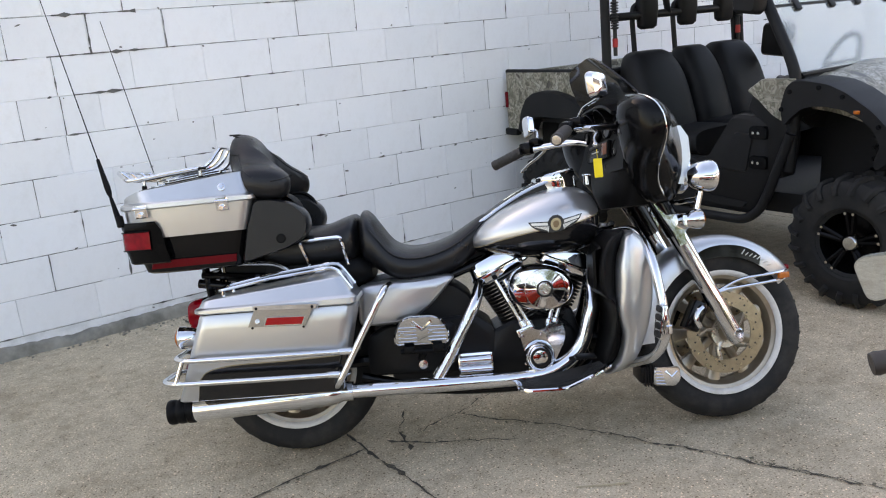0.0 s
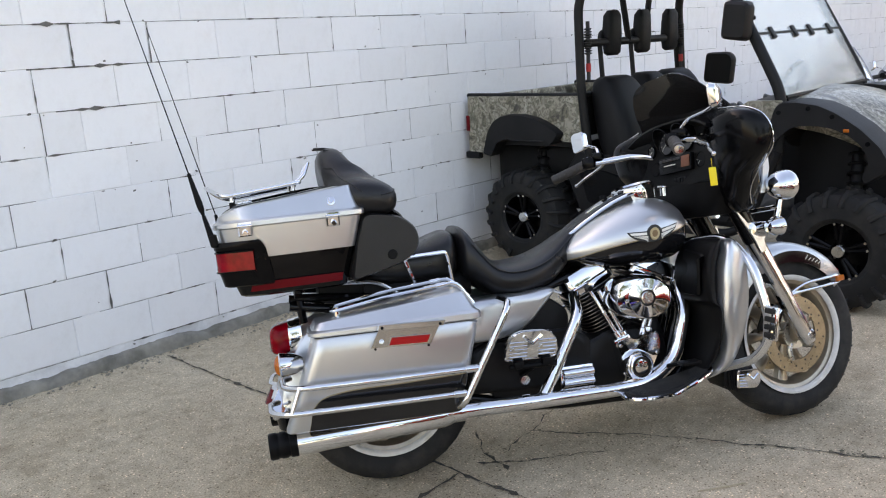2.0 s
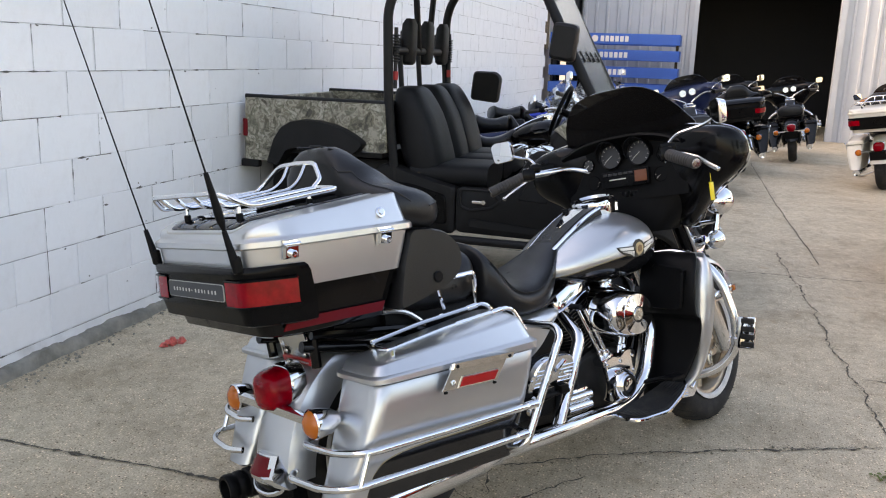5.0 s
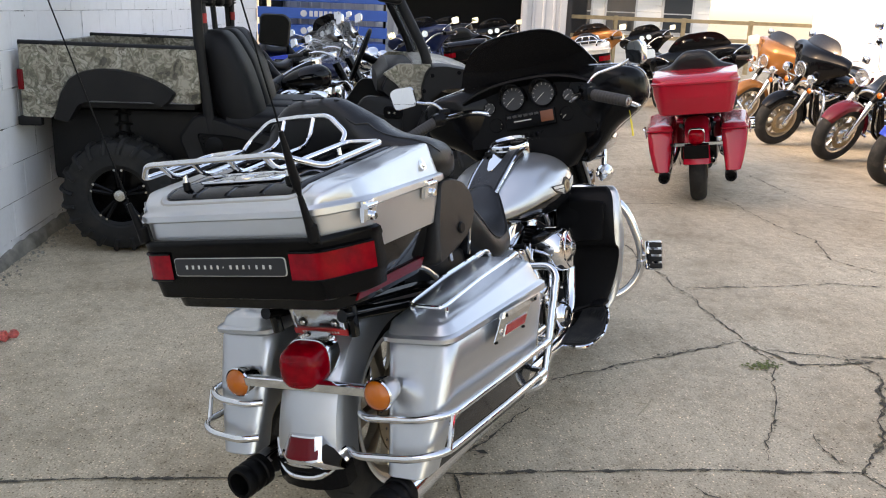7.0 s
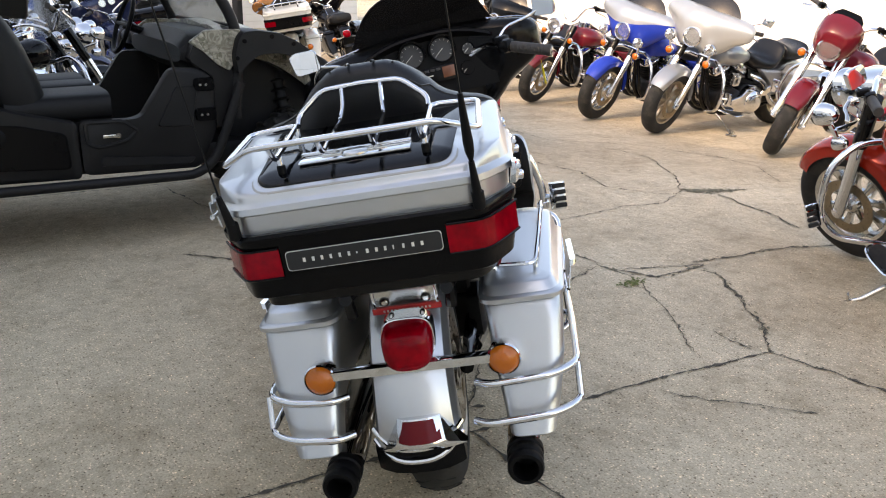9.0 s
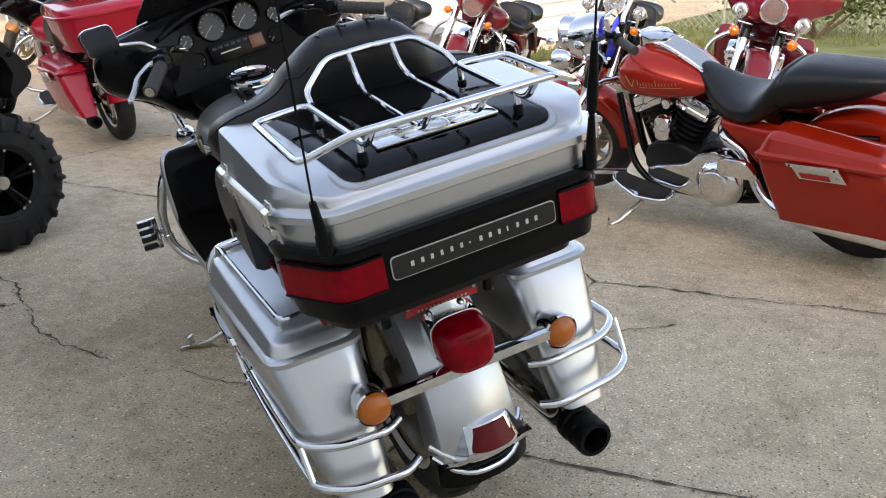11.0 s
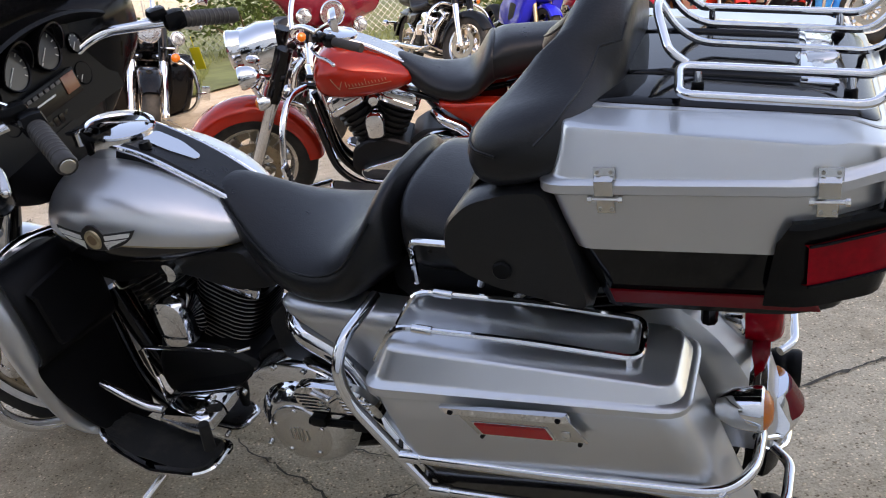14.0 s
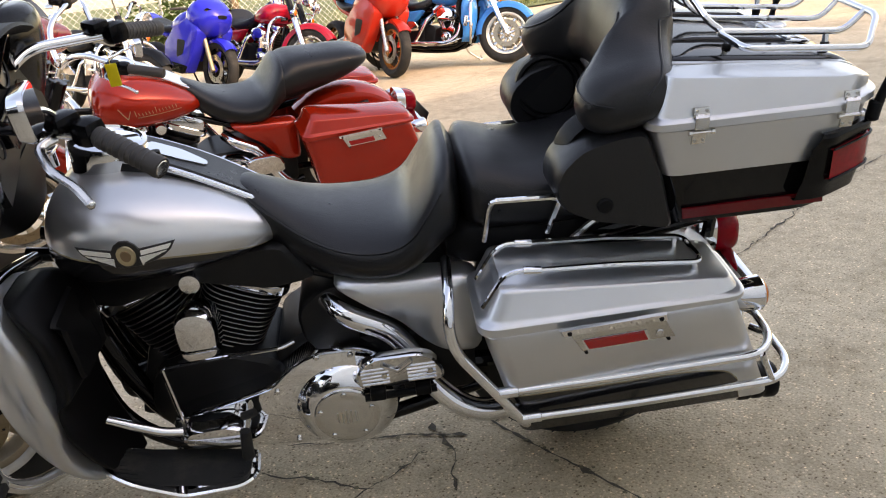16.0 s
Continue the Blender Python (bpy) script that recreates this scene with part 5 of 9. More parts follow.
    # left side: primary case, derby cover, horn cover
    g = Geo()
    pr = [(0.455, 0.33), (0.475, 0.25), (0.55, 0.20), (0.67, 0.203), (0.82, 0.215), (0.93, 0.235), (0.985, 0.275), (0.985, 0.315), (0.93, 0.335), (0.85, 0.352), (0.745, 0.380), (0.705, 0.425), (0.640, 0.462), (0.535, 0.458), (0.472, 0.415)]
    g.loft([roundpoly_y(pr, y, 0.04, k) for y, k in ((0.11, 1.0), (0.165, 1.0), (0.178, 0.965), (0.182, 0.9))])
    prim = part("primary_cover", g, M_CHROME, root, "chrome primary drive cover")
    DC = (0.586, 0.18, 0.303)
    g = Geo().lathe([(0.074, 0.034), (0.084, 0.032), (0.104, 0.012), (0.114, 0.002), (0.119, -0.012)], DC, (0, 1, 0), 44)
    part("clutch_housing", g, M_CHROME, prim)
    g = Geo().lathe([(0, 0.0420), (0.045, 0.0410), (0.050, 0.0395), (0.054, 0.0405), (0.068, 0.0385), (0.0735, 0.0355), (0.076, 0.030)], DC, (0, 1, 0), 44)
    part("derby_cover", g, M_LATCH if fine else M_CHROME, prim, "round chrome clutch cover")
    if fine:
        for k in range(5):
            q = 2 * math.pi * (k + 0.25) / 5
            u, v = DC[0] + 0.061 * math.cos(q), DC[2] + 0.061 * math.sin(q)
            part("cover_bolt", Geo().cyl((u, 0.215, v), (u, 0.2235, v), 0.0065, 10, bevel=0.002), M_CHROME_DULL, prim)
        for x, z in ((0.56, 0.445), (0.635, 0.448), (0.735, 0.368), (0.83, 0.342), (0.955, 0.312), (0.965, 0.275), (0.83, 0.228), (0.71, 0.222), (0.69, 0.33)):
            part("cover_bolt", Geo().cyl((x, 0.176, z), (x, 0.188, z), 0.0065, 10, bevel=0.002), M_CHROME_DULL, prim)
        g = Geo()
        for k in range(5):
            g.box((0.566 + 0.010 * k, 0.2222, 0.303), (0.004, 0.0012, 0.04 - 0.006 * abs(k - 2)))
        part("cover_mark", g, M_STEEL, prim, smooth=0)
    g = Geo()
    hr = [(0.838, 0.482), (0.830, 0.555), (0.838, 0.588), (0.868, 0.602), (0.900, 0.600), (0.922, 0.582), (0.926, 0.550), (0.922, 0.478), (0.905, 0.468), (0.858, 0.470)]
    g.loft([roundpoly_y(hr, y, 0.016, k) for y, k in ((0.115, 0.96), (0.150, 1.0), (0.168, 0.97), (0.180, 0.86), (0.184, 0.5))])
    g.lathe([(0, 0.02), (0.022, 0.018), (0.026, 0.0)], (0.875, 0.12, 0.645), (0, 1, 0), 18)
    part("horn_cover", g, M_CHROME, root, "chrome horn cover")


def roundpoly_y(pts, y, r, k=1.0):
    cx, cz = sum(p[0] for p in pts) / len(pts), sum(p[1] for p in pts) / len(pts)
    return [(cx + (p.x - cx) * k, y, cz + (p.y - cz) * k) for p in roundpoly(pts, r, 4)]


def exhaust(root, o):
    fine = o["fine"]
    for s in (-1, 1):
        y0 = 0.245 if s < 0 or not fine else 0.198
        z0, z1 = (0.236, 0.258) if fine else (0.245, 0.262)
        g = Geo()
        a, b = Vector((-0.328 if fine else -0.30, s * y0, z0)), Vector((0.20, s * y0, z1))
        g.tube([a, a.lerp(b, 0.04), a.lerp(b, 0.9), a.lerp(b, 0.95), b], [0.038, 0.043, 0.043, 0.040, 0.030], 22)
        if s < 0:
            g.tube(fillet([b, (0.55, s * 0.23, 0.250), (0.80, s * 0.205, 0.243), (0.925, s * 0.18, 0.248), (1.036, s * 0.165, 0.318), (1.088, s * 0.16, 0.485), (1.095, s * 0.10, 0.575)], 0.06, 7), 0.026, 16)
            g.tube(fillet([(0.505, s * 0.225, 0.245), (0.56, s * 0.212, 0.325), (0.672, s * 0.195, 0.515), (0.70, s * 0.10, 0.575)], 0.03, 5), 0.021, 14)
            g.tube([(0.18, s * 0.245, z1), (0.23, s * 0.245, z1)], 0.034, 16)
        else:
            g.tube(fillet([b, (0.30, s * 0.22, 0.268), (0.38, s * 0.19, 0.33), (0.435, s * 0.165, 0.44), (0.47, s * 0.16, 0.485), (0.560, s * 0.155, 0.532), (0.600, s * 0.09, 0.55)], 0.07, 7), 0.027, 16)
        pipe = part("exhaust", g, M_CHROME, root, "chrome exhaust pipe and silencer")
        g = Geo()
        d = (a - b).normalized()
        g.lathe([(0.030, 0.02), (0.031, 0.084), (0.040, 0.084), (0.043, 0.078), (0.043, 0.060), (0.040, 0.056), (0.040, 0.050), (0.043, 0.046), (0.043, 0.030), (0.040, 0.026), (0.040, 0.020), (0.044, 0.016), (0.044, -0.004), (0.038, -0.006)], a, d, 26)
        g.lathe([(0.0, 0.02), (0.031, 0.02)], a, d, 26)
        part("exhaust_tip", g, M_PLASTIC if fine else o["tips"], pipe, "ribbed black exhaust tip" if fine else "")


def rear_end(root, o):
    ident = lambda p: p
    build_wheel("rear_wheel", (0, 0, AXLE), root, ident, dict(o, spokes=o["spokes_rear"]), False)
    prof = fender_prof(0.372, 0.096, 0.10)
    wid = lambda q: (1.0 + 0.06 * max(0, (q - 0.7) / 0.3) ** 2, 0.012 * max(0, (q - 0.75) / 0.25) ** 2)
    g = Geo().loft(arc_band((0, 0, AXLE), prof, 48, 182 if o["fine"] else 176, 36 if o["fine"] else 18, wid))
    fender = part("rear_fender", g, o["paint"], root)
    if o["fine"]:
        g = Geo().loft(arc_band((0, 0, AXLE), fender_prof(0.388, 0.106, 0.07), 182, 192, 6))
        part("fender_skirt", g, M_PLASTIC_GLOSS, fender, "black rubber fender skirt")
        g = Geo()
        for da, rr in ((182, 0.391), (186.5, 0.394)):
            path = []
            for k in range(13):
                q = -1 + 2 * k / 12
                a = radians(da - 6 * abs(q) ** 3)
                r = rr - 0.055 * abs(q) ** 2.6
                path.append((r * math.cos(a), 0.107 * q, AXLE + r * math.sin(a)))
            g.tube(path, 0.0065, 8)
        part("bumper_trim", g, M_CHROME, fender, "chrome bumper strip")
        g = Geo()
        A = lambda r, a, y: (r * math.cos(radians(a)), y, AXLE + r * math.sin(radians(a)))
        # the chrome housing stands off the fender at its foot and runs out into a curved skirt
        def strip(r, ang, w, n=9):
            return [A(r - 0.020 * abs(q) ** 3, ang, w * q - 0.012) for q in (-1 + 2 * k / (n - 1) for k in range(n))]
        hood = [strip(0.372, 170.2, 0.051), strip(0.394, 170.6, 0.051), strip(0.414, 178.6, 0.058), strip(0.413, 179.8, 0.064), strip(0.398, 181.4, 0.090), strip(0.390, 182.6, 0.106)]
        inner_ = [strip(0.366, 170.2, 0.051), strip(0.366, 178.6, 0.058), strip(0.366, 179.8, 0.064), strip(0.366, 181.4, 0.090), strip(0.370, 182.6, 0.106)]
        g.loft(hood, closed=False, caps=False)
        for q in (0, -1):
            ring_ = [h[q] for h in hood] + [h[q] for h in reversed(inner_)]
            g.add(ring_, [tuple(range(len(ring_)))])
        frame_ = part("fender_lamp", g, M_CHROME, fender, "chrome-framed dark red fender lamp")
        g = Geo().loft([strip(0.388, 171.0, 0.044), strip(0.400, 171.3, 0.044), strip(0.4185, 178.1, 0.051), strip(0.410, 178.4, 0.051)], closed=False, caps=False)
        part("lens", g, M_RED_DARK, frame_)
    # tail lamp, turn signals, plate
    g = Geo()
    mid = -0.012 if o["fine"] else 0.0
    b = lambda x, k, z: oval((x, mid, z), (0, 1, 0), (0, 0, 1), 0.057 * k, 0.051 * k, 3.4, 28, 2.7)
    g.loft([b(-0.270, 1.12, 0.552), b(-0.308, 1.13, 0.546), b(-0.314, 1.10, 0.546), b(-0.315, 1.02, 0.546)])
    tail = part("tail_lamp", g, M_CHROME, root, "chrome-based red tail lamp")
    g = Geo().loft([b(-0.312, 1.06, 0.546), b(-0.343, 1.05, 0.541), b(-0.360, 0.98, 0.539), b(-0.371, 0.86, 0.538), b(-0.377, 0.62, 0.538), b(-0.379, 0.3, 0.538)])
    lens = part("tail_lens", g, M_RED_LENS, tail, "ribbed red lens")
    if o["fine"]:
        for k in range(9):
            z = 0.504 + 0.0085 * k
            hw = 0.046 * (1 - (abs(z - 0.538) / 0.054) ** 3)
            part("lens_rib", Geo().tube([(-0.3715 - 0.006 * (1 - (q / hw) ** 2), q + mid, z) for q in (-hw, -hw * 0.5, 0, hw * 0.5, hw)], 0.0014, 5), M_RED_LENS, lens)
    g = Geo()
    g.loft([[(x, y, z) for x, z in ((-0.343, 0.480), (-0.357, 0.484), (-0.357, 0.504), (-0.343, 0.508), (-0.327, 0.504), (-0.327, 0.484))] for y in (mid - 0.19, mid - 0.05, mid + 0.05, mid + 0.19)])
    bar = part("signal_bar", g, M_CHROME, root, "chrome turn-signal bar")
    for s in (-1, 1) if o["signals"] else ():
        g = Geo().lathe([(0, -0.075), (0.020, -0.072), (0.034, -0.045), (0.0385, -0.015), (0.040, 0.0), (0.037, 0.004)], (-0.350, mid + s * 0.217, 0.487), (-1, 0, 0), 26)
        part("turn_signal", g, M_CHROME, bar, "chrome turn signal")
        g = Geo().lathe([(0, 0.020), (0.018, 0.018), (0.031, 0.010), (0.0365, 0.0)], (-0.350, mid + s * 0.217, 0.487), (-1, 0, 0), 26)
        part("signal_lens", g, M_AMBER, bar, "amber lens")
    if o["fine"]:
        lean = Matrix.Rotation(radians(-14), 3, "Y")
        at = lambda y, z, out_: Vector((-0.258, mid, 0.640)) + lean @ Vector((-out_, y, z))
        g = Geo().box(at(0, 0.012, 0.0), (0.004, 0.160, 0.085), 0.0015, lean)
        g.box(at(0, 0.055, -0.012), (0.03, 0.160, 0.004), 0.0015, lean)
        plate = part("plate_bracket", g, M_LATCH, root, "bare steel plate bracket with a red frame strip")
        g = Geo().box(at(0, -0.037, 0.003), (0.006, 0.168, 0.017), 0.002, lean)
        part("plate_strip", g, M_MARK_RED, plate)
        for y in (-0.076, 0.076):
            part("plate_edge", Geo().box(at(y, 0.008, 0.003), (0.005, 0.008, 0.088), 0.002, lean), M_CHROME, plate)
        for k in range(13):
            part("strip_bar", Geo().box(at(0.055 - 0.0092 * k, -0.037, 0.0066), (0.001, 0.0045, 0.0055), 0, lean), M_MARK, plate, smooth=0)
        for y in (-0.05, 0.05):
            g = Geo().lathe([(0.0, 0.0), (0.0115, 0.0), (0.0125, 0.0015)], at(y, -0.012, 0.0022), lean @ Vector((-1, 0, 0)), 18)
            part("plate_slot", g, M_BADGE_BLACK, plate)
            g = Geo().lathe([(0, 0.006), (0.006, 0.006), (0.0085, 0.003), (0.0085, 0.0)], at(y, -0.012, 0.003), lean @ Vector((-1, 0, 0)), 14)
            part("plate_bolt", g, M_CHROME_DULL, plate)
        # carrier of the top box
        carrier = None
        for s in (-1, 1):
            g = Geo().tube(fillet([(-0.36, s * 0.165, 0.722), (-0.10, s * 0.17, 0.722), (0.0, s * 0.175, 0.712), (0.06, s * 0.18, 0.665)], 0.05), 0.008, 8)
            if s < 0:
                g.tube([(-0.36, -0.165, 0.722), (-0.36, 0.165, 0.722)], 0.008, 8)
                carrier = part("box_carrier", g, M_CHROME_DULL, root, "chrome tube carrier under the top box")
            else:
                part("carrier_tube", g, M_CHROME_DULL, carrier)
            g = Geo().tube(fillet([(-0.28, s * 0.14, 0.69), (0.02, s * 0.15, 0.66), (0.15, s * 0.16, 0.62)], 0.05), 0.012, 8)
            g.tube([(-0.27, s * 0.13, 0.72), (-0.26, s * 0.12, 0.60)], 0.014, 8)
            part("carrier_strut", g, M_BLACK, carrier)
        g = Geo().loft([roundpoly_y([(-0.20, 0.66), (0.10, 0.62), (0.14, 0.70), (-0.20, 0.725)], y, 0.02, 1.0) for y in (-0.125, 0.125)])
        part("carrier_plate", g, M_PLASTIC, carrier)
    else:
        g = Geo().box((-0.405, 0, 0.44), (0.006, 0.18, 0.11), 0.003, Matrix.Rotation(radians(-20), 3, "Y"))
        part("plate_holder", g, M_PLASTIC, root)


def lowers(root, s, o):
    """A fork-side leg shield: painted front, black rear with a glove box."""
    def ring(z, x0, x1, y0, y1, r):
        return [(x, s * y, z) for x, y in roundpoly([(x0, y0), (x1, y0 + 0.02), (x1, y1 - 0.05), (x0 + 0.02, y1)], r, 5)]
    rows = [(0.243, 1.088, 1.170, 0.14, 0.255, 0.03), (0.265, 1.110, 1.195, 0.12, 0.290, 0.035), (0.31, 1.132, 1.222, 0.11, 0.320, 0.036), (0.39, 1.144, 1.252, 0.11, 0.342, 0.045), (0.465, 1.124, 1.270, 0.11, 0.356, 0.055), (0.54, 1.130, 1.278, 0.11, 0.362, 0.058), (0.62, 1.136, 1.275, 0.11, 0.362, 0.055), (0.68, 1.152, 1.262, 0.11, 0.356, 0.045), (0.715, 1.166, 1.245, 0.12, 0.342, 0.03), (0.730, 1.194, 1.228, 0.14, 0.318, 0.015)]
    g = Geo().loft([ring(*r) for r in smooth_rows(rows, 26)])
    shell = part("leg_shield", g, o["paint"], root, "painted leg shield")
    rows = [(0.246, 1.060, 1.100, 0.14, 0.245, 0.02), (0.275, 1.072, 1.130, 0.12, 0.280, 0.03), (0.32, 1.088, 1.160, 0.11, 0.305, 0.035), (0.40, 1.112, 1.165, 0.11, 0.330, 0.025), (0.47, 1.116, 1.150, 0.11, 0.345, 0.016), (0.51, 1.108, 1.150, 0.11, 0.350, 0.02), (0.535, 1.080, 1.150, 0.11, 0.350, 0.03), (0.64, 1.078, 1.158, 0.11, 0.352, 0.035), (0.695, 1.100, 1.178, 0.11, 0.346, 0.035), (0.722, 1.125, 1.190, 0.12, 0.332, 0.03), (0.734, 1.150, 1.195, 0.14, 0.31, 0.02)]
    g = Geo().loft([ring(*r) for r in smooth_rows(rows, 26)])
    inner = part("glove_box", g, M_PLASTIC, shell, "black plastic inner panel with a glove box door")
    if o["fine"]:
        g = Geo()
        door = roundpoly([(0.17, 0.545), (0.30, 0.545), (0.315, 0.69), (0.17, 0.705)], 0.02, 4)
        g.loft([[(1.083 + (0.02 if z > 0.68 else 0), s * y, z) for y, z in door], [(1.074 + (0.02 if z > 0.68 else 0), s * (0.24 + (y - 0.24) * 0.94), 0.62 + (z - 0.62) * 0.94) for y, z in door]])
        part("glove_door", g, M_PLASTIC, shell)


def engine_guard(root, s):
    g = Geo()
    path = [(1.20, s * 0.06, 0.715), (1.245, s * 0.20, 0.735), (1.266, s * 0.335, 0.645), (1.283, s * 0.380, 0.48), (1.288, s * 0.374, 0.38), (1.258, s * 0.32, 0.305), (1.16, s * 0.12, 0.235)]
    g.tube(fillet(path, 0.07, 6), 0.016, 12)
    guard = part("engine_guard", g, M_CHROME, root, "chrome engine guard bar")
    g = Geo()
    c = Vector((1.258, s * 0.435, 0.448))
    tilt = Matrix.Rotation(radians(8), 3, "Y")
    g.box(c, (0.020, 0.066, 0.112), 0.007, tilt)
    g.tube([(1.285, s * 0.378, 0.44), c], 0.012, 8)
    g.cyl((1.287, s * 0.376, 0.395), (1.286, s * 0.378, 0.425), 0.021, 12, bevel=0.003)
    peg = part("highway_peg", g, M_CHROME, guard, "chrome highway peg with black rubber pads")
    for k in range(4):
        g = Geo().box(c + tilt @ Vector((-0.012, s * 0.010, -0.040 + 0.027 * k)), (0.012, 0.048, 0.018), 0.004, tilt)
        part("peg_rubber", g, M_RUBBER, guard)


def foot_parts(root, s, o):
    # rider board
    g = Geo()
    pts = [(0.80, 0.200), (1.06, 0.195), (1.125, 0.205), (1.125, 0.275), (1.06, 0.305), (0.95, 0.318), (0.83, 0.310), (0.80, 0.285)]
    rr = roundpoly(pts, 0.03, 4)
    zf = lambda x: 0.226 + 0.36 * max(0.0, x - 0.955)
    g.loft([[(p.x, s * p.y, zf(p.x) - 0.012) for p in rr], [(p.x, s * p.y, zf(p.x)) for p in rr]])
    board = part("floorboard", g, M_CHROME, root, "chrome-edged rider footboard with a black rubber mat")
    part("board_rim", Geo().tube([(p.x, s * p.y, zf(p.x) - 0.004) for p in rr], 0.0075, 8, closed=True), M_CHROME, board, "chrome rim of the footboard")
    mid = Vector((0.955, 0.257))
    r2 = [mid + (p - mid) * 0.92 for p in rr]
    g = Geo().loft([[(p.x, s * p.y, zf(p.x) + 0.001) for p in r2], [(p.x, s * p.y, zf(p.x) + 0.009) for p in r2]])
    part("board_mat", g, M_RUBBER, board)
    if o["fine"]:
        for k in range(8):
            y = 0.216 + 0.011 * k
            g = Geo().tube([(x, s * y, zf(x) + 0.0095) for x in (0.825, 0.90, 0.955, 1.02, 1.09)], 0.0028, 5)
            part("mat_rib", g, M_RUBBER, board)
    # folded passenger board
    g = Geo()
    tip = lambda p: Vector((p.x, p.y + s * 0.38 * (p.z - 0.43), p.z))
    dx, dz = (-0.022, 0.0) if s > 0 else (0.004, 0.014)
    at = lambda x, y, z: (x + dx, s * y, z + dz)
    pp = [(x + dx, z + dz) for x, z in ((0.382, 0.382), (0.568, 0.378), (0.575, 0.420), (0.552, 0.472), (0.525, 0.486), (0.435, 0.488), (0.405, 0.474), (0.380, 0.42))]
    g.loft([roundpoly_y(pp, s * y, 0.025, k) for y, k in ((0.225, 1.0), (0.245, 1.0), (0.251, 0.94))])
    pb = part("passenger_board", g.moved(tip), M_CHROME, root, "folded chrome passenger footboard")
    if o["fine"]:
        for k in range(5):
            z = 0.398 + 0.013 * k
            for x0, x1 in ((0.398, 0.46), (0.50, 0.560)):
                part("board_rib", Geo().tube([at(x0, 0.2515, z), at(x1, 0.2515, z - 0.002)], 0.0028, 6).moved(tip), M_CHROME, pb)
        g = Geo().tube([at(0.448, 0.253, 0.468), at(0.48, 0.253, 0.440), at(0.512, 0.253, 0.466)], 0.006, 8)
        part("board_emblem", g.moved(tip), M_CHROME, pb)
        for x in (0.43, 0.53):
            part("board_hinge", Geo().box(at(x, 0.235, 0.370), (0.035, 0.03, 0.024), 0.005), M_PLASTIC, pb)
            part("board_bolt", Geo().cyl(at(x - 0.02, 0.25, 0.425), at(x - 0.02, 0.2555, 0.425), 0.006, 10).moved(tip), M_CHROME_DULL, pb)
        g = Geo().tube([at(0.40, 0.232, 0.362), at(0.56, 0.232, 0.358)], 0.009, 8)
        g.tube([at(0.48, 0.23, 0.36), (0.47, s * 0.14, 0.33)], 0.014, 8)
        part("board_pin", g, M_PLASTIC, pb)
        if s < 0:
            g = Geo().box((0.66, -0.155, 0.30), (0.13, 0.05, 0.09), 0.02)
            g.tube([(0.605, -0.182, 0.285), (0.715, -0.182, 0.285)], 0.016, 10)
            g.tube([(0.605, -0.184, 0.318), (0.715, -0.184, 0.318)], 0.016, 10)
            part("pump_cover", g, M_CHROME, root, "ribbed chrome cover")
            g = Geo().lathe([(0, 0.01), (0.016, 0.009), (0.02, 0)], (0.475, -0.15, 0.31), (0, -1, 0), 18)
            part("axle_cap", g, M_CHROME_DULL, root)
            # brake pedal and lower chrome step
            g = Geo().tube([(0.98, -0.17, 0.29), (1.02, -0.24, 0.31), (1.03, -0.28, 0.315)], 0.008, 8)
            g.box((1.03, -0.285, 0.32), (0.07, 0.05, 0.012), 0.004)
            part("brake_pedal", g, M_PLASTIC, root)
        else:
            g = Geo().tube(fillet([(0.965, 0.20, 0.478), (0.955, 0.20, 0.485), (0.70, 0.20, 0.498), (0.675, 0.185, 0.500)], 0.01), 0.0045, 8)
            g.tube([(0.962, 0.20, 0.482), (0.955, 0.20, 0.40), (0.95, 0.20, 0.33)], 0.008, 8, squash=0.6)
            part("shift_linkage", g, M_CHROME, root, "thin chrome shift rod")
            g = Geo().tube(fillet([(1.095, 0.235, 0.392), (1.03, 0.238, 0.362), (0.985, 0.235, 0.338), (0.95, 0.225, 0.325)], 0.03), 0.011, 10)
            g.loft([roundpoly_y([(0.805, 0.292), (0.93, 0.284), (0.955, 0.305), (0.94, 0.332), (0.845, 0.338), (0.81, 0.325)], y, 0.012, k) for y, k in ((0.185, 1.0), (0.235, 1.0), (0.246, 0.85))])
            lever = part("shift_lever", g, M_CHROME, root, "chrome heel-and-toe shift lever")
            g = Geo().tube([(0.945, 0.24, 0.313), (0.86, 0.252, 0.300), (0.815, 0.255, 0.298)], 0.007, 8)
            part("lever_arm", g, M_CHROME_DULL, lever)
            g = Geo().tube([(0.812, 0.262, 0.262), (0.805, 0.262, 0.335)], [0.014, 0.012], 10)
            part("shift_rubber", g, M_RUBBER, lever)
            g = Geo().tube([(0.785, 0.22, 0.350), (0.815, 0.215, 0.338)], 0.010, 8)
            part("toe_rubber", g, M_RUBBER, lever)


def kickstand(root):
    g = Geo()
    g.tube(fillet([(1.0, 0.12, 0.20), (0.990, 0.22, 0.150), (1.035, 0.375, 0.088), (1.060, 0.410, 0.080)], 0.03), 0.0115, 10)
    g.tube([(1.066, 0.355, 0.072), (1.060, 0.41, 0.079), (1.053, 0.468, 0.090)], [0.010, 0.015, 0.012], 10, squash=0.5)
    g.tube([(1.056, 0.425, 0.084), (1.050, 0.425, 0.125)], 0.014, 8, squash=0.4)
    part("kickstand", g, M_CHROME_DULL, root, "lowered steel side stand")


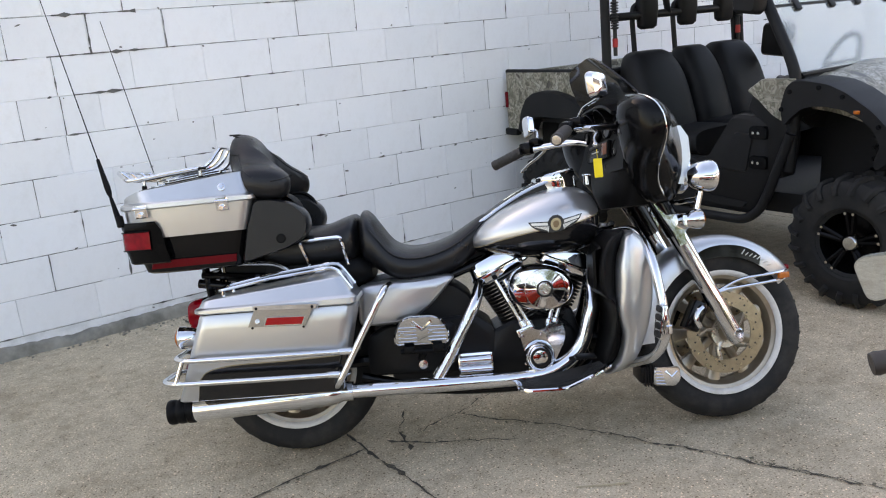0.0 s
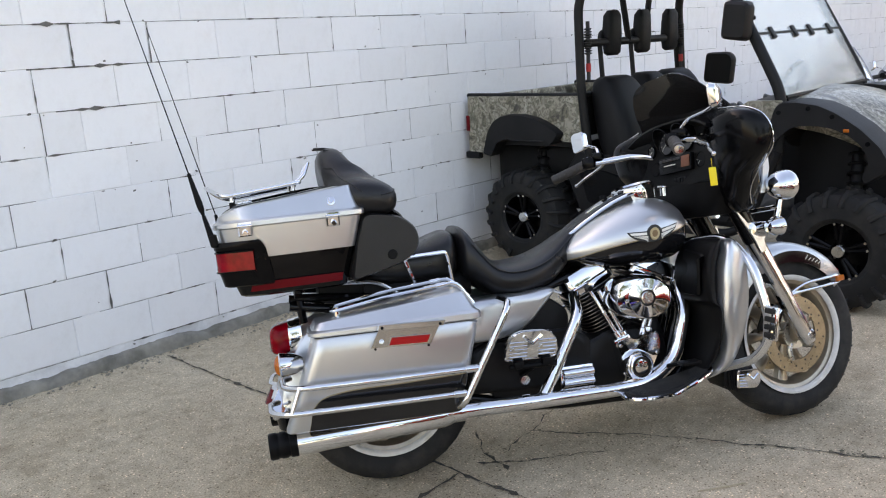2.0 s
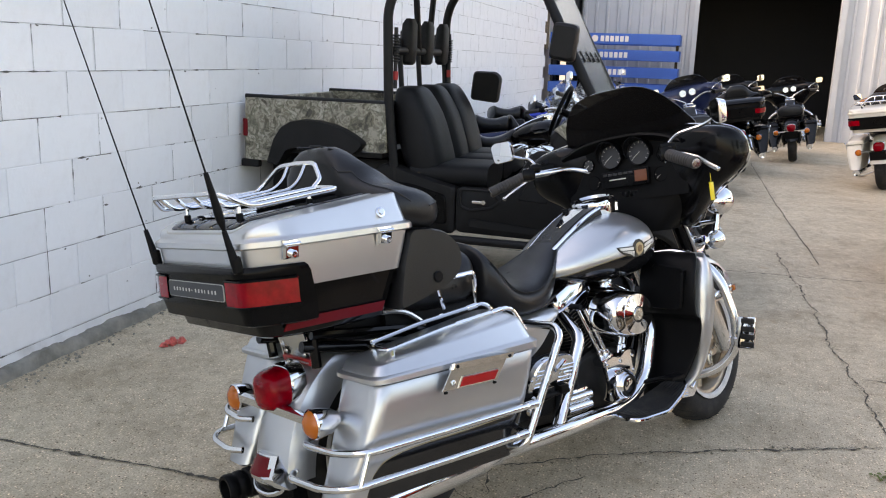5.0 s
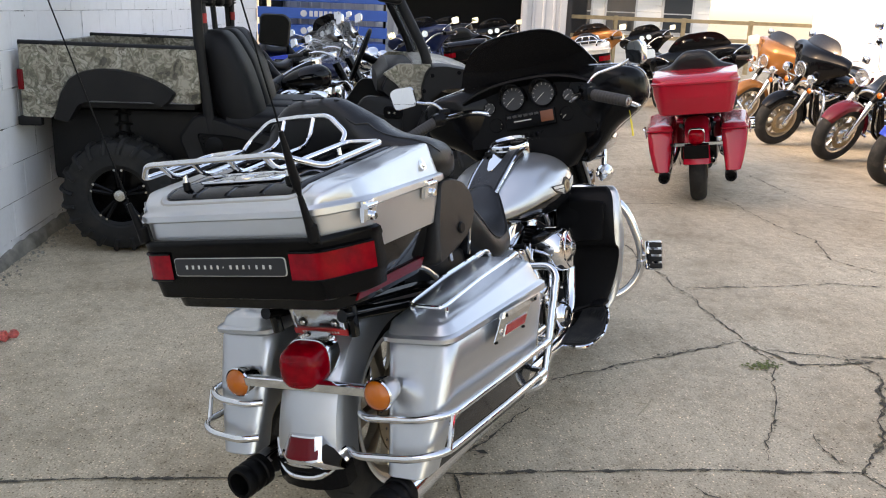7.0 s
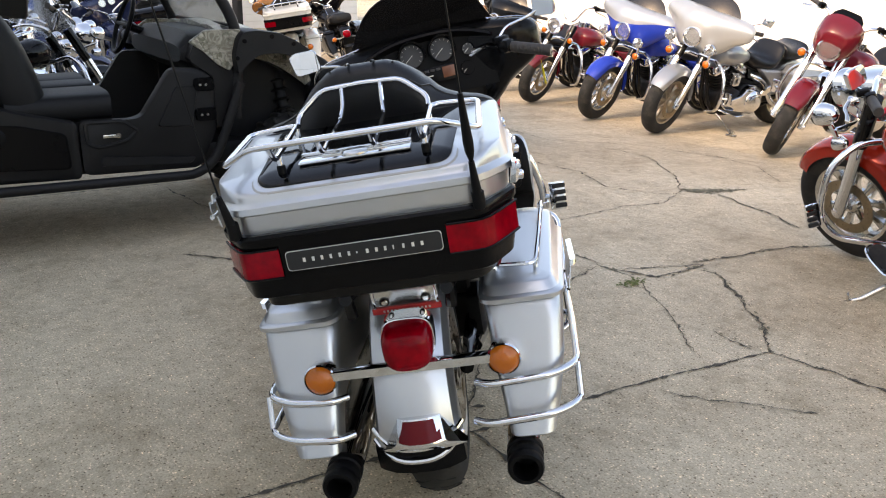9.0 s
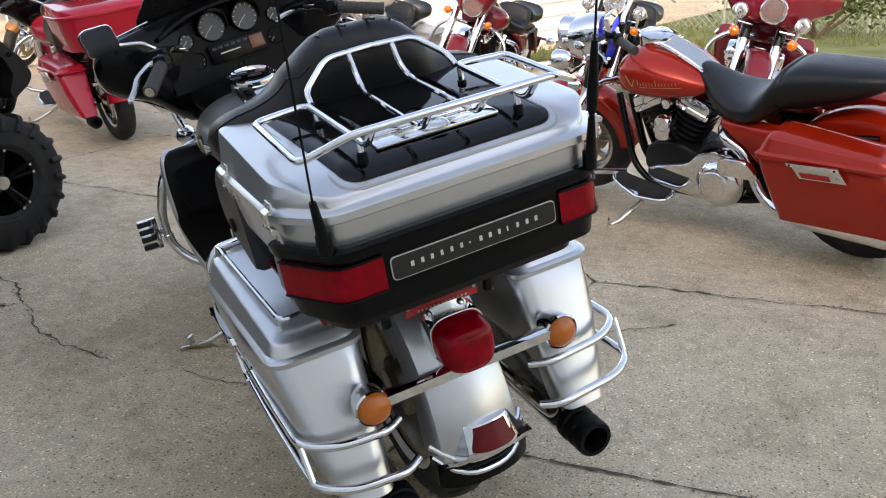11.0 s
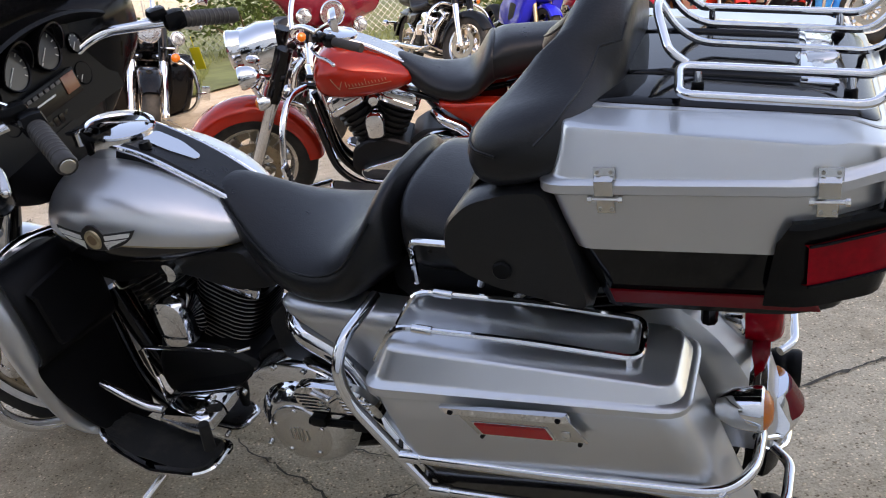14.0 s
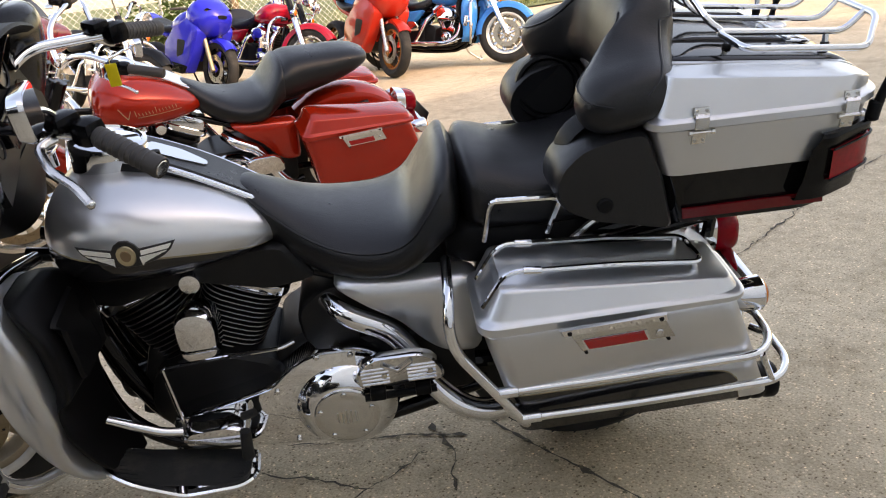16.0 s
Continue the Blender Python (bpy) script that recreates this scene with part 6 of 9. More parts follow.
def seat_parts(root, o):
    rows = [(0.770, 0.795, 0.820, 0.035), (0.735, 0.735, 0.818, 0.062), (0.69, 0.675, 0.795, 0.095), (0.62, 0.625, 0.755, 0.140), (0.54, 0.608, 0.727, 0.182), (0.46, 0.603, 0.722, 0.200), (0.40, 0.615, 0.745, 0.203), (0.355, 0.64, 0.805, 0.196), (0.325, 0.66, 0.852, 0.186), (0.300, 0.675, 0.868, 0.172), (0.283, 0.70, 0.845, 0.118)]
    g = Geo().loft(seat_pad(rows, 34, 32, 2.7))
    seat = part("seat", g, M_VINYL, root, "black vinyl rider seat")
    rows = [(0.282, 0.70, 0.842, 0.118), (0.262, 0.69, 0.856, 0.170), (0.225, 0.68, 0.848, 0.182), (0.16, 0.68, 0.828, 0.186), (0.08, 0.68, 0.826, 0.190), (0.0, 0.69, 0.842, 0.190), (-0.045, 0.70, 0.86, 0.18), (-0.06, 0.72, 0.84, 0.16)] if o["passenger"] else [(0.330, 0.68, 0.838, 0.178), (0.27, 0.68, 0.872, 0.172), (0.20, 0.69, 0.880, 0.158), (0.10, 0.715, 0.878, 0.148), (0.0, 0.745, 0.876, 0.138), (-0.07, 0.775, 0.866, 0.118), (-0.115, 0.80, 0.85, 0.08), (-0.125, 0.815, 0.84, 0.04)]
    g = Geo().loft(seat_pad(rows, 24, 32, 2.9))
    part("passenger_seat", g, M_VINYL, seat)
    if o["fine"]:
        g = Geo().loft(hull_x([(0.32, 0.62, 0.70, 0.13), (0.26, 0.60, 0.72, 0.155), (0.14, 0.61, 0.72, 0.162), (0.02, 0.635, 0.72, 0.16), (-0.05, 0.66, 0.72, 0.15)], 12, 20, 4.0))
        part("seat_pan", g, M_PLASTIC, seat)
    if o["fine"]:
        for s in (-1, 1):
            g = Geo()
            pts = [(x, s * hw * 0.955, (lo + hi) / 2 + (hi - lo) * 0.26) for x, lo, hi, hw in smooth_rows([(0.735, 0.735, 0.818, 0.062), (0.69, 0.675, 0.795, 0.095), (0.62, 0.625, 0.755, 0.140), (0.54, 0.608, 0.727, 0.182), (0.46, 0.603, 0.722, 0.200), (0.40, 0.615, 0.745, 0.203), (0.355, 0.64, 0.805, 0.196), (0.325, 0.66, 0.852, 0.186)], 24)]
            g.tube(pts, 0.0022, 5)
            part("seam", g, M_VINYL, seat)
            g = Geo().tube(fillet([(0.245, s * 0.185, 0.69), (0.232, s * 0.205, 0.775), (0.225, s * 0.21, 0.79), (0.10, s * 0.215, 0.786), (0.088, s * 0.21, 0.778), (0.115, s * 0.20, 0.70)], 0.015, 4), 0.0065, 8)
            part("grab_rail", g, M_CHROME, root, "chrome passenger grab rail")


FUEL = (1.0, 0, 0.931)


def tank_parts(root, o):
    rows = [(0.655, 0.700, 0.728, 0.045), (0.685, 0.690, 0.762, 0.095), (0.74, 0.672, 0.800, 0.140), (0.81, 0.660, 0.842, 0.178), (0.90, 0.652, 0.878, 0.206), (0.98, 0.652, 0.896, 0.218), (1.05, 0.658, 0.896, 0.212), (1.105, 0.672, 0.874, 0.182), (1.135, 0.71, 0.84, 0.128), (1.148, 0.75, 0.80, 0.05)]
    g = Geo().loft(hull_x(rows, 36, 36, 2.35))
    tank = part("fuel_tank", g, o["tankpaint"], root, o["tanklabel"])
    top = smooth_rows([(x, hi) for x, lo, hi, hw in rows], 60)
    def zt(x):
        return float(np.interp(x, [r[0] for r in top], [r[1] for r in top]))
    g = Geo()
    con = []
    up = lambda x: 0.016 + 0.10 * max(0.0, x - 0.80)
    for x, w in smooth_rows([(0.715, 0.056), (0.80, 0.062), (0.90, 0.062), (0.96, 0.066), (1.02, 0.066)], 16):
        z = zt(x)
        u = up(x)
        con.append([(x, -w, z - 0.02), (x, -w, z + u - 0.010), (x, -w * 0.88, z + u), (x, w * 0.88, z + u), (x, w, z + u - 0.010), (x, w, z - 0.02)])
    g.loft(con)
    dash = part("tank_console", g, M_VINYL if o["console"] is None else o["console"], tank, "black leather tank console with chrome edges" if o["console"] is None else "chrome tank console")
    for s in (-1, 1):
        g = Geo().tube([(x, s * w * 1.02, zt(x) + up(x) - 0.010) for x, w in smooth_rows([(0.715, 0.056), (0.80, 0.062), (0.90, 0.062), (0.96, 0.066), (1.02, 0.066)], 16)], 0.0068, 8)
        part("console_trim", g, M_CHROME, dash)
    g = Geo().tube([(0.715, -0.06, zt(0.715) + 0.006), (0.715, 0.06, zt(0.715) + 0.006)], 0.005, 6)
    part("console_trim", g, M_CHROME, dash)
    g = Geo().lathe([(0, 0.013), (0.060, 0.012), (0.066, 0.010), (0.069, 0.015), (0.078, 0.012), (0.081, 0.0), (0.078, -0.018), (0.074, -0.05), (0.072, -0.085)], FUEL, (-0.20, 0, 1), 40)
    part("fuel_door", g, M_CHROME, tank, "round chrome fuel door")
    if o["script"]:
        # pale line and short bars where the tank carries its lettering
        wide = smooth_rows([(x, hw) for x, lo, hi, hw in rows], 60)
        mid = smooth_rows([(x, (lo + hi) / 2, (hi - lo) / 2) for x, lo, hi, hw in rows], 60)
        def flank(x, z):
            hw = float(np.interp(x, [r[0] for r in wide], [r[1] for r in wide]))
            zc = float(np.interp(x, [r[0] for r in mid], [r[1] for r in mid]))
            zh = float(np.interp(x, [r[0] for r in mid], [r[2] for r in mid]))
            return hw * (1 - min(0.98, abs(z - zc) / zh) ** 2.35) ** (1 / 2.35) + 0.0012
        for s in (-1, 1):
            g = Geo()
            g.tube([(x, s * flank(x, 0.748 + 0.02 * (x - 0.9)), 0.748 + 0.02 * (x - 0.9)) for x in np.linspace(0.77, 0.96, 14)], 0.0012, 5)
            line = part("tank_line", g, M_GOLD, tank, "gold line of the tank script")
            for a, b in (((1.035, 0.800), (1.0, 0.748)), ((1.0, 0.748), (0.985, 0.785))):
                g = Geo().tube([(a[0] + (b[0] - a[0]) * t, s * flank(a[0] + (b[0] - a[0]) * t, a[1] + (b[1] - a[1]) * t), a[1] + (b[1] - a[1]) * t) for t in (0, 0.33, 0.66, 1)], 0.0016, 5)
                part("script_bar", g, M_GOLD, line)
            for k in range(13):
                x, h = 0.965 - 0.0145 * k, (0.026 if k in (0, 6) else 0.013)
                part("script_bar", Geo().tube([(x + 0.004, s * flank(x + 0.004, 0.757 + h), 0.757 + h), (x, s * flank(x, 0.757), 0.757)], 0.0013, 5), M_GOLD, line)
    if o["fine"]:
        g = Geo()
        tear = [(x, y, zt(x) + up(x) + 0.0015) for x, y in roundpoly([(0.922, -0.026), (0.922, 0.026), (0.86, 0.025), (0.808, 0.010), (0.808, -0.010), (0.86, -0.025)], 0.010, 4)]
        g.slab(tear, (0, 0, 0.002))
        part("console_plate", g, M_CHROME, dash)
        g = Geo().lathe([(0, 0.014), (0.012, 0.014), (0.014, 0.0)], (0.90, 0.044, zt(0.90) + up(0.90)), (0, 0, 1), 14)
        part("console_knob", g, M_PLASTIC, dash)
        g = Geo().tube([(1.125, 0, 0.895), (1.125, 0.0, 0.925)], 0.014, 12)
        g.box((1.125, 0.0, 0.930), (0.030, 0.045, 0.008), 0.003)
        part("ignition_switch", g, M_CHROME, root, "chrome ignition switch")
        # winged badge
        for s in (-1, 1):
            def onto(x, z):
                hw = float(np.interp(x, [r[0] for r in smooth_rows(rows, 60)], [r[3] for r in smooth_rows(rows, 60)]))
                lo = float(np.interp(x, [r[0] for r in rows], [r[1] for r in rows]))
                hi = float(np.interp(x, [r[0] for r in rows], [r[2] for r in rows]))
                q = min(0.98, abs(z - (lo + hi) / 2) / ((hi - lo) / 2))
                return hw * (1 - q ** 2.35) ** (1 / 2.35)
            sk = lambda x, z, up: (x, s * (onto(x, z) + up), z)
            wing = [(0.026, 0.014), (0.094, 0.022), (0.084, 0.006), (0.070, -0.006), (0.052, -0.015), (0.030, -0.021), (0.014, -0.026)]
            outline = [(-a, b) for a, b in wing[::-1]] + [(-0.026, 0.014), (-0.020, 0.024), (-0.008, 0.032), (0.008, 0.032), (0.020, 0.024)] + wing
            outline = outline[:7] + outline[8:]
            cx, cz = (0.955 if s > 0 else 0.972), 0.772
            pt = lambda a, b, up: sk(cx + a, cz + b + a * 0.10, up)
            g = Geo().loft([[pt(a, b, -0.004) for a, b in outline], [pt(a, b, 0.002) for a, b in outline], [pt(a * 0.98, b * 0.96, 0.0032) for a, b in outline]])
            badge = part("tank_badge", g, M_BADGE_BLACK, tank, "winged badge in silver, black and gold")
            for q in (-1, 1):
                bar = [(0.028, 0.0105), (0.086, 0.0175), (0.080, 0.0085), (0.028, 0.001)]
                g = Geo().loft([[pt(q * a, b, 0.002) for a, b in bar], [pt(q * a, b, 0.0048) for a, b in bar]])
                part("badge_bar", g, M_BADGE_PALE, badge)
                for k in range(5):
                    x0, x1 = 0.024 + 0.0005 * k, 0.076 - 0.011 * k
                    z0, z1 = -0.0035 - 0.0042 * k, 0.0045 - 0.0048 * k
                    f = [(x0, z0), (x1, z1), (x1 - 0.006, z1 - 0.0032), (x0, z0 - 0.0030)]
                    g = Geo().loft([[pt(q * a, b, 0.002) for a, b in f], [pt(q * a, b, 0.0046) for a, b in f]])
                    part("badge_feather", g, M_BADGE_PALE, badge)
            disc = [(0.0185 * math.cos(2 * math.pi * k / 20), 0.003 + 0.020 * math.sin(2 * math.pi * k / 20) * (1.25 if k > 10 else 1.0)) for k in range(20)]
            g = Geo().loft([[pt(a, b, 0.003) for a, b in disc], [pt(a * 0.93, 0.003 + (b - 0.003) * 0.93, 0.0065) for a, b in disc]])
            part("badge_shield", g, M_GOLD, badge)
            g = Geo().loft([[pt(a * 0.55, 0.003 + (b - 0.003) * 0.55, 0.006) for a, b in disc], [pt(a * 0.5, 0.003 + (b - 0.003) * 0.5, 0.0078) for a, b in disc]])
            part("badge_centre", g, M_BADGE_BROWN, badge)
    return tank


def side_cover(root, s, o):
    g = Geo()
    pts = [(0.262, 0.462), (0.39, 0.464), (0.455, 0.478), (0.515, 0.514), (0.560, 0.560), (0.612, 0.616), (0.59, 0.624), (0.40, 0.620), (0.262, 0.608)] if s < 0 else [(0.262, 0.405), (0.345, 0.412), (0.39, 0.452), (0.448, 0.522), (0.515, 0.566), (0.575, 0.618), (0.555, 0.630), (0.40, 0.620), (0.262, 0.608)]
    g.loft([roundpoly_y(pts, s * y, 0.03, k) for y, k in ((0.12, 1.0), (0.160, 1.0), (0.176, 0.96), (0.188, 0.84), (0.193, 0.6))])
    part("side_cover", g, o["paint"], root)
    g = Geo()
    pts = [(0.28, 0.28), (0.60, 0.27), (0.60, 0.45), (0.36, 0.46), (0.28, 0.42)]
    g.loft([roundpoly_y(pts, s * y, 0.03, k) for y, k in ((0.10, 1.0), (0.135, 1.0), (0.145, 0.9))])
    part("battery_cover", g, M_ENGINE, root)


DEFAULTS = dict(fine=False, console=None, cowl=False, signals=True, tips=M_CHROME, whitewall=False, rim=M_CHROME_DULL, spokes_front=9, spokes_rear=9, paint=M_SILVER, bagpaint=None, tankpaint=None, fendpaint=None, fairpaint=None, tanklabel="", fairlabel="", trim=True, rails=False, bezel=True, pad=True, rack=False, antenna=False, screen=0.122, rake=0.09, script=False, screenmat=M_TEA_WIND, forkmat=M_CHROME, forktop=M_BLACK, lamps=True, passlamps=True, nacelle=False, passenger=True, bars=(0.945, 0.395, 1.035), mdx=0.0, mout=0.05, fend0=34.0, fairing=True, tourbox=True, bags=True, shields=True, guard=True, shield=0.0)


def motorcycle(name, m, label, steer=9.5, group="", **given):
    o = dict(DEFAULTS, **given)
    for k in ("bagpaint", "tankpaint", "fendpaint", "fairpaint"):
        o[k] = o[k] or o["paint"]
    root = thing(name, m, label, "motorcycle", group)
    fn = steer_map(steer)
    rear_end(root, o)
    front_end(root, fn, o)
    v_twin(root, o)
    exhaust(root, o)
    tank_parts(root, o)
    seat_parts(root, o)
    kickstand(root)
    for s in (-1, 1):
        side_cover(root, s, o)
        if o["bags"]:
            bag = saddlebag(root, s, o)
            if o["fine"]:
                for ob in [bag] + list(bag.children_recursive):
                    ob.data.transform(Matrix.Translation((0, -0.010, 0)))
        if o["fine"]:
            bag_guards(root, s)
        foot_parts(root, s, o)
        if o["shields"]:
            lowers(root, s, o)
        if o["guard"]:
            engine_guard(root, s)
    if o["fairing"]:
        batwing(root, fn, o)
    if o["tourbox"]:
        before = set(root.children_recursive)
        tour_box(root, o)
        if o["fine"]:
            # the box sits a little askew on its carrier
            askew = Matrix.Translation((-0.28, 0.008, -0.006)) @ Matrix.Rotation(radians(1.5), 4, "Z") @ Matrix.Translation((0.18, 0, 0.95)) @ Matrix.Rotation(radians(-0.9), 4, "Y") @ Matrix.Translation((0.10, 0, -0.95))
            for ob in set(root.children_recursive) - before:
                kind = ob.name.split(".")[0]
                if kind in ("light_bezel", "lamp_lens", "lens_rim", "name_plate", "plate_face", "plate_bar"):
                    # the lamp surround draws in a little towards the front
                    for v in ob.data.vertices:
                        v.co.y = v.co.y * (1.0 - 0.10 * min(0.15, max(0.0, v.co.x + 0.47))) + (0.006 if v.co.y > 0.2 else 0.003 if v.co.y > -0.2 else -0.002)
                elif kind in ("box_base", "side_reflector"):
                    ob.data.transform(Matrix.Translation((0, 0.005, 0)) @ Matrix.Diagonal((1.0, 0.975, 1.0, 1.0)))
                ob.data.transform(askew)
    if o["shield"]:
        g = Geo()
        rings = []
        for i in range(13):
            q = -1 + 2 * i / 12
            y = 0.27 * q
            h = o["shield"] * (1 - 0.55 * abs(q) ** 3)
            x = 1.36 - 0.12 * q * q
            rings.append([(x, y, 0.93 + 0.03 * q * q), (x - 0.10, y, 0.93 + h * 0.6), (x - 0.19, y, 0.93 + h), (x - 0.187, y, 0.932 + h), (x - 0.097, y, 0.93 + h * 0.6), (x + 0.004, y, 0.93 + 0.03 * q * q)])
        g.loft(rings)
        part("windshield", g.moved(fn), M_GLASS, root, "clear windshield")
    return root


TANK_LINE = [(0.65, 0.694), (0.70, 0.703), (0.80, 0.731), (0.90, 0.750), (1.0, 0.762), (1.10, 0.785), (1.15, 0.80)]
BAG_LINE = [(-0.36, 0.25), (-0.30, 0.26), (-0.26, 0.36), (-0.20, 0.395), (0.05, 0.405), (0.30, 0.412), (0.40, 0.412)]
M_SILVER_TANK = two_tone("silver_over_black_tank", SILVER, (0.008, 0.008, 0.009), TANK_LINE)
M_SILVER_BAG = two_tone("silver_over_black_bag", SILVER, (0.008, 0.008, 0.009), BAG_LINE)
BIKE_POSE = pose(0.581, 3.149, 0.004, -10.11, 0, -34.05)
M_FAIRING = mat("satin_black_fairing", (0.0035, 0.0035, 0.004), 0.17, spec=0.18, vary=0.1, scale=4, rvary=0.03)
hero = motorcycle("touring_motorcycle", BIKE_POSE, "silver and black touring motorcycle leaning on its side stand", steer=9.5, fine=True, screen=0.16, rake=0.165, whitewall=True, rim=M_WHEEL, paint=M_SILVER, tankpaint=M_SILVER_TANK, bagpaint=M_SILVER_BAG, fairpaint=M_FAIRING, fairlabel="satin black fairing", tanklabel="silver fuel tank with black lower panel", rails=True, rack=True, antenna=True)
g = Geo().box((0, 0, 0), (0.028, 0.003, 0.06), 0.001)
g.tube([(0, 0, 0.028), (0, 0, 0.06)], 0.001, 4)
_tag = part("price_tag", g.moved(lambda p: steer_map(9.5)(p + Vector((1.027, -0.40, 0.922)))), M_YELLOW, hero, "small yellow paper tag hanging from the lever")

# ---- ground ----


def concrete_material():
    m = mat("concrete", (0.35, 0.315, 0.265), 0.88)
    nt = m.node_tree
    lk = nt.links.new
    b = nt.nodes["Principled BSDF"]
    tc = nt.nodes.new("ShaderNodeTexCoord")

    def tex(sc, detail, rough):
        n = nt.nodes.new("ShaderNodeTexNoise")
        n.inputs["Scale"].default_value, n.inputs["Detail"].default_value, n.inputs["Roughness"].default_value = sc, detail, rough
        lk(tc.outputs["Object"], n.inputs["Vector"])
        return n.outputs["Fac"]

    def ramp(src, *stops):
        r = nt.nodes.new("ShaderNodeValToRGB")
        while len(r.color_ramp.elements) < len(stops):
            r.color_ramp.elements.new(0.5)
        for e, (p, c) in zip(r.color_ramp.elements, stops):
            e.position, e.color = p, (*c, 1)
        lk(src, r.inputs[0])
        return r.outputs[0]

    def mix(kind, fac, a, c):
        x = nt.nodes.new("ShaderNodeMix")
        x.data_type, x.blend_type = "RGBA", kind
        x.inputs[0].default_value = fac
        lk(a, x.inputs[6])
        lk(c, x.inputs[7])
        return x.outputs[2]

    base = ramp(tex(0.55, 6, 0.6), (0.30, (0.405, 0.332, 0.236)), (0.5, (0.498, 0.416, 0.303)), (0.72, (0.568, 0.485, 0.362)))
    patch = ramp(tex(3.4, 10, 0.78), (0.32, (0.76, 0.73, 0.69)), (0.48, (0.98, 0.97, 0.96)), (0.66, (1.09, 1.08, 1.07)))
    c1 = mix("MULTIPLY", 1.0, base, patch)
    stain = ramp(tex(1.25, 8, 0.7), (0.36, (0.60, 0.54, 0.46)), (0.45, (0.92, 0.90, 0.86)), (0.52, (1.03, 1.03, 1.02)), (0.66, (1.12, 1.11, 1.08)))
    c1 = mix("MULTIPLY", 0.5, c1, stain)
    mottle = ramp(tex(16, 5, 0.7), (0.34, (0.80, 0.78, 0.75)), (0.50, (1.0, 1.0, 1.0)), (0.66, (1.14, 1.13, 1.12)))
    c1 = mix("MULTIPLY", 0.8, c1, mottle)
    vo = None
    c2 = c1
    for sc, lo, hi in ((62, 0.20, 0.27), (110, 0.26, 0.36)):
        vo = nt.nodes.new("ShaderNodeTexVoronoi")
        vo.inputs["Scale"].default_value = sc
        lk(tc.outputs["Object"], vo.inputs["Vector"])
        mask = nt.nodes.new("ShaderNodeMapRange")
        mask.inputs[1].default_value, mask.inputs[2].default_value = lo, hi
        mask.inputs[3].default_value, mask.inputs[4].default_value = 1.0, 0.0
        lk(vo.outputs["Distance"], mask.inputs[0])
        fleck = ramp(vo.outputs["Color"], (0.0, (0.24, 0.21, 0.18)), (0.26, (0.52, 0.47, 0.42)), (0.33, (0.97, 0.96, 0.95)), (0.56, (1.0, 1.0, 1.0)), (0.64, (1.36, 1.34, 1.31)), (1.0, (1.95, 1.93, 1.90)))
        x = nt.nodes.new("ShaderNodeMix")
        x.data_type, x.blend_type = "RGBA", "MULTIPLY"
        lk(mask.outputs[0], x.inputs[0])
        lk(c2, x.inputs[6])
        lk(fleck, x.inputs[7])
        c2 = x.outputs[2]
    speck = ramp(tex(130, 4, 0.75), (0.34, (0.55, 0.52, 0.48)), (0.48, (1, 1, 1)), (0.66, (1.2, 1.2, 1.19)))
    c3 = mix("MULTIPLY", 0.9, c2, speck)
    rust = nt.nodes.new("ShaderNodeMapRange")
    rust.inputs[1].default_value, rust.inputs[2].default_value, rust.inputs[4].default_value = 0.70, 0.80, 0.5
    lk(tex(3.4, 3, 0.5), rust.inputs[0])
    x = nt.nodes.new("ShaderNodeMix")
    x.data_type = "RGBA"
    lk(rust.outputs[0], x.inputs[0])
    lk(c3, x.inputs[6])
    x.inputs[7].default_value = (0.30, 0.17, 0.07, 1)
    lk(x.outputs[2], b.inputs["Base Color"])
    bp = nt.nodes.new("ShaderNodeBump")
    bp.inputs["Strength"].default_value, bp.inputs["Distance"].default_value = 0.55, 0.004
    ad = nt.nodes.new("ShaderNodeMath")
    lk(vo.outputs["Distance"], ad.inputs[0])
    lk(tex(160, 4, 0.6), ad.inputs[1])
    lk(ad.outputs[0], bp.inputs["Height"])
    lk(bp.outputs[0], b.inputs["Normal"])
    return m


M_CONCRETE = concrete_material()
M_CRACK = mat("crack_dirt", (0.075, 0.064, 0.05), 0.95, vary=0.3, scale=30, bump=0.5, bscale=200)
M_MOSS = mat("crack_moss", (0.15, 0.13, 0.085), 0.95, vary=0.4, scale=40, bump=0.6, bscale=200)
M_FOOTING = mat("footing_concrete", (0.24, 0.225, 0.19), 0.9, vary=0.35, scale=9, bump=0.9, bscale=40, dirt=(0.085, 0.08, 0.06), dscale=6, damount=0.75)
M_BLOCK = mat("white_painted_block", (0.84, 0.855, 0.87), 0.62, vary=0.025, scale=6, bump=0.7, bscale=45, per_object=0.035, dirt=(0.50, 0.48, 0.45), dscale=11, damount=0.16)
M_MORTAR = mat("painted_mortar", (0.82, 0.835, 0.845), 0.8, vary=0.06, scale=9, bump=0.6, bscale=90, dirt=(0.09, 0.085, 0.08), dscale=2.2, damount=0.7)
M_GRASS = mat("grass", (0.10, 0.125, 0.045), 0.9, vary=0.4, scale=1.5)
M_LEAF = mat("foliage", (0.055, 0.095, 0.025), 0.6, vary=0.4, scale=3, per_object=0.2)

g = Geo().add([(-900, -900, 0), (900, -900, 0), (900, 900, 0), (-900, 900, 0)], [(0, 1, 2, 3)])
ground = tagged(part("ground", g, M_CONCRETE, smooth=0), "weathered tan concrete lot with pebbles showing", "ground", kind="structure")

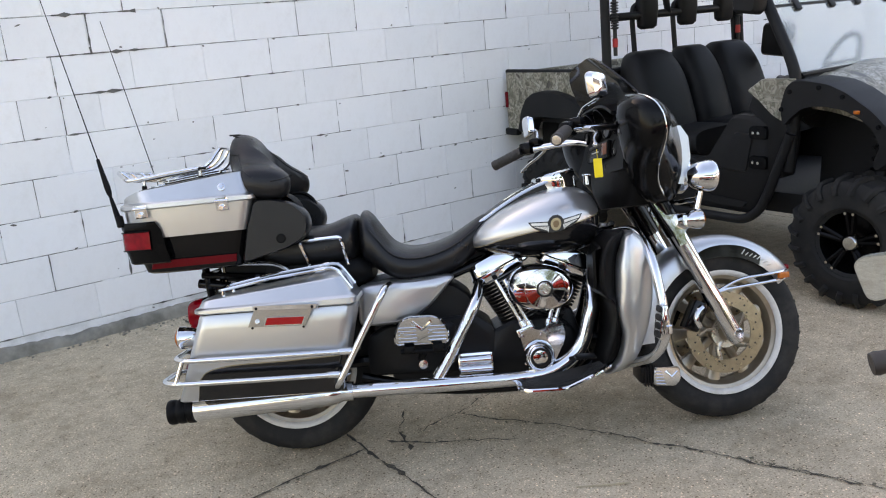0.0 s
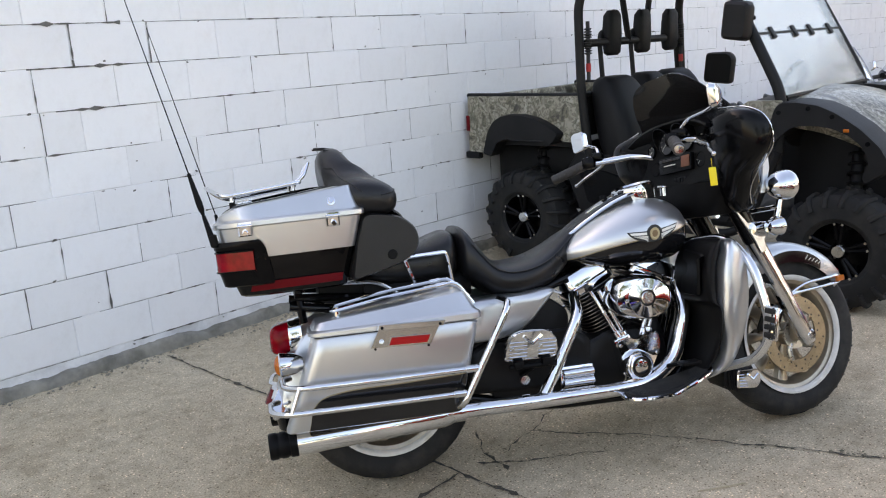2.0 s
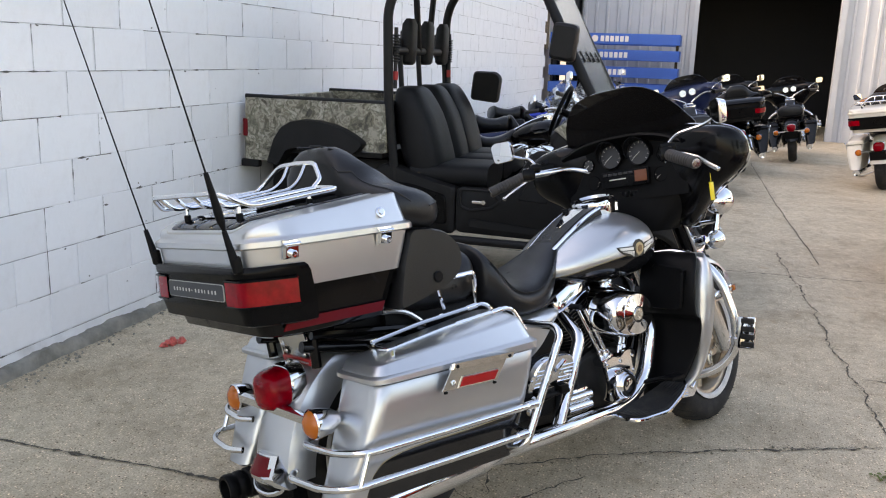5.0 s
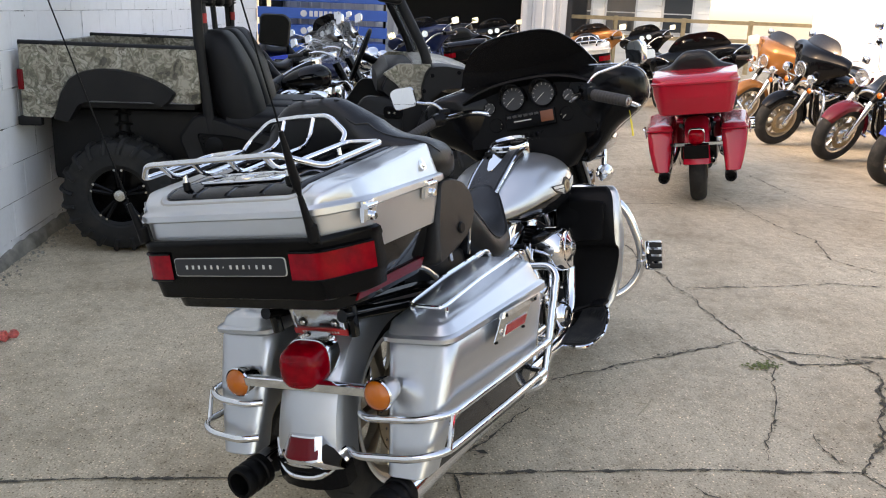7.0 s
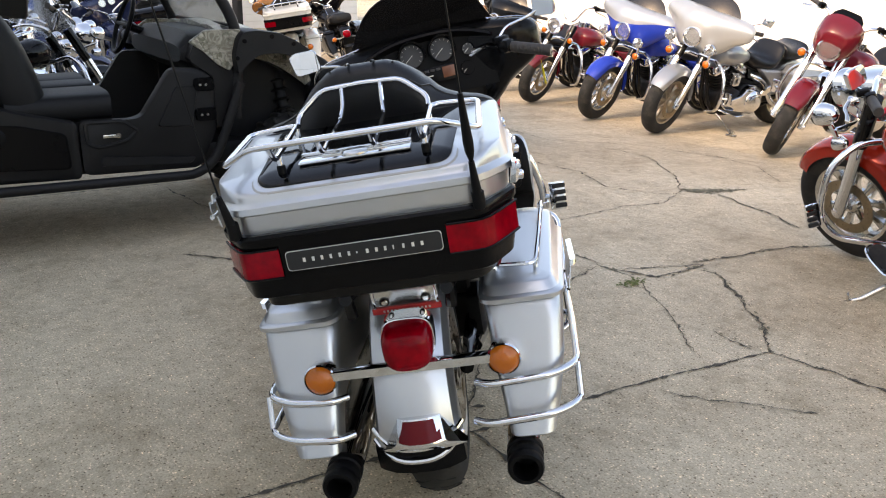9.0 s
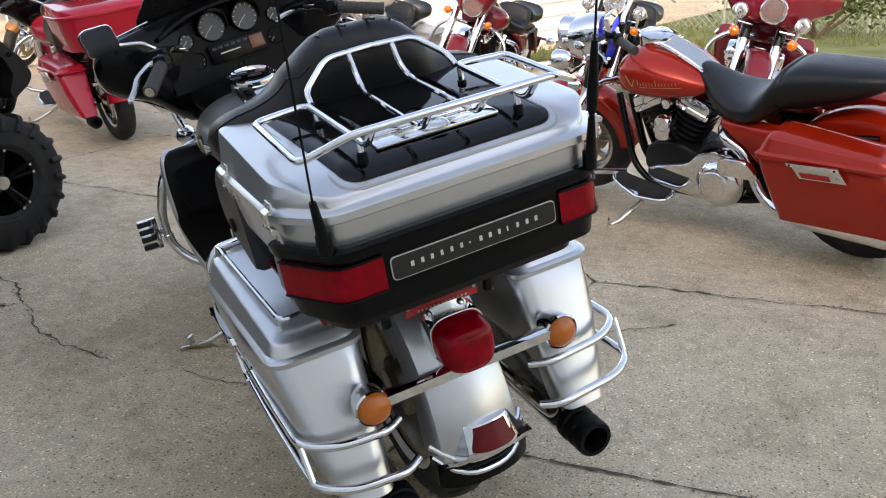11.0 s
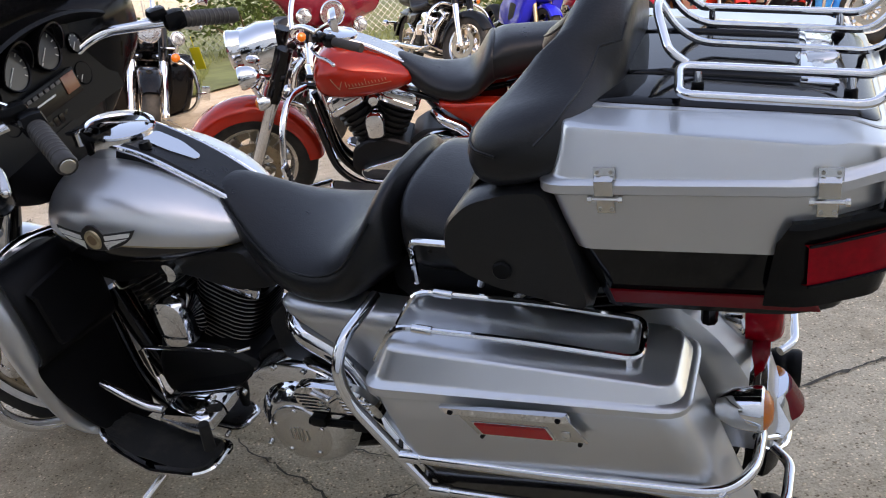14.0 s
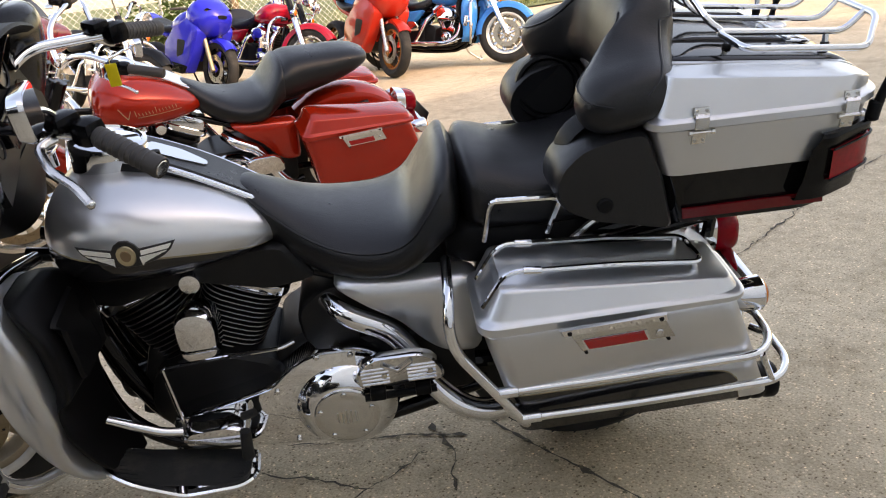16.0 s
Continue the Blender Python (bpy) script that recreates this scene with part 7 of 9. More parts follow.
CRACKS = [
    [(1.66, 1.18), (1.48, 1.11), (1.18, 1.28), (0.92, 1.44), (0.7, 1.65)],
    [(0.7, 1.65), (0.49, 1.59), (0.28, 1.55), (0.16, 1.53), (-0.5, 1.4)],
    [(0.64, 2.24), (0.45, 2.08), (0.29, 1.91)],
    [(3.13, 2.79), (2.81, 2.85), (2.35, 3.09), (2.12, 3.12), (1.88, 3.11)],
    [(1.66, 1.09), (1.6, 0.4), (1.36, -0.13)],
    [(1.67, 2.01), (1.82, 1.56), (1.62, 1.52), (1.22, 1.69), (0.8, 1.94)],
    [(1.82, 1.56), (1.55, 1.42), (1.6, 1.07)],
    [(0.97, 1.67), (0.76, 1.67)],
    [(6.09, -0.38), (4.84, -0.35), (4.3, -0.97), (3.2, -1.3)],
    [(5.09, 0.33), (4.04, 0.32), (3.62, 0.23), (3.17, 0.37), (2.9, 0.25), (2.76, 0.07)],
    [(1.21, 2.63), (1.06, 2.75), (0.82, 2.96)],
    [(0.85, 2.85), (0.91, 3.0), (1.01, 3.14)],
    [(1.61, 3.04), (1.39, 3.03), (1.21, 3.0), (0.95, 2.95)],
    [(1.14, 2.98), (1.38, 2.58), (1.57, 2.22), (1.78, 1.68)],
    [(-0.81, 2.76), (-1.54, 2.62), (-2.6, 2.5)],
    [(5.4, 1.69), (4.1, 1.64), (3.39, 1.604), (2.68, 1.57), (2.04, 1.546), (1.85, 1.52)],
    [(2.61, 1.53), (2.60, 1.40), (2.63, 1.27), (2.63, 1.0), (2.69, 0.62), (2.65, 0.35), (2.77, 0.1), (2.85, -0.03)],
    [(4.3, -0.58), (3.84, -0.65), (3.53, -0.49), (3.28, -0.37), (3.01, -0.18), (2.85, -0.03)],
    [(2.85, -0.03), (2.66, -0.1), (2.68, -0.3), (2.66, -0.5)],
    [(2.63, -0.15), (2.43, -0.11), (2.27, -0.08), (2.12, -0.05), (1.83, 0.06)],
    [(1.73, 1.49), (1.67, 1.28), (1.6, 1.05)],
    [(2.97, 3.32), (2.85, 3.21), (2.71, 3.06), (2.6, 2.98)],
    [(4.5, 3.08), (4.32, 3.06), (4.08, 3.03), (3.79, 2.98)],
    [(3.65, -1.15), (3.15, -1.16), (2.72, -0.87), (2.7, -1.18), (2.3, -1.5)],
]
JOINTS = [
    [(0.72, 5.05), (0.74, 4.0), (0.74, 3.0), (0.75, 2.3), (0.71, 1.62)],
    [(0.75, 2.98), (0.3, 2.94), (-0.36, 2.82), (-0.81, 2.76)],
    [(4.6, 4.9), (4.62, 2.0), (4.7, 0.5)],
    [(7.9, 5.0), (8.0, 1.6), (8.1, -3.0)],
    [(12.0, 1.55), (8.0, 1.5), (5.1, 1.42)],
]
rng = random.Random(7)


def crack_geo(pts, w0, rough, g):
    """An uneven dark groove along a line."""
    line = []
    for (ax, ay), (bx, by) in zip(pts, pts[1:]):
        L = math.hypot(bx - ax, by - ay)
        n = max(3, int(L / 0.022))
        for i in range(n):
            t = i / n
            line.append(Vector((ax + (bx - ax) * t, ay + (by - ay) * t)))
    line.append(Vector(pts[-1]))
    off = 0.0
    left, right = [], []
    for i, p in enumerate(line):
        a, b = line[max(0, i - 1)], line[min(len(line) - 1, i + 1)]
        d = (b - a).normalized()
        nrm = Vector((-d.y, d.x))
        off = off * 0.86 + rng.uniform(-rough, rough)
        w = w0 * (rng.uniform(0.2, 1.2) + (2.0 * rng.random() if rng.random() < 0.16 else 0)) * (0.3 if i in (0, len(line) - 1) else 1)
        q = p + nrm * off
        left.append((*(q + nrm * w * rng.uniform(0.7, 1.2)), 0.004))
        right.append((*(q - nrm * w * rng.uniform(0.7, 1.2)), 0.004))
    n = len(left)
    g.add(left + right, [(i, i + 1, n + i + 1, n + i) for i in range(n - 1)])


g = Geo()
for i, c in enumerate(CRACKS):
    crack_geo(c, 0.0064 if i in (0, 4, 6, 19, 21) else 0.0022 if i in (5, 7, 12) else 0.0036, 0.010, g)
for i, c in enumerate(JOINTS):
    crack_geo(c, 0.0050 if i < 2 else 0.0044, 0.0035, g)
tagged(part("ground_cracks", g, M_CRACK, smooth=0), "dark dirt-filled cracks and joints in the concrete", "cracks", kind="stuff")
g = Geo()
for c in CRACKS + JOINTS[:2]:
    for (ax, ay), (bx, by) in zip(c, c[1:]):
        L = math.hypot(bx - ax, by - ay)
        for _ in range(int(L * 70)):
            t, o1, o2 = rng.random(), rng.gauss(0, 0.012), rng.gauss(0, 0.012)
            x, y, r = ax + (bx - ax) * t + o1, ay + (by - ay) * t + o2, 0.0015 + 0.006 * rng.random() ** 3
            k = rng.randint(4, 6)
            g.add([(x + r * rng.uniform(0.5, 1.4) * math.cos(6.283 * j / k), y + r * rng.uniform(0.5, 1.4) * math.sin(6.283 * j / k), 0.0055) for j in range(k)], [tuple(range(k))])
for c in (CRACKS[0], CRACKS[4], CRACKS[6], CRACKS[19], CRACKS[21]):
    for (ax, ay), (bx, by) in zip(c, c[1:]):
        L = math.hypot(bx - ax, by - ay)
        for _ in range(int(L * 34)):
            t, r = rng.random(), rng.uniform(0.003, 0.011)
            x, y, th = ax + (bx - ax) * t + rng.gauss(0, 0.010), ay + (by - ay) * t + rng.gauss(0, 0.010), math.atan2(by - ay, bx - ax)
            k = 9
            pts = []
            for j in range(k):
                u, v = r * rng.uniform(0.8, 2.2) * math.cos(6.283 * j / k), r * rng.uniform(0.3, 0.9) * math.sin(6.283 * j / k)
                pts.append((x + u * math.cos(th) - v * math.sin(th), y + u * math.sin(th) + v * math.cos(th), 0.005 + 0.0008 * rng.random()))
            g.add(pts, [tuple(range(k))])
# a spalled hollow filled with dirt where cracks meet
for _ in range(150):
    t = rng.random()
    x, y, r = 2.80 - 0.14 * t + rng.gauss(0, 0.022), -0.05 - 0.40 * t, rng.uniform(0.006, 0.022) * (1.25 - t)
    k = rng.randint(6, 9)
    z = 0.0048 + 0.0008 * rng.random()
    g.add([(x + r * rng.uniform(0.5, 1.3) * math.cos(6.283 * j / k), y + r * rng.uniform(0.7, 2.0) * math.sin(6.283 * j / k), z) for j in range(k)], [tuple(range(k))])
tagged(part("crack_moss", g, M_MOSS, smooth=0), "scattered moss and dirt along the cracks", "moss", kind="stuff")

g = Geo()
for _ in range(90):
    x, y, r = 1.56 + rng.gauss(0, 0.018), 1.59 + rng.gauss(0, 0.040), rng.uniform(0.003, 0.009)
    k, z = rng.randint(5, 7), 0.006 + 0.003 * rng.random()
    g.add([(x + r * rng.uniform(0.6, 1.3) * math.cos(6.283 * j / k), y + r * rng.uniform(0.6, 1.3) * math.sin(6.283 * j / k), z) for j in range(k)] + [(x, y, z + r * 0.7)], [(j, (j + 1) % k, k) for j in range(k)])
tagged(part("green_moss", g, mat("green_moss", (0.13, 0.15, 0.055), 0.95, vary=0.3, scale=60), smooth=0), "small cushion of green moss where cracks meet", "moss", kind="stuff")

# loose bits on the ground
M_STRAW = mat("straw", (0.42, 0.36, 0.24), 0.8)
g = Geo()
g.tube([(1.126, 2.257, 0.004), (1.20, 2.20, 0.006), (1.27, 2.16, 0.004)], 0.0022, 5)
g.tube([(1.21, 2.19, 0.004), (1.23, 2.25, 0.004)], 0.0015, 5)
tagged(part("straw", g, M_STRAW), "bent dry stalk lying on the concrete", "straw")
g = Geo()
for k in range(5):
    a = k * 1.3
    g.loft([[(1.80 + 0.02 * k + 0.028 * math.cos(a + q), 4.77 - 0.012 * k + 0.022 * math.sin(a + q), 0.004 + 0.012 * (k % 2) + 0.006 * math.cos(2 * q)) for q in (0, 1.2, 2.6, 3.9, 5.1)], [(1.80 + 0.02 * k + 0.012 * math.cos(a + q), 4.77 - 0.012 * k + 0.012 * math.sin(a + q), 0.020 + 0.010 * (k % 3)) for q in (0, 1.2, 2.6, 3.9, 5.1)]])
tagged(part("crumpled_wrapper", g, mat("red_wrapper", (0.55, 0.10, 0.08), 0.5, vary=0.5, scale=60)), "crumpled red and white wrapper on the concrete", "litter")

# ---- block building ----
WALL_Y, COURSE, BLOCK = 5.155, 0.2, 0.3955
g = Geo().box((2.0, WALL_Y + 3.5035, 1.95), (24.0, 7.0, 3.9))
wall = tagged(part("wall_north", g, M_MORTAR, smooth=0), "white-painted concrete block wall of the shop", "wall", kind="structure")
frng = random.Random(5)
rows = []
x, a0, b0 = -10.0, 0.0, 0.0
while x < 14.0:
    a0, b0 = a0 * 0.8 + frng.gauss(0, 0.004), b0 * 0.85 + frng.gauss(0, 0.004)
    step = 0.004 if int(x / 0.62) % 2 else -0.003
    rows.append([(x, WALL_Y + 0.03, 0.0), (x, WALL_Y - 0.044 + a0 + step, 0.0), (x, WALL_Y - 0.038 + a0 + step + frng.gauss(0, 0.002), 0.018), (x, WALL_Y - 0.028 + a0 * 0.7 + frng.gauss(0, 0.003), 0.044 + b0 * 0.5), (x, WALL_Y - 0.014 + frng.gauss(0, 0.002), 0.058 + b0), (x, WALL_Y + 0.03, 0.064 + b0 * 0.5)])
    x += 0.024
tagged(part("wall_footing", Geo().loft(rows), M_FOOTING, smooth=60), "grey weathered concrete footing along the wall", "footing", kind="structure")
g = Geo()
for _ in range(900):
    px, py, r = frng.uniform(-1.0, 6.0), WALL_Y - 0.046 - abs(frng.gauss(0, 0.05)), 0.002 + 0.008 * frng.random() ** 3
    k = 5
    low = [(px + r * frng.uniform(0.7, 1.3) * math.cos(6.283 * j / k), py + r * frng.uniform(0.7, 1.3) * math.sin(6.283 * j / k), 0.002) for j in range(k)]
    g.loft([low, [(px + (q[0] - px) * 0.6, py + (q[1] - py) * 0.6, 0.002 + r * 0.9) for q in low]])
tagged(part("grit", g, mat("grit_stones", (0.26, 0.235, 0.19), 0.9, vary=0.4, scale=60), smooth=0), "loose grit and crumbs gathered along the footing", "grit", kind="stuff")

# ---- metal shed with an open door, beyond the wall ----
M_SIDING = mat("grey_metal_siding", (0.40, 0.42, 0.45), 0.45, 0.3, vary=0.08, scale=1.2)
# near-black colour that stands for the shade inside the shed
M_SHED_SHADE = mat("shaded_interior", (0.03, 0.03, 0.032), 0.9)
M_WHITE_TRIM = mat("white_trim", (0.55, 0.55, 0.545), 0.5, vary=0.05, scale=4)
SHED_X = 17.0


def siding(y0, y1, z0, z1):
    g = Geo()
    rows = []
    y = y0
    while y < y1:
        for dy, dx in ((0.0, 0.0), (0.14, 0.0), (0.16, -0.022), (0.20, -0.022), (0.22, 0.0)):
            if y + dy <= y1:
                rows.append((y + dy, dx))
        y += 0.23
    rings = [[(SHED_X + dx, yy, z0), (SHED_X + dx, yy, z1), (SHED_X + 0.12, yy, z1), (SHED_X + 0.12, yy, z0)] for yy, dx in rows]
    g.loft(rings)
    return g


shed = thing("metal_shed", Matrix(), "grey ribbed metal shed with a wide open dark doorway", "shed", kind="structure")
part("shed_wall", siding(2.60, 5.0, 0.0, 4.6), M_SIDING, shed, smooth=0)
part("shed_wall", siding(-1.0, -0.15, 0.0, 4.6), M_SIDING, shed, smooth=0)
part("shed_wall", siding(-0.15, 2.60, 3.3, 4.6), M_SIDING, shed, smooth=0)
# inner walls, with the indoor shade put into their colour
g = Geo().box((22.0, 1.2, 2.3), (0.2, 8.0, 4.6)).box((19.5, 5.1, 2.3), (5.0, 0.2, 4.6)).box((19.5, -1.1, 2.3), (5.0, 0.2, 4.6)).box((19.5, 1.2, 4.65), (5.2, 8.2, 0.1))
part("shed_inside", g, M_SHED_SHADE, shed, smooth=0)
g = Geo().box((SHED_X - 0.03, -0.15, 1.65), (0.12, 0.12, 3.3), 0.01).box((SHED_X - 0.03, 2.60, 1.65), (0.12, 0.10, 3.3), 0.01).box((SHED_X - 0.03, -1.0, 2.3), (0.12, 0.14, 4.6), 0.01)
part("door_post", g, M_SIDING, shed, smooth=0)
g = Geo().box((SHED_X + 0.6, 4.95, 2.3), (0.3, 0.35, 4.6), 0.01).box((16.2, 5.6, 2.3), (1.6, 0.2, 4.6))
part("corner_post", g, M_SIDING, shed, smooth=0)
g = Geo().box((16.0, 5.49, 2.1), (0.5, 0.04, 0.9), 0.01)
part("shed_window", g, mat("brown_window", (0.10, 0.075, 0.055), 0.2), shed, smooth=0)

# blue display racks beside the shed
M_RACK_BLUE = mat("blue_rack", (0.012, 0.085, 0.36), 0.4, vary=0.08, scale=3)
for k, z in enumerate((1.86, 1.56, 1.24, 0.92)):
    rk = thing("steel_rack", pose(15.3, 4.05, z), "blue steel rack with a white sign bar in a stack", "rack", "stacked racks")
    g = Geo().box((0, 0, 0), (0.06, 2.45, 0.20), 0.01).box((1.0, 0, 0), (0.06, 2.45, 0.20), 0.01).box((0.5, -1.2, 0), (1.0, 0.06, 0.2), 0.01).box((0.5, 1.2, 0), (1.0, 0.06, 0.2), 0.01)
    part("rack_frame", g, M_RACK_BLUE, rk, smooth=0)
    g = Geo().lathe([(0, 0.004), (0.062, 0.004), (0.062, 0.0)], (-0.031, 0.36, 0), (-1, 0, 0), 20)
    part("sign_disc", g, M_WHITE_TRIM, rk, smooth=0)
    for j in range(6):
        part("sign_bar", Geo().box((-0.032, 0.22 - 0.092 * j, 0), (0.006, 0.066, 0.105), 0.002), M_WHITE_TRIM, rk, smooth=0)
    for y in (-1.18, 1.18):
        part("rack_leg", Geo().box((0.5, y, -0.17), (0.9, 0.05, 0.15), 0.005), M_BLACK, rk, smooth=0)
g = Geo().box((15.8, 4.05, 0.36), (1.1, 2.4, 0.72), 0.02)
tagged(part("crate", g, M_RACK_BLUE, smooth=0), "blue crate standing under the stacked racks", "crate")

# ---- far side of the lot ----
M_CLAP = mat("white_clapboard", (0.78, 0.78, 0.76), 0.6, vary=0.05, scale=2)
M_ROOF = mat("grey_roof", (0.10, 0.10, 0.105), 0.85, vary=0.3, scale=6, bump=0.5, bscale=20)


def clap_house(m, w, d, h, label, roof=1.6, windows=True):
    hs = thing("house", m, label, "house")
    rings = []
    for k in range(int(h / 0.2)):
        for z, e in ((0.2 * k, 0.018), (0.2 * k + 0.19, 0.0)):
            rings.append([(-w / 2 - e, -d / 2 - e, z), (w / 2 + e, -d / 2 - e, z), (w / 2 + e, d / 2 + e, z), (-w / 2 - e, d / 2 + e, z)])
    g = Geo().loft(rings)
    part("house_wall", g, M_CLAP, hs, smooth=0)
    g = Geo().loft([[(-w / 2 - 0.3, y, z) for y, z in ((-d / 2 - 0.3, h - 0.1), (0, h + roof), (d / 2 + 0.3, h - 0.1), (d / 2 + 0.3, h - 0.02), (0, h + roof + 0.1), (-d / 2 - 0.3, h - 0.02))], [(w / 2 + 0.3, y, z) for y, z in ((-d / 2 - 0.3, h - 0.1), (0, h + roof), (d / 2 + 0.3, h - 0.1), (d / 2 + 0.3, h - 0.02), (0, h + roof + 0.1), (-d / 2 - 0.3, h - 0.02))]])
    part("roof", g, M_ROOF, hs, smooth=0)
    for x in (-w * 0.3, 0.05 * w, w * 0.32) if windows else ():
        g = Geo().box((x, d / 2 + 0.03, 1.55), (1.0, 0.06, 1.2), 0.01)
        wn = part("window", g, M_WHITE_TRIM, hs, smooth=0)
        g = Geo().box((x, d / 2 + 0.045, 1.28), (0.86, 0.05, 0.52), 0.005).box((x, d / 2 + 0.045, 1.83), (0.86, 0.05, 0.52), 0.005)
        part("pane", g, mat("dark_pane", (0.03, 0.035, 0.04), 0.05), wn, smooth=0)
    return hs


clap_house(pose(11.5, -10.2, 0), 13.0, 6.0, 3.4, "white clapboard house in full sun across the lot", windows=False)
clap_house(pose(27.0, -4.6, 0, 0, 0, 90), 5.0, 6.0, 2.3, "grey-roofed white outbuilding beyond the shed", 1.5)
g = Geo().add([(-60, -60, 0.03), (4.4, -60, 0.03), (4.4, -4.55, 0.03), (2.4, -4.75, 0.03), (1.2, -6.2, 0.03), (-1.0, -8.6, 0.03), (-9.0, -8.4, 0.03), (-60, -8.3, 0.03)], [tuple(range(8))])
tagged(part("grass_verge", g, M_GRASS, smooth=0), "mown green grass behind the lot", "grass", kind="structure")
g = Geo()
for _ in range(9000):
    x, y = rng.uniform(-14, 4.3), -8.7 - abs(rng.gauss(0, 2.2))
    if _ % 2:
        x = rng.uniform(2.0, 4.35)
        y = -4.62 - 0.1 * (4.35 - x) - 0.9 * max(0.0, 2.4 - x) - 3.5 * rng.random() ** 1.6
    h, a = rng.uniform(0.05, 0.13), rng.uniform(0, 6.28)
    dx, dy = 0.012 * math.cos(a), 0.012 * math.sin(a)
    g.add([(x - dx, y - dy, 0.03), (x + dx, y + dy, 0.03), (x + rng.uniform(-0.05, 0.05), y + rng.uniform(-0.05, 0.05), 0.03 + h)], [(0, 1, 2)])
tagged(part("grass_blades", g, M_GRASS, smooth=0), "tufts of green grass along the edge of the lot", "grass", kind="stuff")

M_GALV = mat("galvanised_wire", (0.45, 0.46, 0.46), 0.4, 0.9)
fence = thing("chain_link_fence", Matrix(), "galvanised chain-link fence at the back of the lot", "fence")
for k in range(9):
    part("fence_post", Geo().cyl((-13 + 2.3 * k, -11.0, 0), (-13 + 2.3 * k, -11.0, 1.55), 0.03, 10), M_GALV, fence)
part("top_rail", Geo().tube([(-13, -11.0, 1.5), (5.4, -11.0, 1.5)], 0.022, 8), M_GALV, fence)
g = Geo()
for k in range(150):
    x = -13 + 0.123 * k
    for s in (1, -1):
        xe = x + s * 1.45
        if -13 <= xe <= 5.4:
            g.tube([(x, -11.0, 0.04), (xe, -11.0, 1.49)], 0.0035, 3)
tagged(part("fence_mesh", g, M_GALV, fence, smooth=0), kind="stuff")

M_RAIL = mat("weathered_timber", (0.38, 0.29, 0.17), 0.8, vary=0.2, scale=8)
rf = thing("rail_fence", Matrix(), "weathered timber rail fence beyond the parked bikes", "fence")
for k in range(6):
    part("rail_post", Geo().box((21.5, -1.6 - 1.9 * k, 0.7), (0.1, 0.1, 1.5), 0.01), M_RAIL, rf, smooth=0)
for z in (1.38, 0.9):
    part("rail", Geo().box((21.44, -6.4, z), (0.06, 9.8, 0.10), 0.01), M_RAIL, rf, smooth=0)


def shrub(name, m, label, w, h, n, trunk=0.0, seed=3):
    r = random.Random(seed)
    sh = thing(name, m, label, "tree" if trunk else "bush")
    g = Geo()
    tips = []
    stems = 5 if not trunk else 7
    for k in range(stems):
        a = 6.283 * k / stems + r.uniform(-0.3, 0.3)
        e = Vector((0.36 * w * math.cos(a), 0.36 * w * math.sin(a), trunk + h * r.uniform(0.35, 0.8)))
        g.tube([(0, 0, 0), (0, 0, trunk * 0.9 + 0.02), e * 0.5 + Vector((0, 0, trunk * 0.4)), e], [0.03 + 0.05 * trunk, 0.03 + 0.035 * trunk, 0.025 + 0.01 * trunk, 0.008], 7)
        tips.append(e)
    part("trunk", g, mat("bark", (0.10, 0.075, 0.05), 0.9, bump=0.6, bscale=30), sh)
    g = Geo()
    for _ in range(n):
        t = r.choice(tips)
        p = t + Vector((r.gauss(0, 0.20 * w), r.gauss(0, 0.20 * w), r.gauss(0, 0.17 * h)))
        p.z = max(p.z, 0.05)
        s = r.uniform(0.03, 0.07) * (1 + 0.5 * trunk)
        u = Vector((r.gauss(0, 1), r.gauss(0, 1), r.gauss(0, 0.6))).normalized()
        v = u.orthogonal().normalized()
        g.add([p - u * s, p + v * s * 0.5, p + u * s, p - v * s * 0.5], [(0, 1, 2, 3)])
    tagged(part("crown", g, M_LEAF, sh, smooth=0), kind="stuff")
    return sh


shrub("bush", pose(-3.2, -8.6, 0), "rounded green shrub at the edge of the lot", 1.3, 1.1, 1800, seed=4)
shrub("bush", pose(1.4, -9.6, 0), "low green shrub in the grass", 1.8, 1.0, 1800, seed=5)
shrub("tree", pose(-8, -17, 0), "leafy tree behind the fence", 6.0, 5.0, 6000, 2.2, seed=8)
shrub("tree", pose(1, -19, 0), "leafy tree behind the fence", 6.5, 5.0, 6000, 2.4, seed=9)
shrub("tree", pose(-16, -14, 0), "leafy tree behind the fence", 6.0, 5.0, 5000, 2.2, seed=10)
shrub("tree", pose(30, 1.5, 0), "leafy tree beyond the shed", 5.0, 4.5, 4000, 2.0, seed=11)

# ---- utility vehicle parked nose out against the wall ----


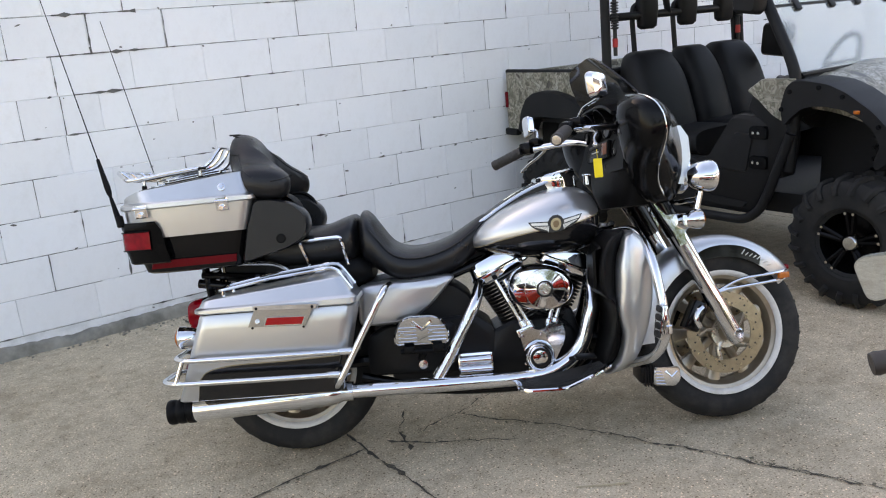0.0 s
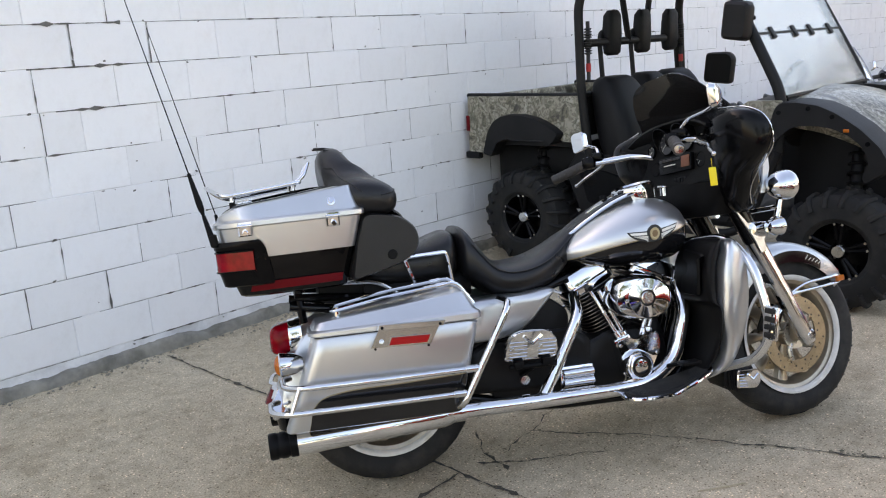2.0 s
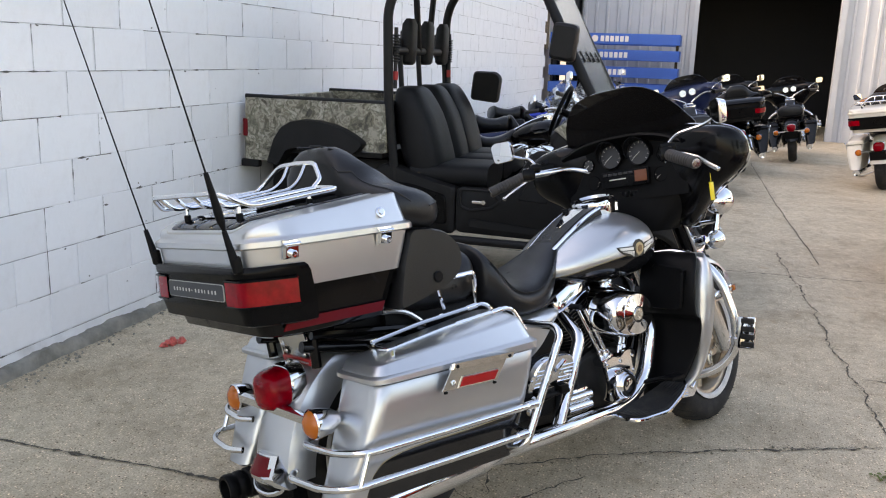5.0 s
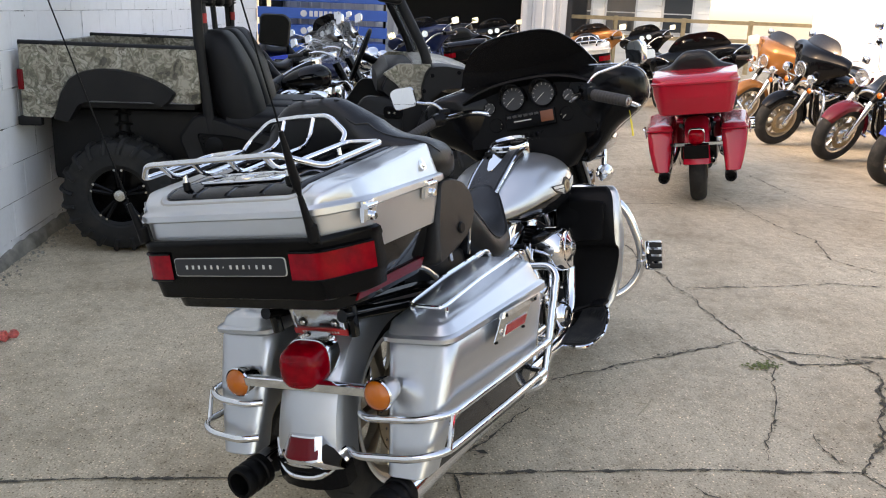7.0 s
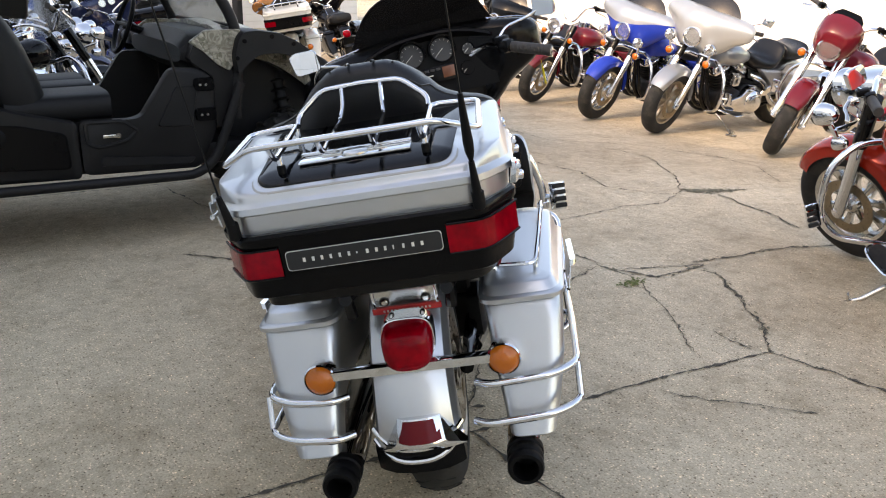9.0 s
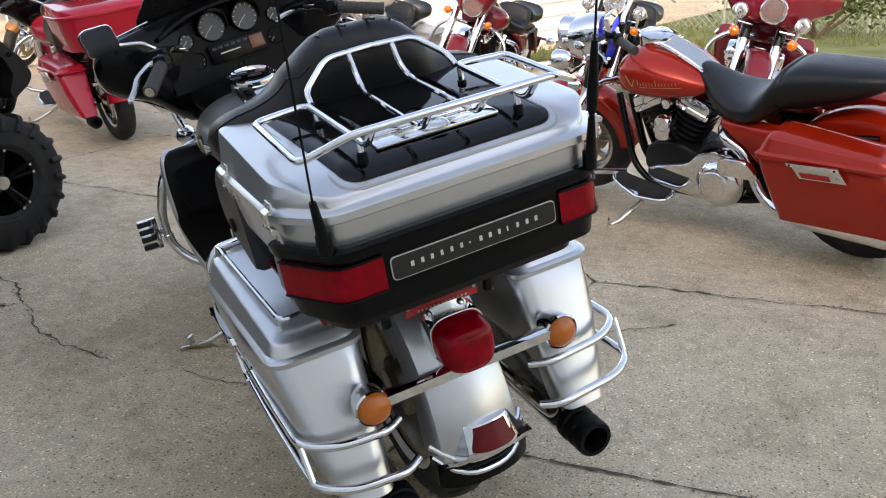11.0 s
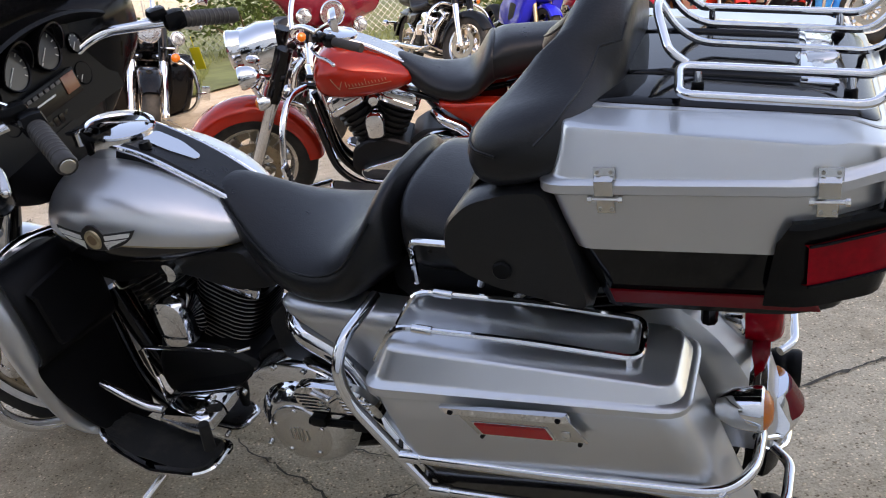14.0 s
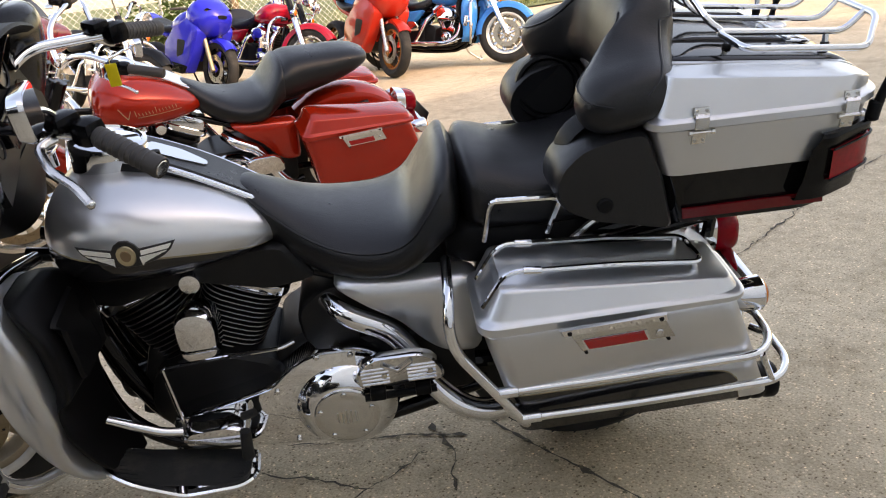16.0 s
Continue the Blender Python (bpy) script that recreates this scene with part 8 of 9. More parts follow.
def camo_material():
    m = mat("woodland_camouflage", (0.2, 0.2, 0.15), 0.32, coat=0.25)
    nt = m.node_tree
    lk = nt.links.new
    b = nt.nodes["Principled BSDF"]
    tc = nt.nodes.new("ShaderNodeTexCoord")
    n1 = nt.nodes.new("ShaderNodeTexNoise")
    n1.inputs["Scale"].default_value, n1.inputs["Detail"].default_value, n1.inputs["Distortion"].default_value = 3.6, 7.0, 2.2
    lk(tc.outputs["Object"], n1.inputs["Vector"])
    r = nt.nodes.new("ShaderNodeValToRGB")
    r.color_ramp.interpolation = "CONSTANT"
    cols = [(0.0, (0.06, 0.053, 0.042)), (0.37, (0.14, 0.13, 0.095)), (0.44, (0.27, 0.25, 0.205)), (0.53, (0.17, 0.165, 0.125)), (0.57, (0.33, 0.31, 0.265)), (0.66, (0.10, 0.085, 0.065))]
    while len(r.color_ramp.elements) < len(cols):
        r.color_ramp.elements.new(0.5)
    for e, (p, c) in zip(r.color_ramp.elements, cols):
        e.position, e.color = p, (*c, 1)
    lk(n1.outputs["Fac"], r.inputs[0])
    n2 = nt.nodes.new("ShaderNodeTexNoise")
    n2.inputs["Scale"].default_value, n2.inputs["Detail"].default_value, n2.inputs["Distortion"].default_value = 15.0, 4.0, 3.5
    lk(tc.outputs["Object"], n2.inputs["Vector"])
    r2 = nt.nodes.new("ShaderNodeValToRGB")
    r2.color_ramp.elements[0].position, r2.color_ramp.elements[0].color = 0.42, (0.5, 0.48, 0.42, 1)
    r2.color_ramp.elements[1].position, r2.color_ramp.elements[1].color = 0.58, (1.2, 1.2, 1.15, 1)
    lk(n2.outputs["Fac"], r2.inputs[0])
    x = nt.nodes.new("ShaderNodeMix")
    x.data_type, x.blend_type = "RGBA", "MULTIPLY"
    x.inputs[0].default_value = 0.8
    lk(r.outputs[0], x.inputs[6])
    lk(r2.outputs[0], x.inputs[7])
    lk(x.outputs[2], b.inputs["Base Color"])
    return m


M_CAMO = camo_material()
M_UTV = mat("utv_black_plastic", (0.009, 0.009, 0.0096), 0.5, spec=0.24, vary=0.2, scale=5, bump=0.2, bscale=220, dirt=(0.03, 0.028, 0.025), dscale=4, damount=0.2)
M_UTV_TYRE = mat("mud_tyre", (0.009, 0.009, 0.009), 0.8, vary=0.2, scale=10, bump=0.4, bscale=120, dirt=(0.07, 0.062, 0.05), dscale=7, damount=0.3)
M_UTV_SEAT = mat("utv_seat_vinyl", (0.006, 0.006, 0.0065), 0.55, spec=0.25, bump=0.3, bscale=200)
M_CLEAR = mat("hazy_clear_screen", (0.86, 0.89, 0.87), 0.12, trans=0.86, ior=1.3, vary=0.06, scale=4)
utv = thing("utility_vehicle", pose(3.895, 4.63, 0.0, 0, 0, -89), "camouflage and black side-by-side utility vehicle parked by the wall", "vehicle")


def utv_wheel(x, y, s):
    c = (x, y, 0.324)
    g = Geo()
    g.lathe([(0.15, -0.10), (0.178, -0.125), (0.27, -0.13), (0.30, -0.11), (0.306, -0.06), (0.306, 0.06), (0.30, 0.11), (0.27, 0.13), (0.178, 0.125), (0.15, 0.10)], c, (0, 1, 0), 40)
    wh = part("wheel", g, M_UTV_TYRE, utv, "chunky black mud tyre on a black alloy rim")
    for i in range(20):
        a = 2 * math.pi * i / 20
        for q in (-1, 1):
            aa = a + (0.0 if q > 0 else math.pi / 20)
            pts = []
            for k, (h, r) in enumerate(((0.012, 0.311), (0.06, 0.312), (0.105, 0.306), (0.133, 0.277), (0.136, 0.242))):
                b = aa + 0.10 * (k / 4) ** 1.3
                pts.append((c[0] + r * math.cos(b), c[1] + q * h, c[2] + r * math.sin(b)))
            part("tread_lug", Geo().tube(pts, 0.017, 6, squash=0.8), M_UTV_TYRE, wh)
    g = Geo().lathe([(0.166, s * 0.115), (0.159, s * 0.10), (0.147, s * 0.06), (0.147, -s * 0.1), (0.166, -s * 0.115)], c, (0, 1, 0), 36)
    for i in range(5):
        for q in (-0.13, 0.13):
            a = 2 * math.pi * i / 5 + 0.3 + q
            a2 = 2 * math.pi * i / 5 + 0.3 + q * 0.9
            g.tube([(c[0] + 0.045 * math.cos(a2), c[1] + s * 0.085, c[2] + 0.045 * math.sin(a2)), (c[0] + 0.154 * math.cos(a), c[1] + s * 0.10, c[2] + 0.154 * math.sin(a))], 0.013, 7)
    g.lathe([(0.0, -0.02), (0.10, -0.022), (0.149, -0.03), (0.149, -0.05), (0.0, -0.05)], c, (0, s, 0), 28)
    part("wheel_rim", g, M_PLASTIC_GLOSS, wh)
    g = Geo().lathe([(0, 0.105), (0.03, 0.103), (0.042, 0.09), (0.045, 0.06)], c, (0, s, 0), 18)
    part("hub_cap", g, M_CHROME_DULL, wh, "steel hub cap")
    for i in range(10):
        a = 2 * math.pi * (i // 2) / 5 + 0.3 + (0.13 if i % 2 else -0.13)
        p = Vector((c[0] + 0.150 * math.cos(a), c[1] + s * 0.108, c[2] + 0.150 * math.sin(a)))
        part("rim_bolt", Geo().cyl(p, p + Vector((0, s * 0.008, 0)), 0.007, 8), M_CHROME_DULL, wh)


for wx in (0.0, 2.05):
    for s in (-1, 1):
        utv_wheel(wx, s * 0.62, s)

# cargo bed: open box with camouflage sides
for s in (-1, 1):
    g = Geo()
    side = [(-0.475, 0.735), (-0.33, 0.73), (-0.25, 0.88), (-0.1, 0.94), (0.1, 0.93), (0.23, 0.89), (0.305, 0.825), (0.44, 0.822), (0.43, 1.112), (-0.47, 1.115)]
    g.loft([roundpoly_y(side, s * y, 0.015, k) for y, k in ((0.64, 1.0), (0.67, 1.0), (0.678, 0.985))])
    part("bed_side", g, M_CAMO, utv, "camouflage bed side panel")
    g = Geo()
    arch = [(-0.306, 0.73), (-0.262, 0.87), (-0.215, 0.945), (-0.15, 0.985), (-0.07, 1.0), (0.03, 0.998), (0.12, 0.980), (0.19, 0.957), (0.266, 0.919), (0.318, 0.879), (0.30, 0.845), (0.256, 0.808), (0.205, 0.834), (0.047, 0.832), (-0.106, 0.835), (-0.18, 0.81), (-0.235, 0.715)]
    g.loft([roundpoly_y(arch, s * y, 0.014, k) for y, k in ((0.62, 1.0), (0.725, 1.0), (0.745, 0.965))])
    part("rear_fender", g, M_UTV, utv, "black plastic rear fender flare")
g = Geo().box((-0.45, 0, 0.955), (0.04, 1.27, 0.31), 0.01)
part("tailgate", g, M_CAMO, utv)
g = Geo().box((0.40, 0, 0.98), (0.04, 1.27, 0.26), 0.01).box((-0.02, 0, 0.80), (0.84, 1.26, 0.03), 0.005)
part("bed_floor", g, M_UTV, utv, smooth=0)
g = Geo().tube(fillet([(-0.47, -0.66, 1.118), (0.43, -0.66, 1.113), (0.43, 0.66, 1.113), (-0.47, 0.66, 1.118)], 0.03, closed=False), 0.016, 8)
part("bed_rail", g, M_UTV, utv)
for s in (-1, 1):
    g = Geo().box((-0.468, s * 0.653, 0.93), (0.034, 0.06, 0.11), 0.010)
    part("tail_lamp", g, M_RED_DARK, utv, "red tail lamp")
    g = Geo().box((-0.44, s * 0.66, 0.712), (0.12, 0.05, 0.05), 0.012)
    part("bumper_end", g, M_UTV, utv)
# chassis, sills, suspension
# engine_housing is made extra wide to block the light between the rear wheels
for nm, c, d, r in (("chassis", (1.0, 0, 0.42), (1.5, 1.05, 0.12), 0.03), ("engine_housing", (0.0, 0, 0.55), (0.86, 0.84, 0.42), 0.05), ("front_bulkhead", (1.93, 0, 0.55), (0.5, 0.5, 0.4), 0.05), ("seat_box", (0.6, 0, 0.55), (0.5, 1.15, 0.28), 0.04)):
    part(nm, Geo().box(c, d, r), M_UTV, utv)
for s in (-1, 1):
    g = Geo().tube(fillet([(0.38, s * 0.56, 0.36), (0.42, s * 0.675, 0.345), (1.40, s * 0.69, 0.345), (1.49, s * 0.69, 0.405), (1.545, s * 0.69, 0.52), (1.655, s * 0.69, 0.81)], 0.05), 0.025, 10)
    part("side_step", g, M_UTV, utv, "black tube side step")
    for wx in (0.0, 1.99):
        g = Geo().tube([(wx + 0.10, s * 0.32, 0.40), (wx, s * 0.55, 0.34)], 0.022, 8)
        g.tube([(wx - 0.12, s * 0.32, 0.40), (wx, s * 0.55, 0.34)], 0.022, 8)
        g.tube([(wx, s * 0.52, 0.38), (wx - 0.04, s * 0.36, 0.85)], 0.03, 10)
        for k in range(9):
            p = Vector((wx, s * 0.52, 0.42)).lerp(Vector((wx - 0.04, s * 0.36, 0.82)), k / 8)
            g.lathe([(0.042, -0.008), (0.050, 0.0), (0.042, 0.008)], p, (-0.04, -s * 0.16, 0.44), 14)
        part("suspension_strut", g, M_UTV, utv)
    # lower body, doors
    g = Geo()
    dr = [(0.865, 0.385), (1.43, 0.375), (1.525, 0.57), (1.545, 0.833), (1.454, 0.886), (1.31, 0.892), (1.155, 0.662), (1.10, 0.648), (0.865, 0.655)]
    g.loft([roundpoly_y(dr, s * y, 0.04, k) for y, k in ((0.60, 1.0), (0.655, 1.0), (0.668, 0.93))])
    door = part("half_door", g, M_UTV, utv, "black plastic half door")
    g = Geo().loft([roundpoly_y([(0.93, 0.426), (1.393, 0.403), (1.42, 0.436), (0.938, 0.476)], s * y, 0.02, k) for y, k in ((0.66, 1.0), (0.676, 0.92))])
    part("door_panel", g, M_UTV, door)
    ring = [(0.89, 0.645), (1.06, 0.645), (1.13, 0.595), (1.075, 0.545), (0.945, 0.52), (0.89, 0.545)]
    g = Geo().tube([(x, s * 0.668, z) for x, z in roundpoly(ring, 0.02, 4)], 0.010, 8, closed=True)
    part("latch_surround", g, M_UTV, door)
    g = Geo().loft([roundpoly_y([(1.22, 0.60), (1.40, 0.59), (1.44, 0.80), (1.33, 0.81)], s * y, 0.02, k) for y, k in ((0.66, 1.0), (0.677, 0.92))])
    part("door_panel", g, M_UTV, door)
    g = Geo().box((1.00, s * 0.678, 0.575), (0.075, 0.014, 0.018), 0.005).cyl((1.032, s * 0.67, 0.577), (1.032, s * 0.694, 0.577), 0.013, 12)
    part("door_latch", g, M_CHROME_DULL, door, "silver door latch")
    for z in (0.652, 0.805):
        g = Geo().loft([roundpoly_y([(1.415, z - 0.035), (1.525, z - 0.035), (1.525, z + 0.035), (1.415, z + 0.035)], s * y, 0.025, k) for y, k in ((0.665, 1.0), (0.685, 0.9))])
        hinge = part("door_hinge", g, M_PLASTIC_GLOSS, door)
        for x in (1.445, 1.475):
            g = Geo().cyl((x, s * 0.682, z), (x, s * 0.69, z), 0.007, 10)
            part("hinge_bolt", g, M_CHROME_DULL, hinge)
    g = Geo()
    sk = [(0.41, 0.38), (0.855, 0.37), (0.855, 0.648), (0.80, 0.66), (0.60, 0.712), (0.442, 0.765), (0.389, 0.752), (0.31, 0.64), (0.36, 0.50)]
    g.loft([roundpoly_y(sk, s * y, 0.03, k) for y, k in ((0.55, 1.0), (0.65, 1.0), (0.662, 0.94))])
    sp = part("side_panel", g, M_UTV, utv, "black plastic side panel with a moulded pocket")
    g = Geo().loft([roundpoly_y([(0.47, 0.44), (0.82, 0.42), (0.81, 0.60), (0.60, 0.655), (0.40, 0.67)], s * y, 0.03, k) for y, k in ((0.655, 1.0), (0.674, 0.92))])
    part("panel_pocket", g, M_PLASTIC_GLOSS, sp)
    g = Geo().lathe([(0.0, 0.010), (0.035, 0.010), (0.045, 0.004), (0.05, 0.0)], (0.50, s * 0.672, 0.60), (0, s, 0), 18)
    part("filler_cap", g, M_PLASTIC, sp)
# seats
for y, w, hy in ((-0.37, 0.23, -0.29), (0.04, 0.16, 0.09), (0.41, 0.22, 0.47)):
    st = part("seat_base", Geo().loft([oval((x, y, 0.70 + 0.02 * (x - 0.6)), (0, 1, 0), (0, 0, 1), w, 0.07, 4, 24) for x in (0.56, 0.60, 0.80, 1.0, 1.03)]), M_UTV_SEAT, utv, "black vinyl seat")
    rows = smooth_rows([(0.68, w * 0.95, 0.11, 0.07), (0.80, w, 0.135, 0.03), (1.0, w * 0.97, 0.125, -0.02), (1.11, w * 0.90, 0.105, -0.055), (1.185, w * 0.72, 0.08, -0.08), (1.21, w * 0.5, 0.05, -0.085)], 14)
    part("seat_back", Geo().loft([oval((0.58 + dx, y, z), (0, 1, 0), (1, 0, 0), ww, th, 3.2, 24) for z, ww, th, dx in rows]), M_UTV_SEAT, utv, "tall black vinyl seat back")
    g = Geo().loft([oval((0.44 + dx, hy, z), (0, 1, 0), (1, 0, 0), ww, th, 3.0, 20) for z, ww, th, dx in ((1.335, 0.05, 0.02, 0), (1.352, 0.072, 0.035, 0), (1.45, 0.083, 0.042, 0), (1.58, 0.076, 0.036, 0.005), (1.612, 0.05, 0.02, 0.008))])
    hr = part("head_rest", g, M_UTV_SEAT, utv, "black headrest on the roll cage")
    g = Geo().loft([oval((0.404, hy, z), (0, 1, 0), (1, 0, 0), ww, 0.012, 4.0, 16) for z, ww in ((1.38, 0.03), (1.39, 0.038), (1.53, 0.038), (1.54, 0.03))])
    part("head_rest_back", g, M_PLASTIC_GLOSS, hr)
    side_ = 0.10 if hy > 0.2 else -0.09
    g = Geo().tube(fillet([(0.41, hy, 1.49), (0.41, hy + side_, 1.48), (0.42, hy + side_ * 1.25, 1.40), (0.45, hy + side_ * 1.25, 1.02)], 0.05), 0.016, 8)
    part("head_rest_post", g, M_UTV, hr)
# seat belts
M_BELT = mat("belt_webbing", (0.03, 0.03, 0.03), 0.7, bump=0.5, bscale=400)
for s in (-1, 1):
    g = Geo()
    for k in range(10):
        g.lathe([(0.018, -0.006), (0.026, 0.0), (0.018, 0.006)], (0.46, s * 0.60, 1.36 + 0.016 * k), (0, 0, 1), 12)
    g.tube([(0.46, s * 0.60, 1.20), (0.46, s * 0.60, 1.55)], 0.012, 8)
    part("belt_reel", g, M_BELT, utv)
    g = Geo().cyl((0.46, s * 0.60, 1.25), (0.46, s * 0.60, 1.30), 0.016, 10)
    part("belt_button", g, M_MARK_RED, utv)
# padded side bolster on the side by the wall
g = Geo().loft([roundpoly_y([(0.62, 1.10), (0.82, 1.08), (0.84, 1.26), (0.80, 1.30), (0.64, 1.30)], y, 0.03, k) for y, k in ((0.60, 0.9), (0.62, 1.0), (0.66, 1.0), (0.675, 0.9))])
part("side_bolster", g, M_UTV_SEAT, utv)
# roll cage
cage = None
for s in (-1, 1):
    g = Geo().tube(fillet([(0.50, s * 0.63, 0.50), (0.44, s * 0.655, 1.10), (0.42, s * 0.64, 1.68), (0.52, s * 0.60, 1.86), (1.20, s * 0.58, 1.88), (1.28, s * 0.60, 1.80), (1.665, s * 0.655, 1.085), (1.63, s * 0.66, 0.62)], 0.12, 6), 0.028, 12)
    if cage:
        part("side_hoop", g, M_UTV, cage)
    else:
        cage = part("roll_cage", g, M_UTV, utv, "black tube roll cage")
for x, z in ((0.46, 1.86), (1.28, 1.86), (0.44, 1.42), (1.65, 1.06)):
    part("cross_bar", Geo().tube([(x, -0.60, z), (x, 0.60, z)], 0.024, 10), M_UTV, cage)
for s in (-1, 1):
    part("brace", Geo().tube([(0.45, s * 0.10, 1.42), (0.45, s * 0.22, 1.86)], 0.02, 8), M_UTV, cage)
# roof edge and windshield
g = Geo().loft([oval((x, 0, 1.90 + 0.01 * math.sin(x * 3)), (0, 1, 0), (0, 0, 1), 0.60 + dx, 0.022, 5, 24) for x, dx in ((0.40, 0.0), (0.44, 0.03), (1.30, 0.03), (1.40, 0.0))])
part("roof", g, M_UTV, utv, "black plastic roof")
def scr(v, y):
    return Vector((1.285 + 0.385 * v, y * (0.60 + 0.035 * v), 1.84 - 0.75 * v))
for a, b in ((0.02, 0.56), (0.575, 0.99)):
    g = Geo().loft([[scr(a, -1), scr(a, 1), scr(b, 1), scr(b, -1)], [scr(a, -1) + Vector((0.005, 0, 0.003)), scr(a, 1) + Vector((0.005, 0, 0.003)), scr(b, 1) + Vector((0.005, 0, 0.003)), scr(b, -1) + Vector((0.005, 0, 0.003))]])
    pane = part("windshield", g, M_CLEAR, utv, "two-piece clear folding windshield", smooth=0)
    pane.visible_shadow = False
g = Geo()
for y in (-0.7, -0.2, 0.2, 0.7):
    p = scr(0.567, y)
    g.box(p, (0.03, 0.05, 0.07), 0.006, Matrix.Rotation(radians(-33), 3, "Y"))
for v in (0.0, 0.567, 1.0):
    g.tube([scr(v, -1), scr(v, 1)], 0.009, 6)
part("screen_clamp", g, M_UTV, utv)
# side mirror
g = Geo().tube([(1.50, -0.645, 1.50), (1.46, -0.72, 1.50)], 0.012, 8)
g.loft([roundpoly_y([(1.36, 1.40), (1.50, 1.38), (1.52, 1.58), (1.38, 1.60)], y, 0.03, k) for y, k in ((-0.66, 0.85), (-0.70, 1.0), (-0.75, 0.95), (-0.765, 0.8))])
part("side_mirror", g, M_UTV, utv, "black side mirror")
# dash and steering wheel
g = Geo().loft([oval((x, 0, z), (0, 1, 0), (0, 0, 1), 0.60, h, 4, 24) for x, z, h in ((1.38, 0.95, 0.05), (1.44, 0.96, 0.11), (1.58, 0.965, 0.11), (1.66, 0.93, 0.13))])
part("dash", g, M_UTV, utv)
g = Geo().tube([Vector((1.30, 0.38, 1.06)) + Vector((0.06 * math.cos(a), 0.17 * math.sin(a), 0.16 * math.cos(a))) for a in (2 * math.pi * k / 28 for k in range(28))], 0.014, 8, closed=True)
g.tube([(1.30, 0.38, 1.06), (1.50, 0.38, 0.98)], 0.025, 8)
g.tube([(1.30, 0.22, 1.06), (1.30, 0.54, 1.06)], 0.012, 8)
part("steering_wheel", g, M_PLASTIC, utv)
# hood and front fenders
rings = []
for x, zc, zs, w in smooth_rows([(1.58, 1.085, 1.06, 0.62), (1.70, 1.09, 1.05, 0.62), (1.84, 1.065, 1.02, 0.58), (1.98, 1.01, 0.95, 0.50), (2.12, 0.93, 0.86, 0.40), (2.24, 0.84, 0.77, 0.31)], 16):
    rings.append([(x, -w, zs - 0.12), (x, -w, zs), (x, -w * 0.62, zs + 0.03), (x, -w * 0.45, zc), (x, -w * 0.12, zc + 0.015), (x, w * 0.12, zc + 0.015), (x, w * 0.45, zc), (x, w * 0.62, zs + 0.03), (x, w, zs), (x, w, zs - 0.12)])
part("hood", Geo().loft(rings), M_CAMO, utv, "camouflage hood")
for s in (-1, 1):
    pts = [(1.615, 0.95), (1.64, 1.04), (1.67, 1.071), (1.74, 1.076), (1.857, 1.060), (1.946, 1.022), (2.067, 0.942), (2.161, 0.852), (2.206, 0.775), (2.188, 0.732), (2.099, 0.668), (2.084, 0.702), (2.116, 0.781), (2.078, 0.856), (2.016, 0.907), (1.94, 0.941), (1.848, 0.956), (1.773, 0.954), (1.728, 0.942), (1.681, 0.905), (1.627, 0.849)]
    g = Geo().loft([roundpoly_y(pts, s * y, 0.02, k) for y, k in ((0.50, 1.0), (0.71, 1.0), (0.735, 0.97))])
    fd = part("front_fender", g, M_UTV, utv, "black plastic front fender flare")
    g = Geo().box((2.0, s * 0.738, 0.933), (0.028, 0.008, 0.016), 0.003)
    part("side_marker", g, M_AMBER, fd)
    for x, z in ((1.672, 1.019), (1.817, 1.040), (1.932, 1.0), (1.63, 0.935), (2.10, 0.87)):
        part("fender_clip", Geo().cyl((x, s * 0.73, z), (x, s * 0.742, z), 0.011, 10), M_PLASTIC_GLOSS, fd)
    g = Geo().loft([roundpoly_y([(1.52, 0.58), (1.60, 0.58), (1.63, 0.78), (1.62, 0.90), (1.60, 1.0), (1.44, 1.02), (1.40, 0.93), (1.52, 0.84)], s * y, 0.02, k) for y, k in ((0.56, 1.0), (0.665, 1.0), (0.672, 0.95))])
    part("cowl_side", g, M_UTV, utv)
    g = Geo().loft([roundpoly_y([(1.407, 1.017), (1.492, 1.075), (1.67, 1.078), (1.65, 0.98), (1.645, 0.93), (1.603, 0.868), (1.542, 0.903), (1.48, 0.964)], s * y, 0.012, k) for y, k in ((0.66, 1.0), (0.682, 1.0), (0.688, 0.97))])
    part("cowl_panel", g, M_CAMO, utv)
    g = Geo().lathe([(0, 0.03), (0.05, 0.028), (0.07, 0.015), (0.075, 0.0)], (2.20, s * 0.28, 0.72), (1, 0, 0.1), 20)
    part("headlamp", g, M_GLASS, utv)
for s in (-1, 1):
    g = Geo().loft([roundpoly_y([(1.64, 0.45), (2.14, 0.50), (2.12, 0.72), (2.06, 0.85), (1.93, 0.94), (1.76, 0.95), (1.66, 0.86)], s * y, 0.03, 1.0) for y in (0.36, 0.40)])
    part("wheel_arch_liner", g, M_UTV, utv, "black plastic wheel arch liner")
g = Geo().box((2.17, 0, 0.62), (0.12, 0.90, 0.28), 0.05)
part("grille", g, M_UTV, utv)
g = Geo()
for s in (-1, 1):
    g.tube(fillet([(2.00, s * 0.20, 0.36), (2.28, s * 0.24, 0.42), (2.36, s * 0.26, 0.62), (2.32, s * 0.28, 0.84), (2.15, s * 0.26, 0.92)], 0.08), 0.024, 10)
    g.tube(fillet([(2.34, s * 0.26, 0.78), (2.30, s * 0.50, 0.80), (2.20, s * 0.52, 0.60), (2.32, s * 0.26, 0.55)], 0.06), 0.02, 10)
for z, x in ((0.60, 2.36), (0.78, 2.345), (0.45, 2.30)):
    g.tube([(x, -0.26, z), (x, 0.26, z)], 0.02, 8)
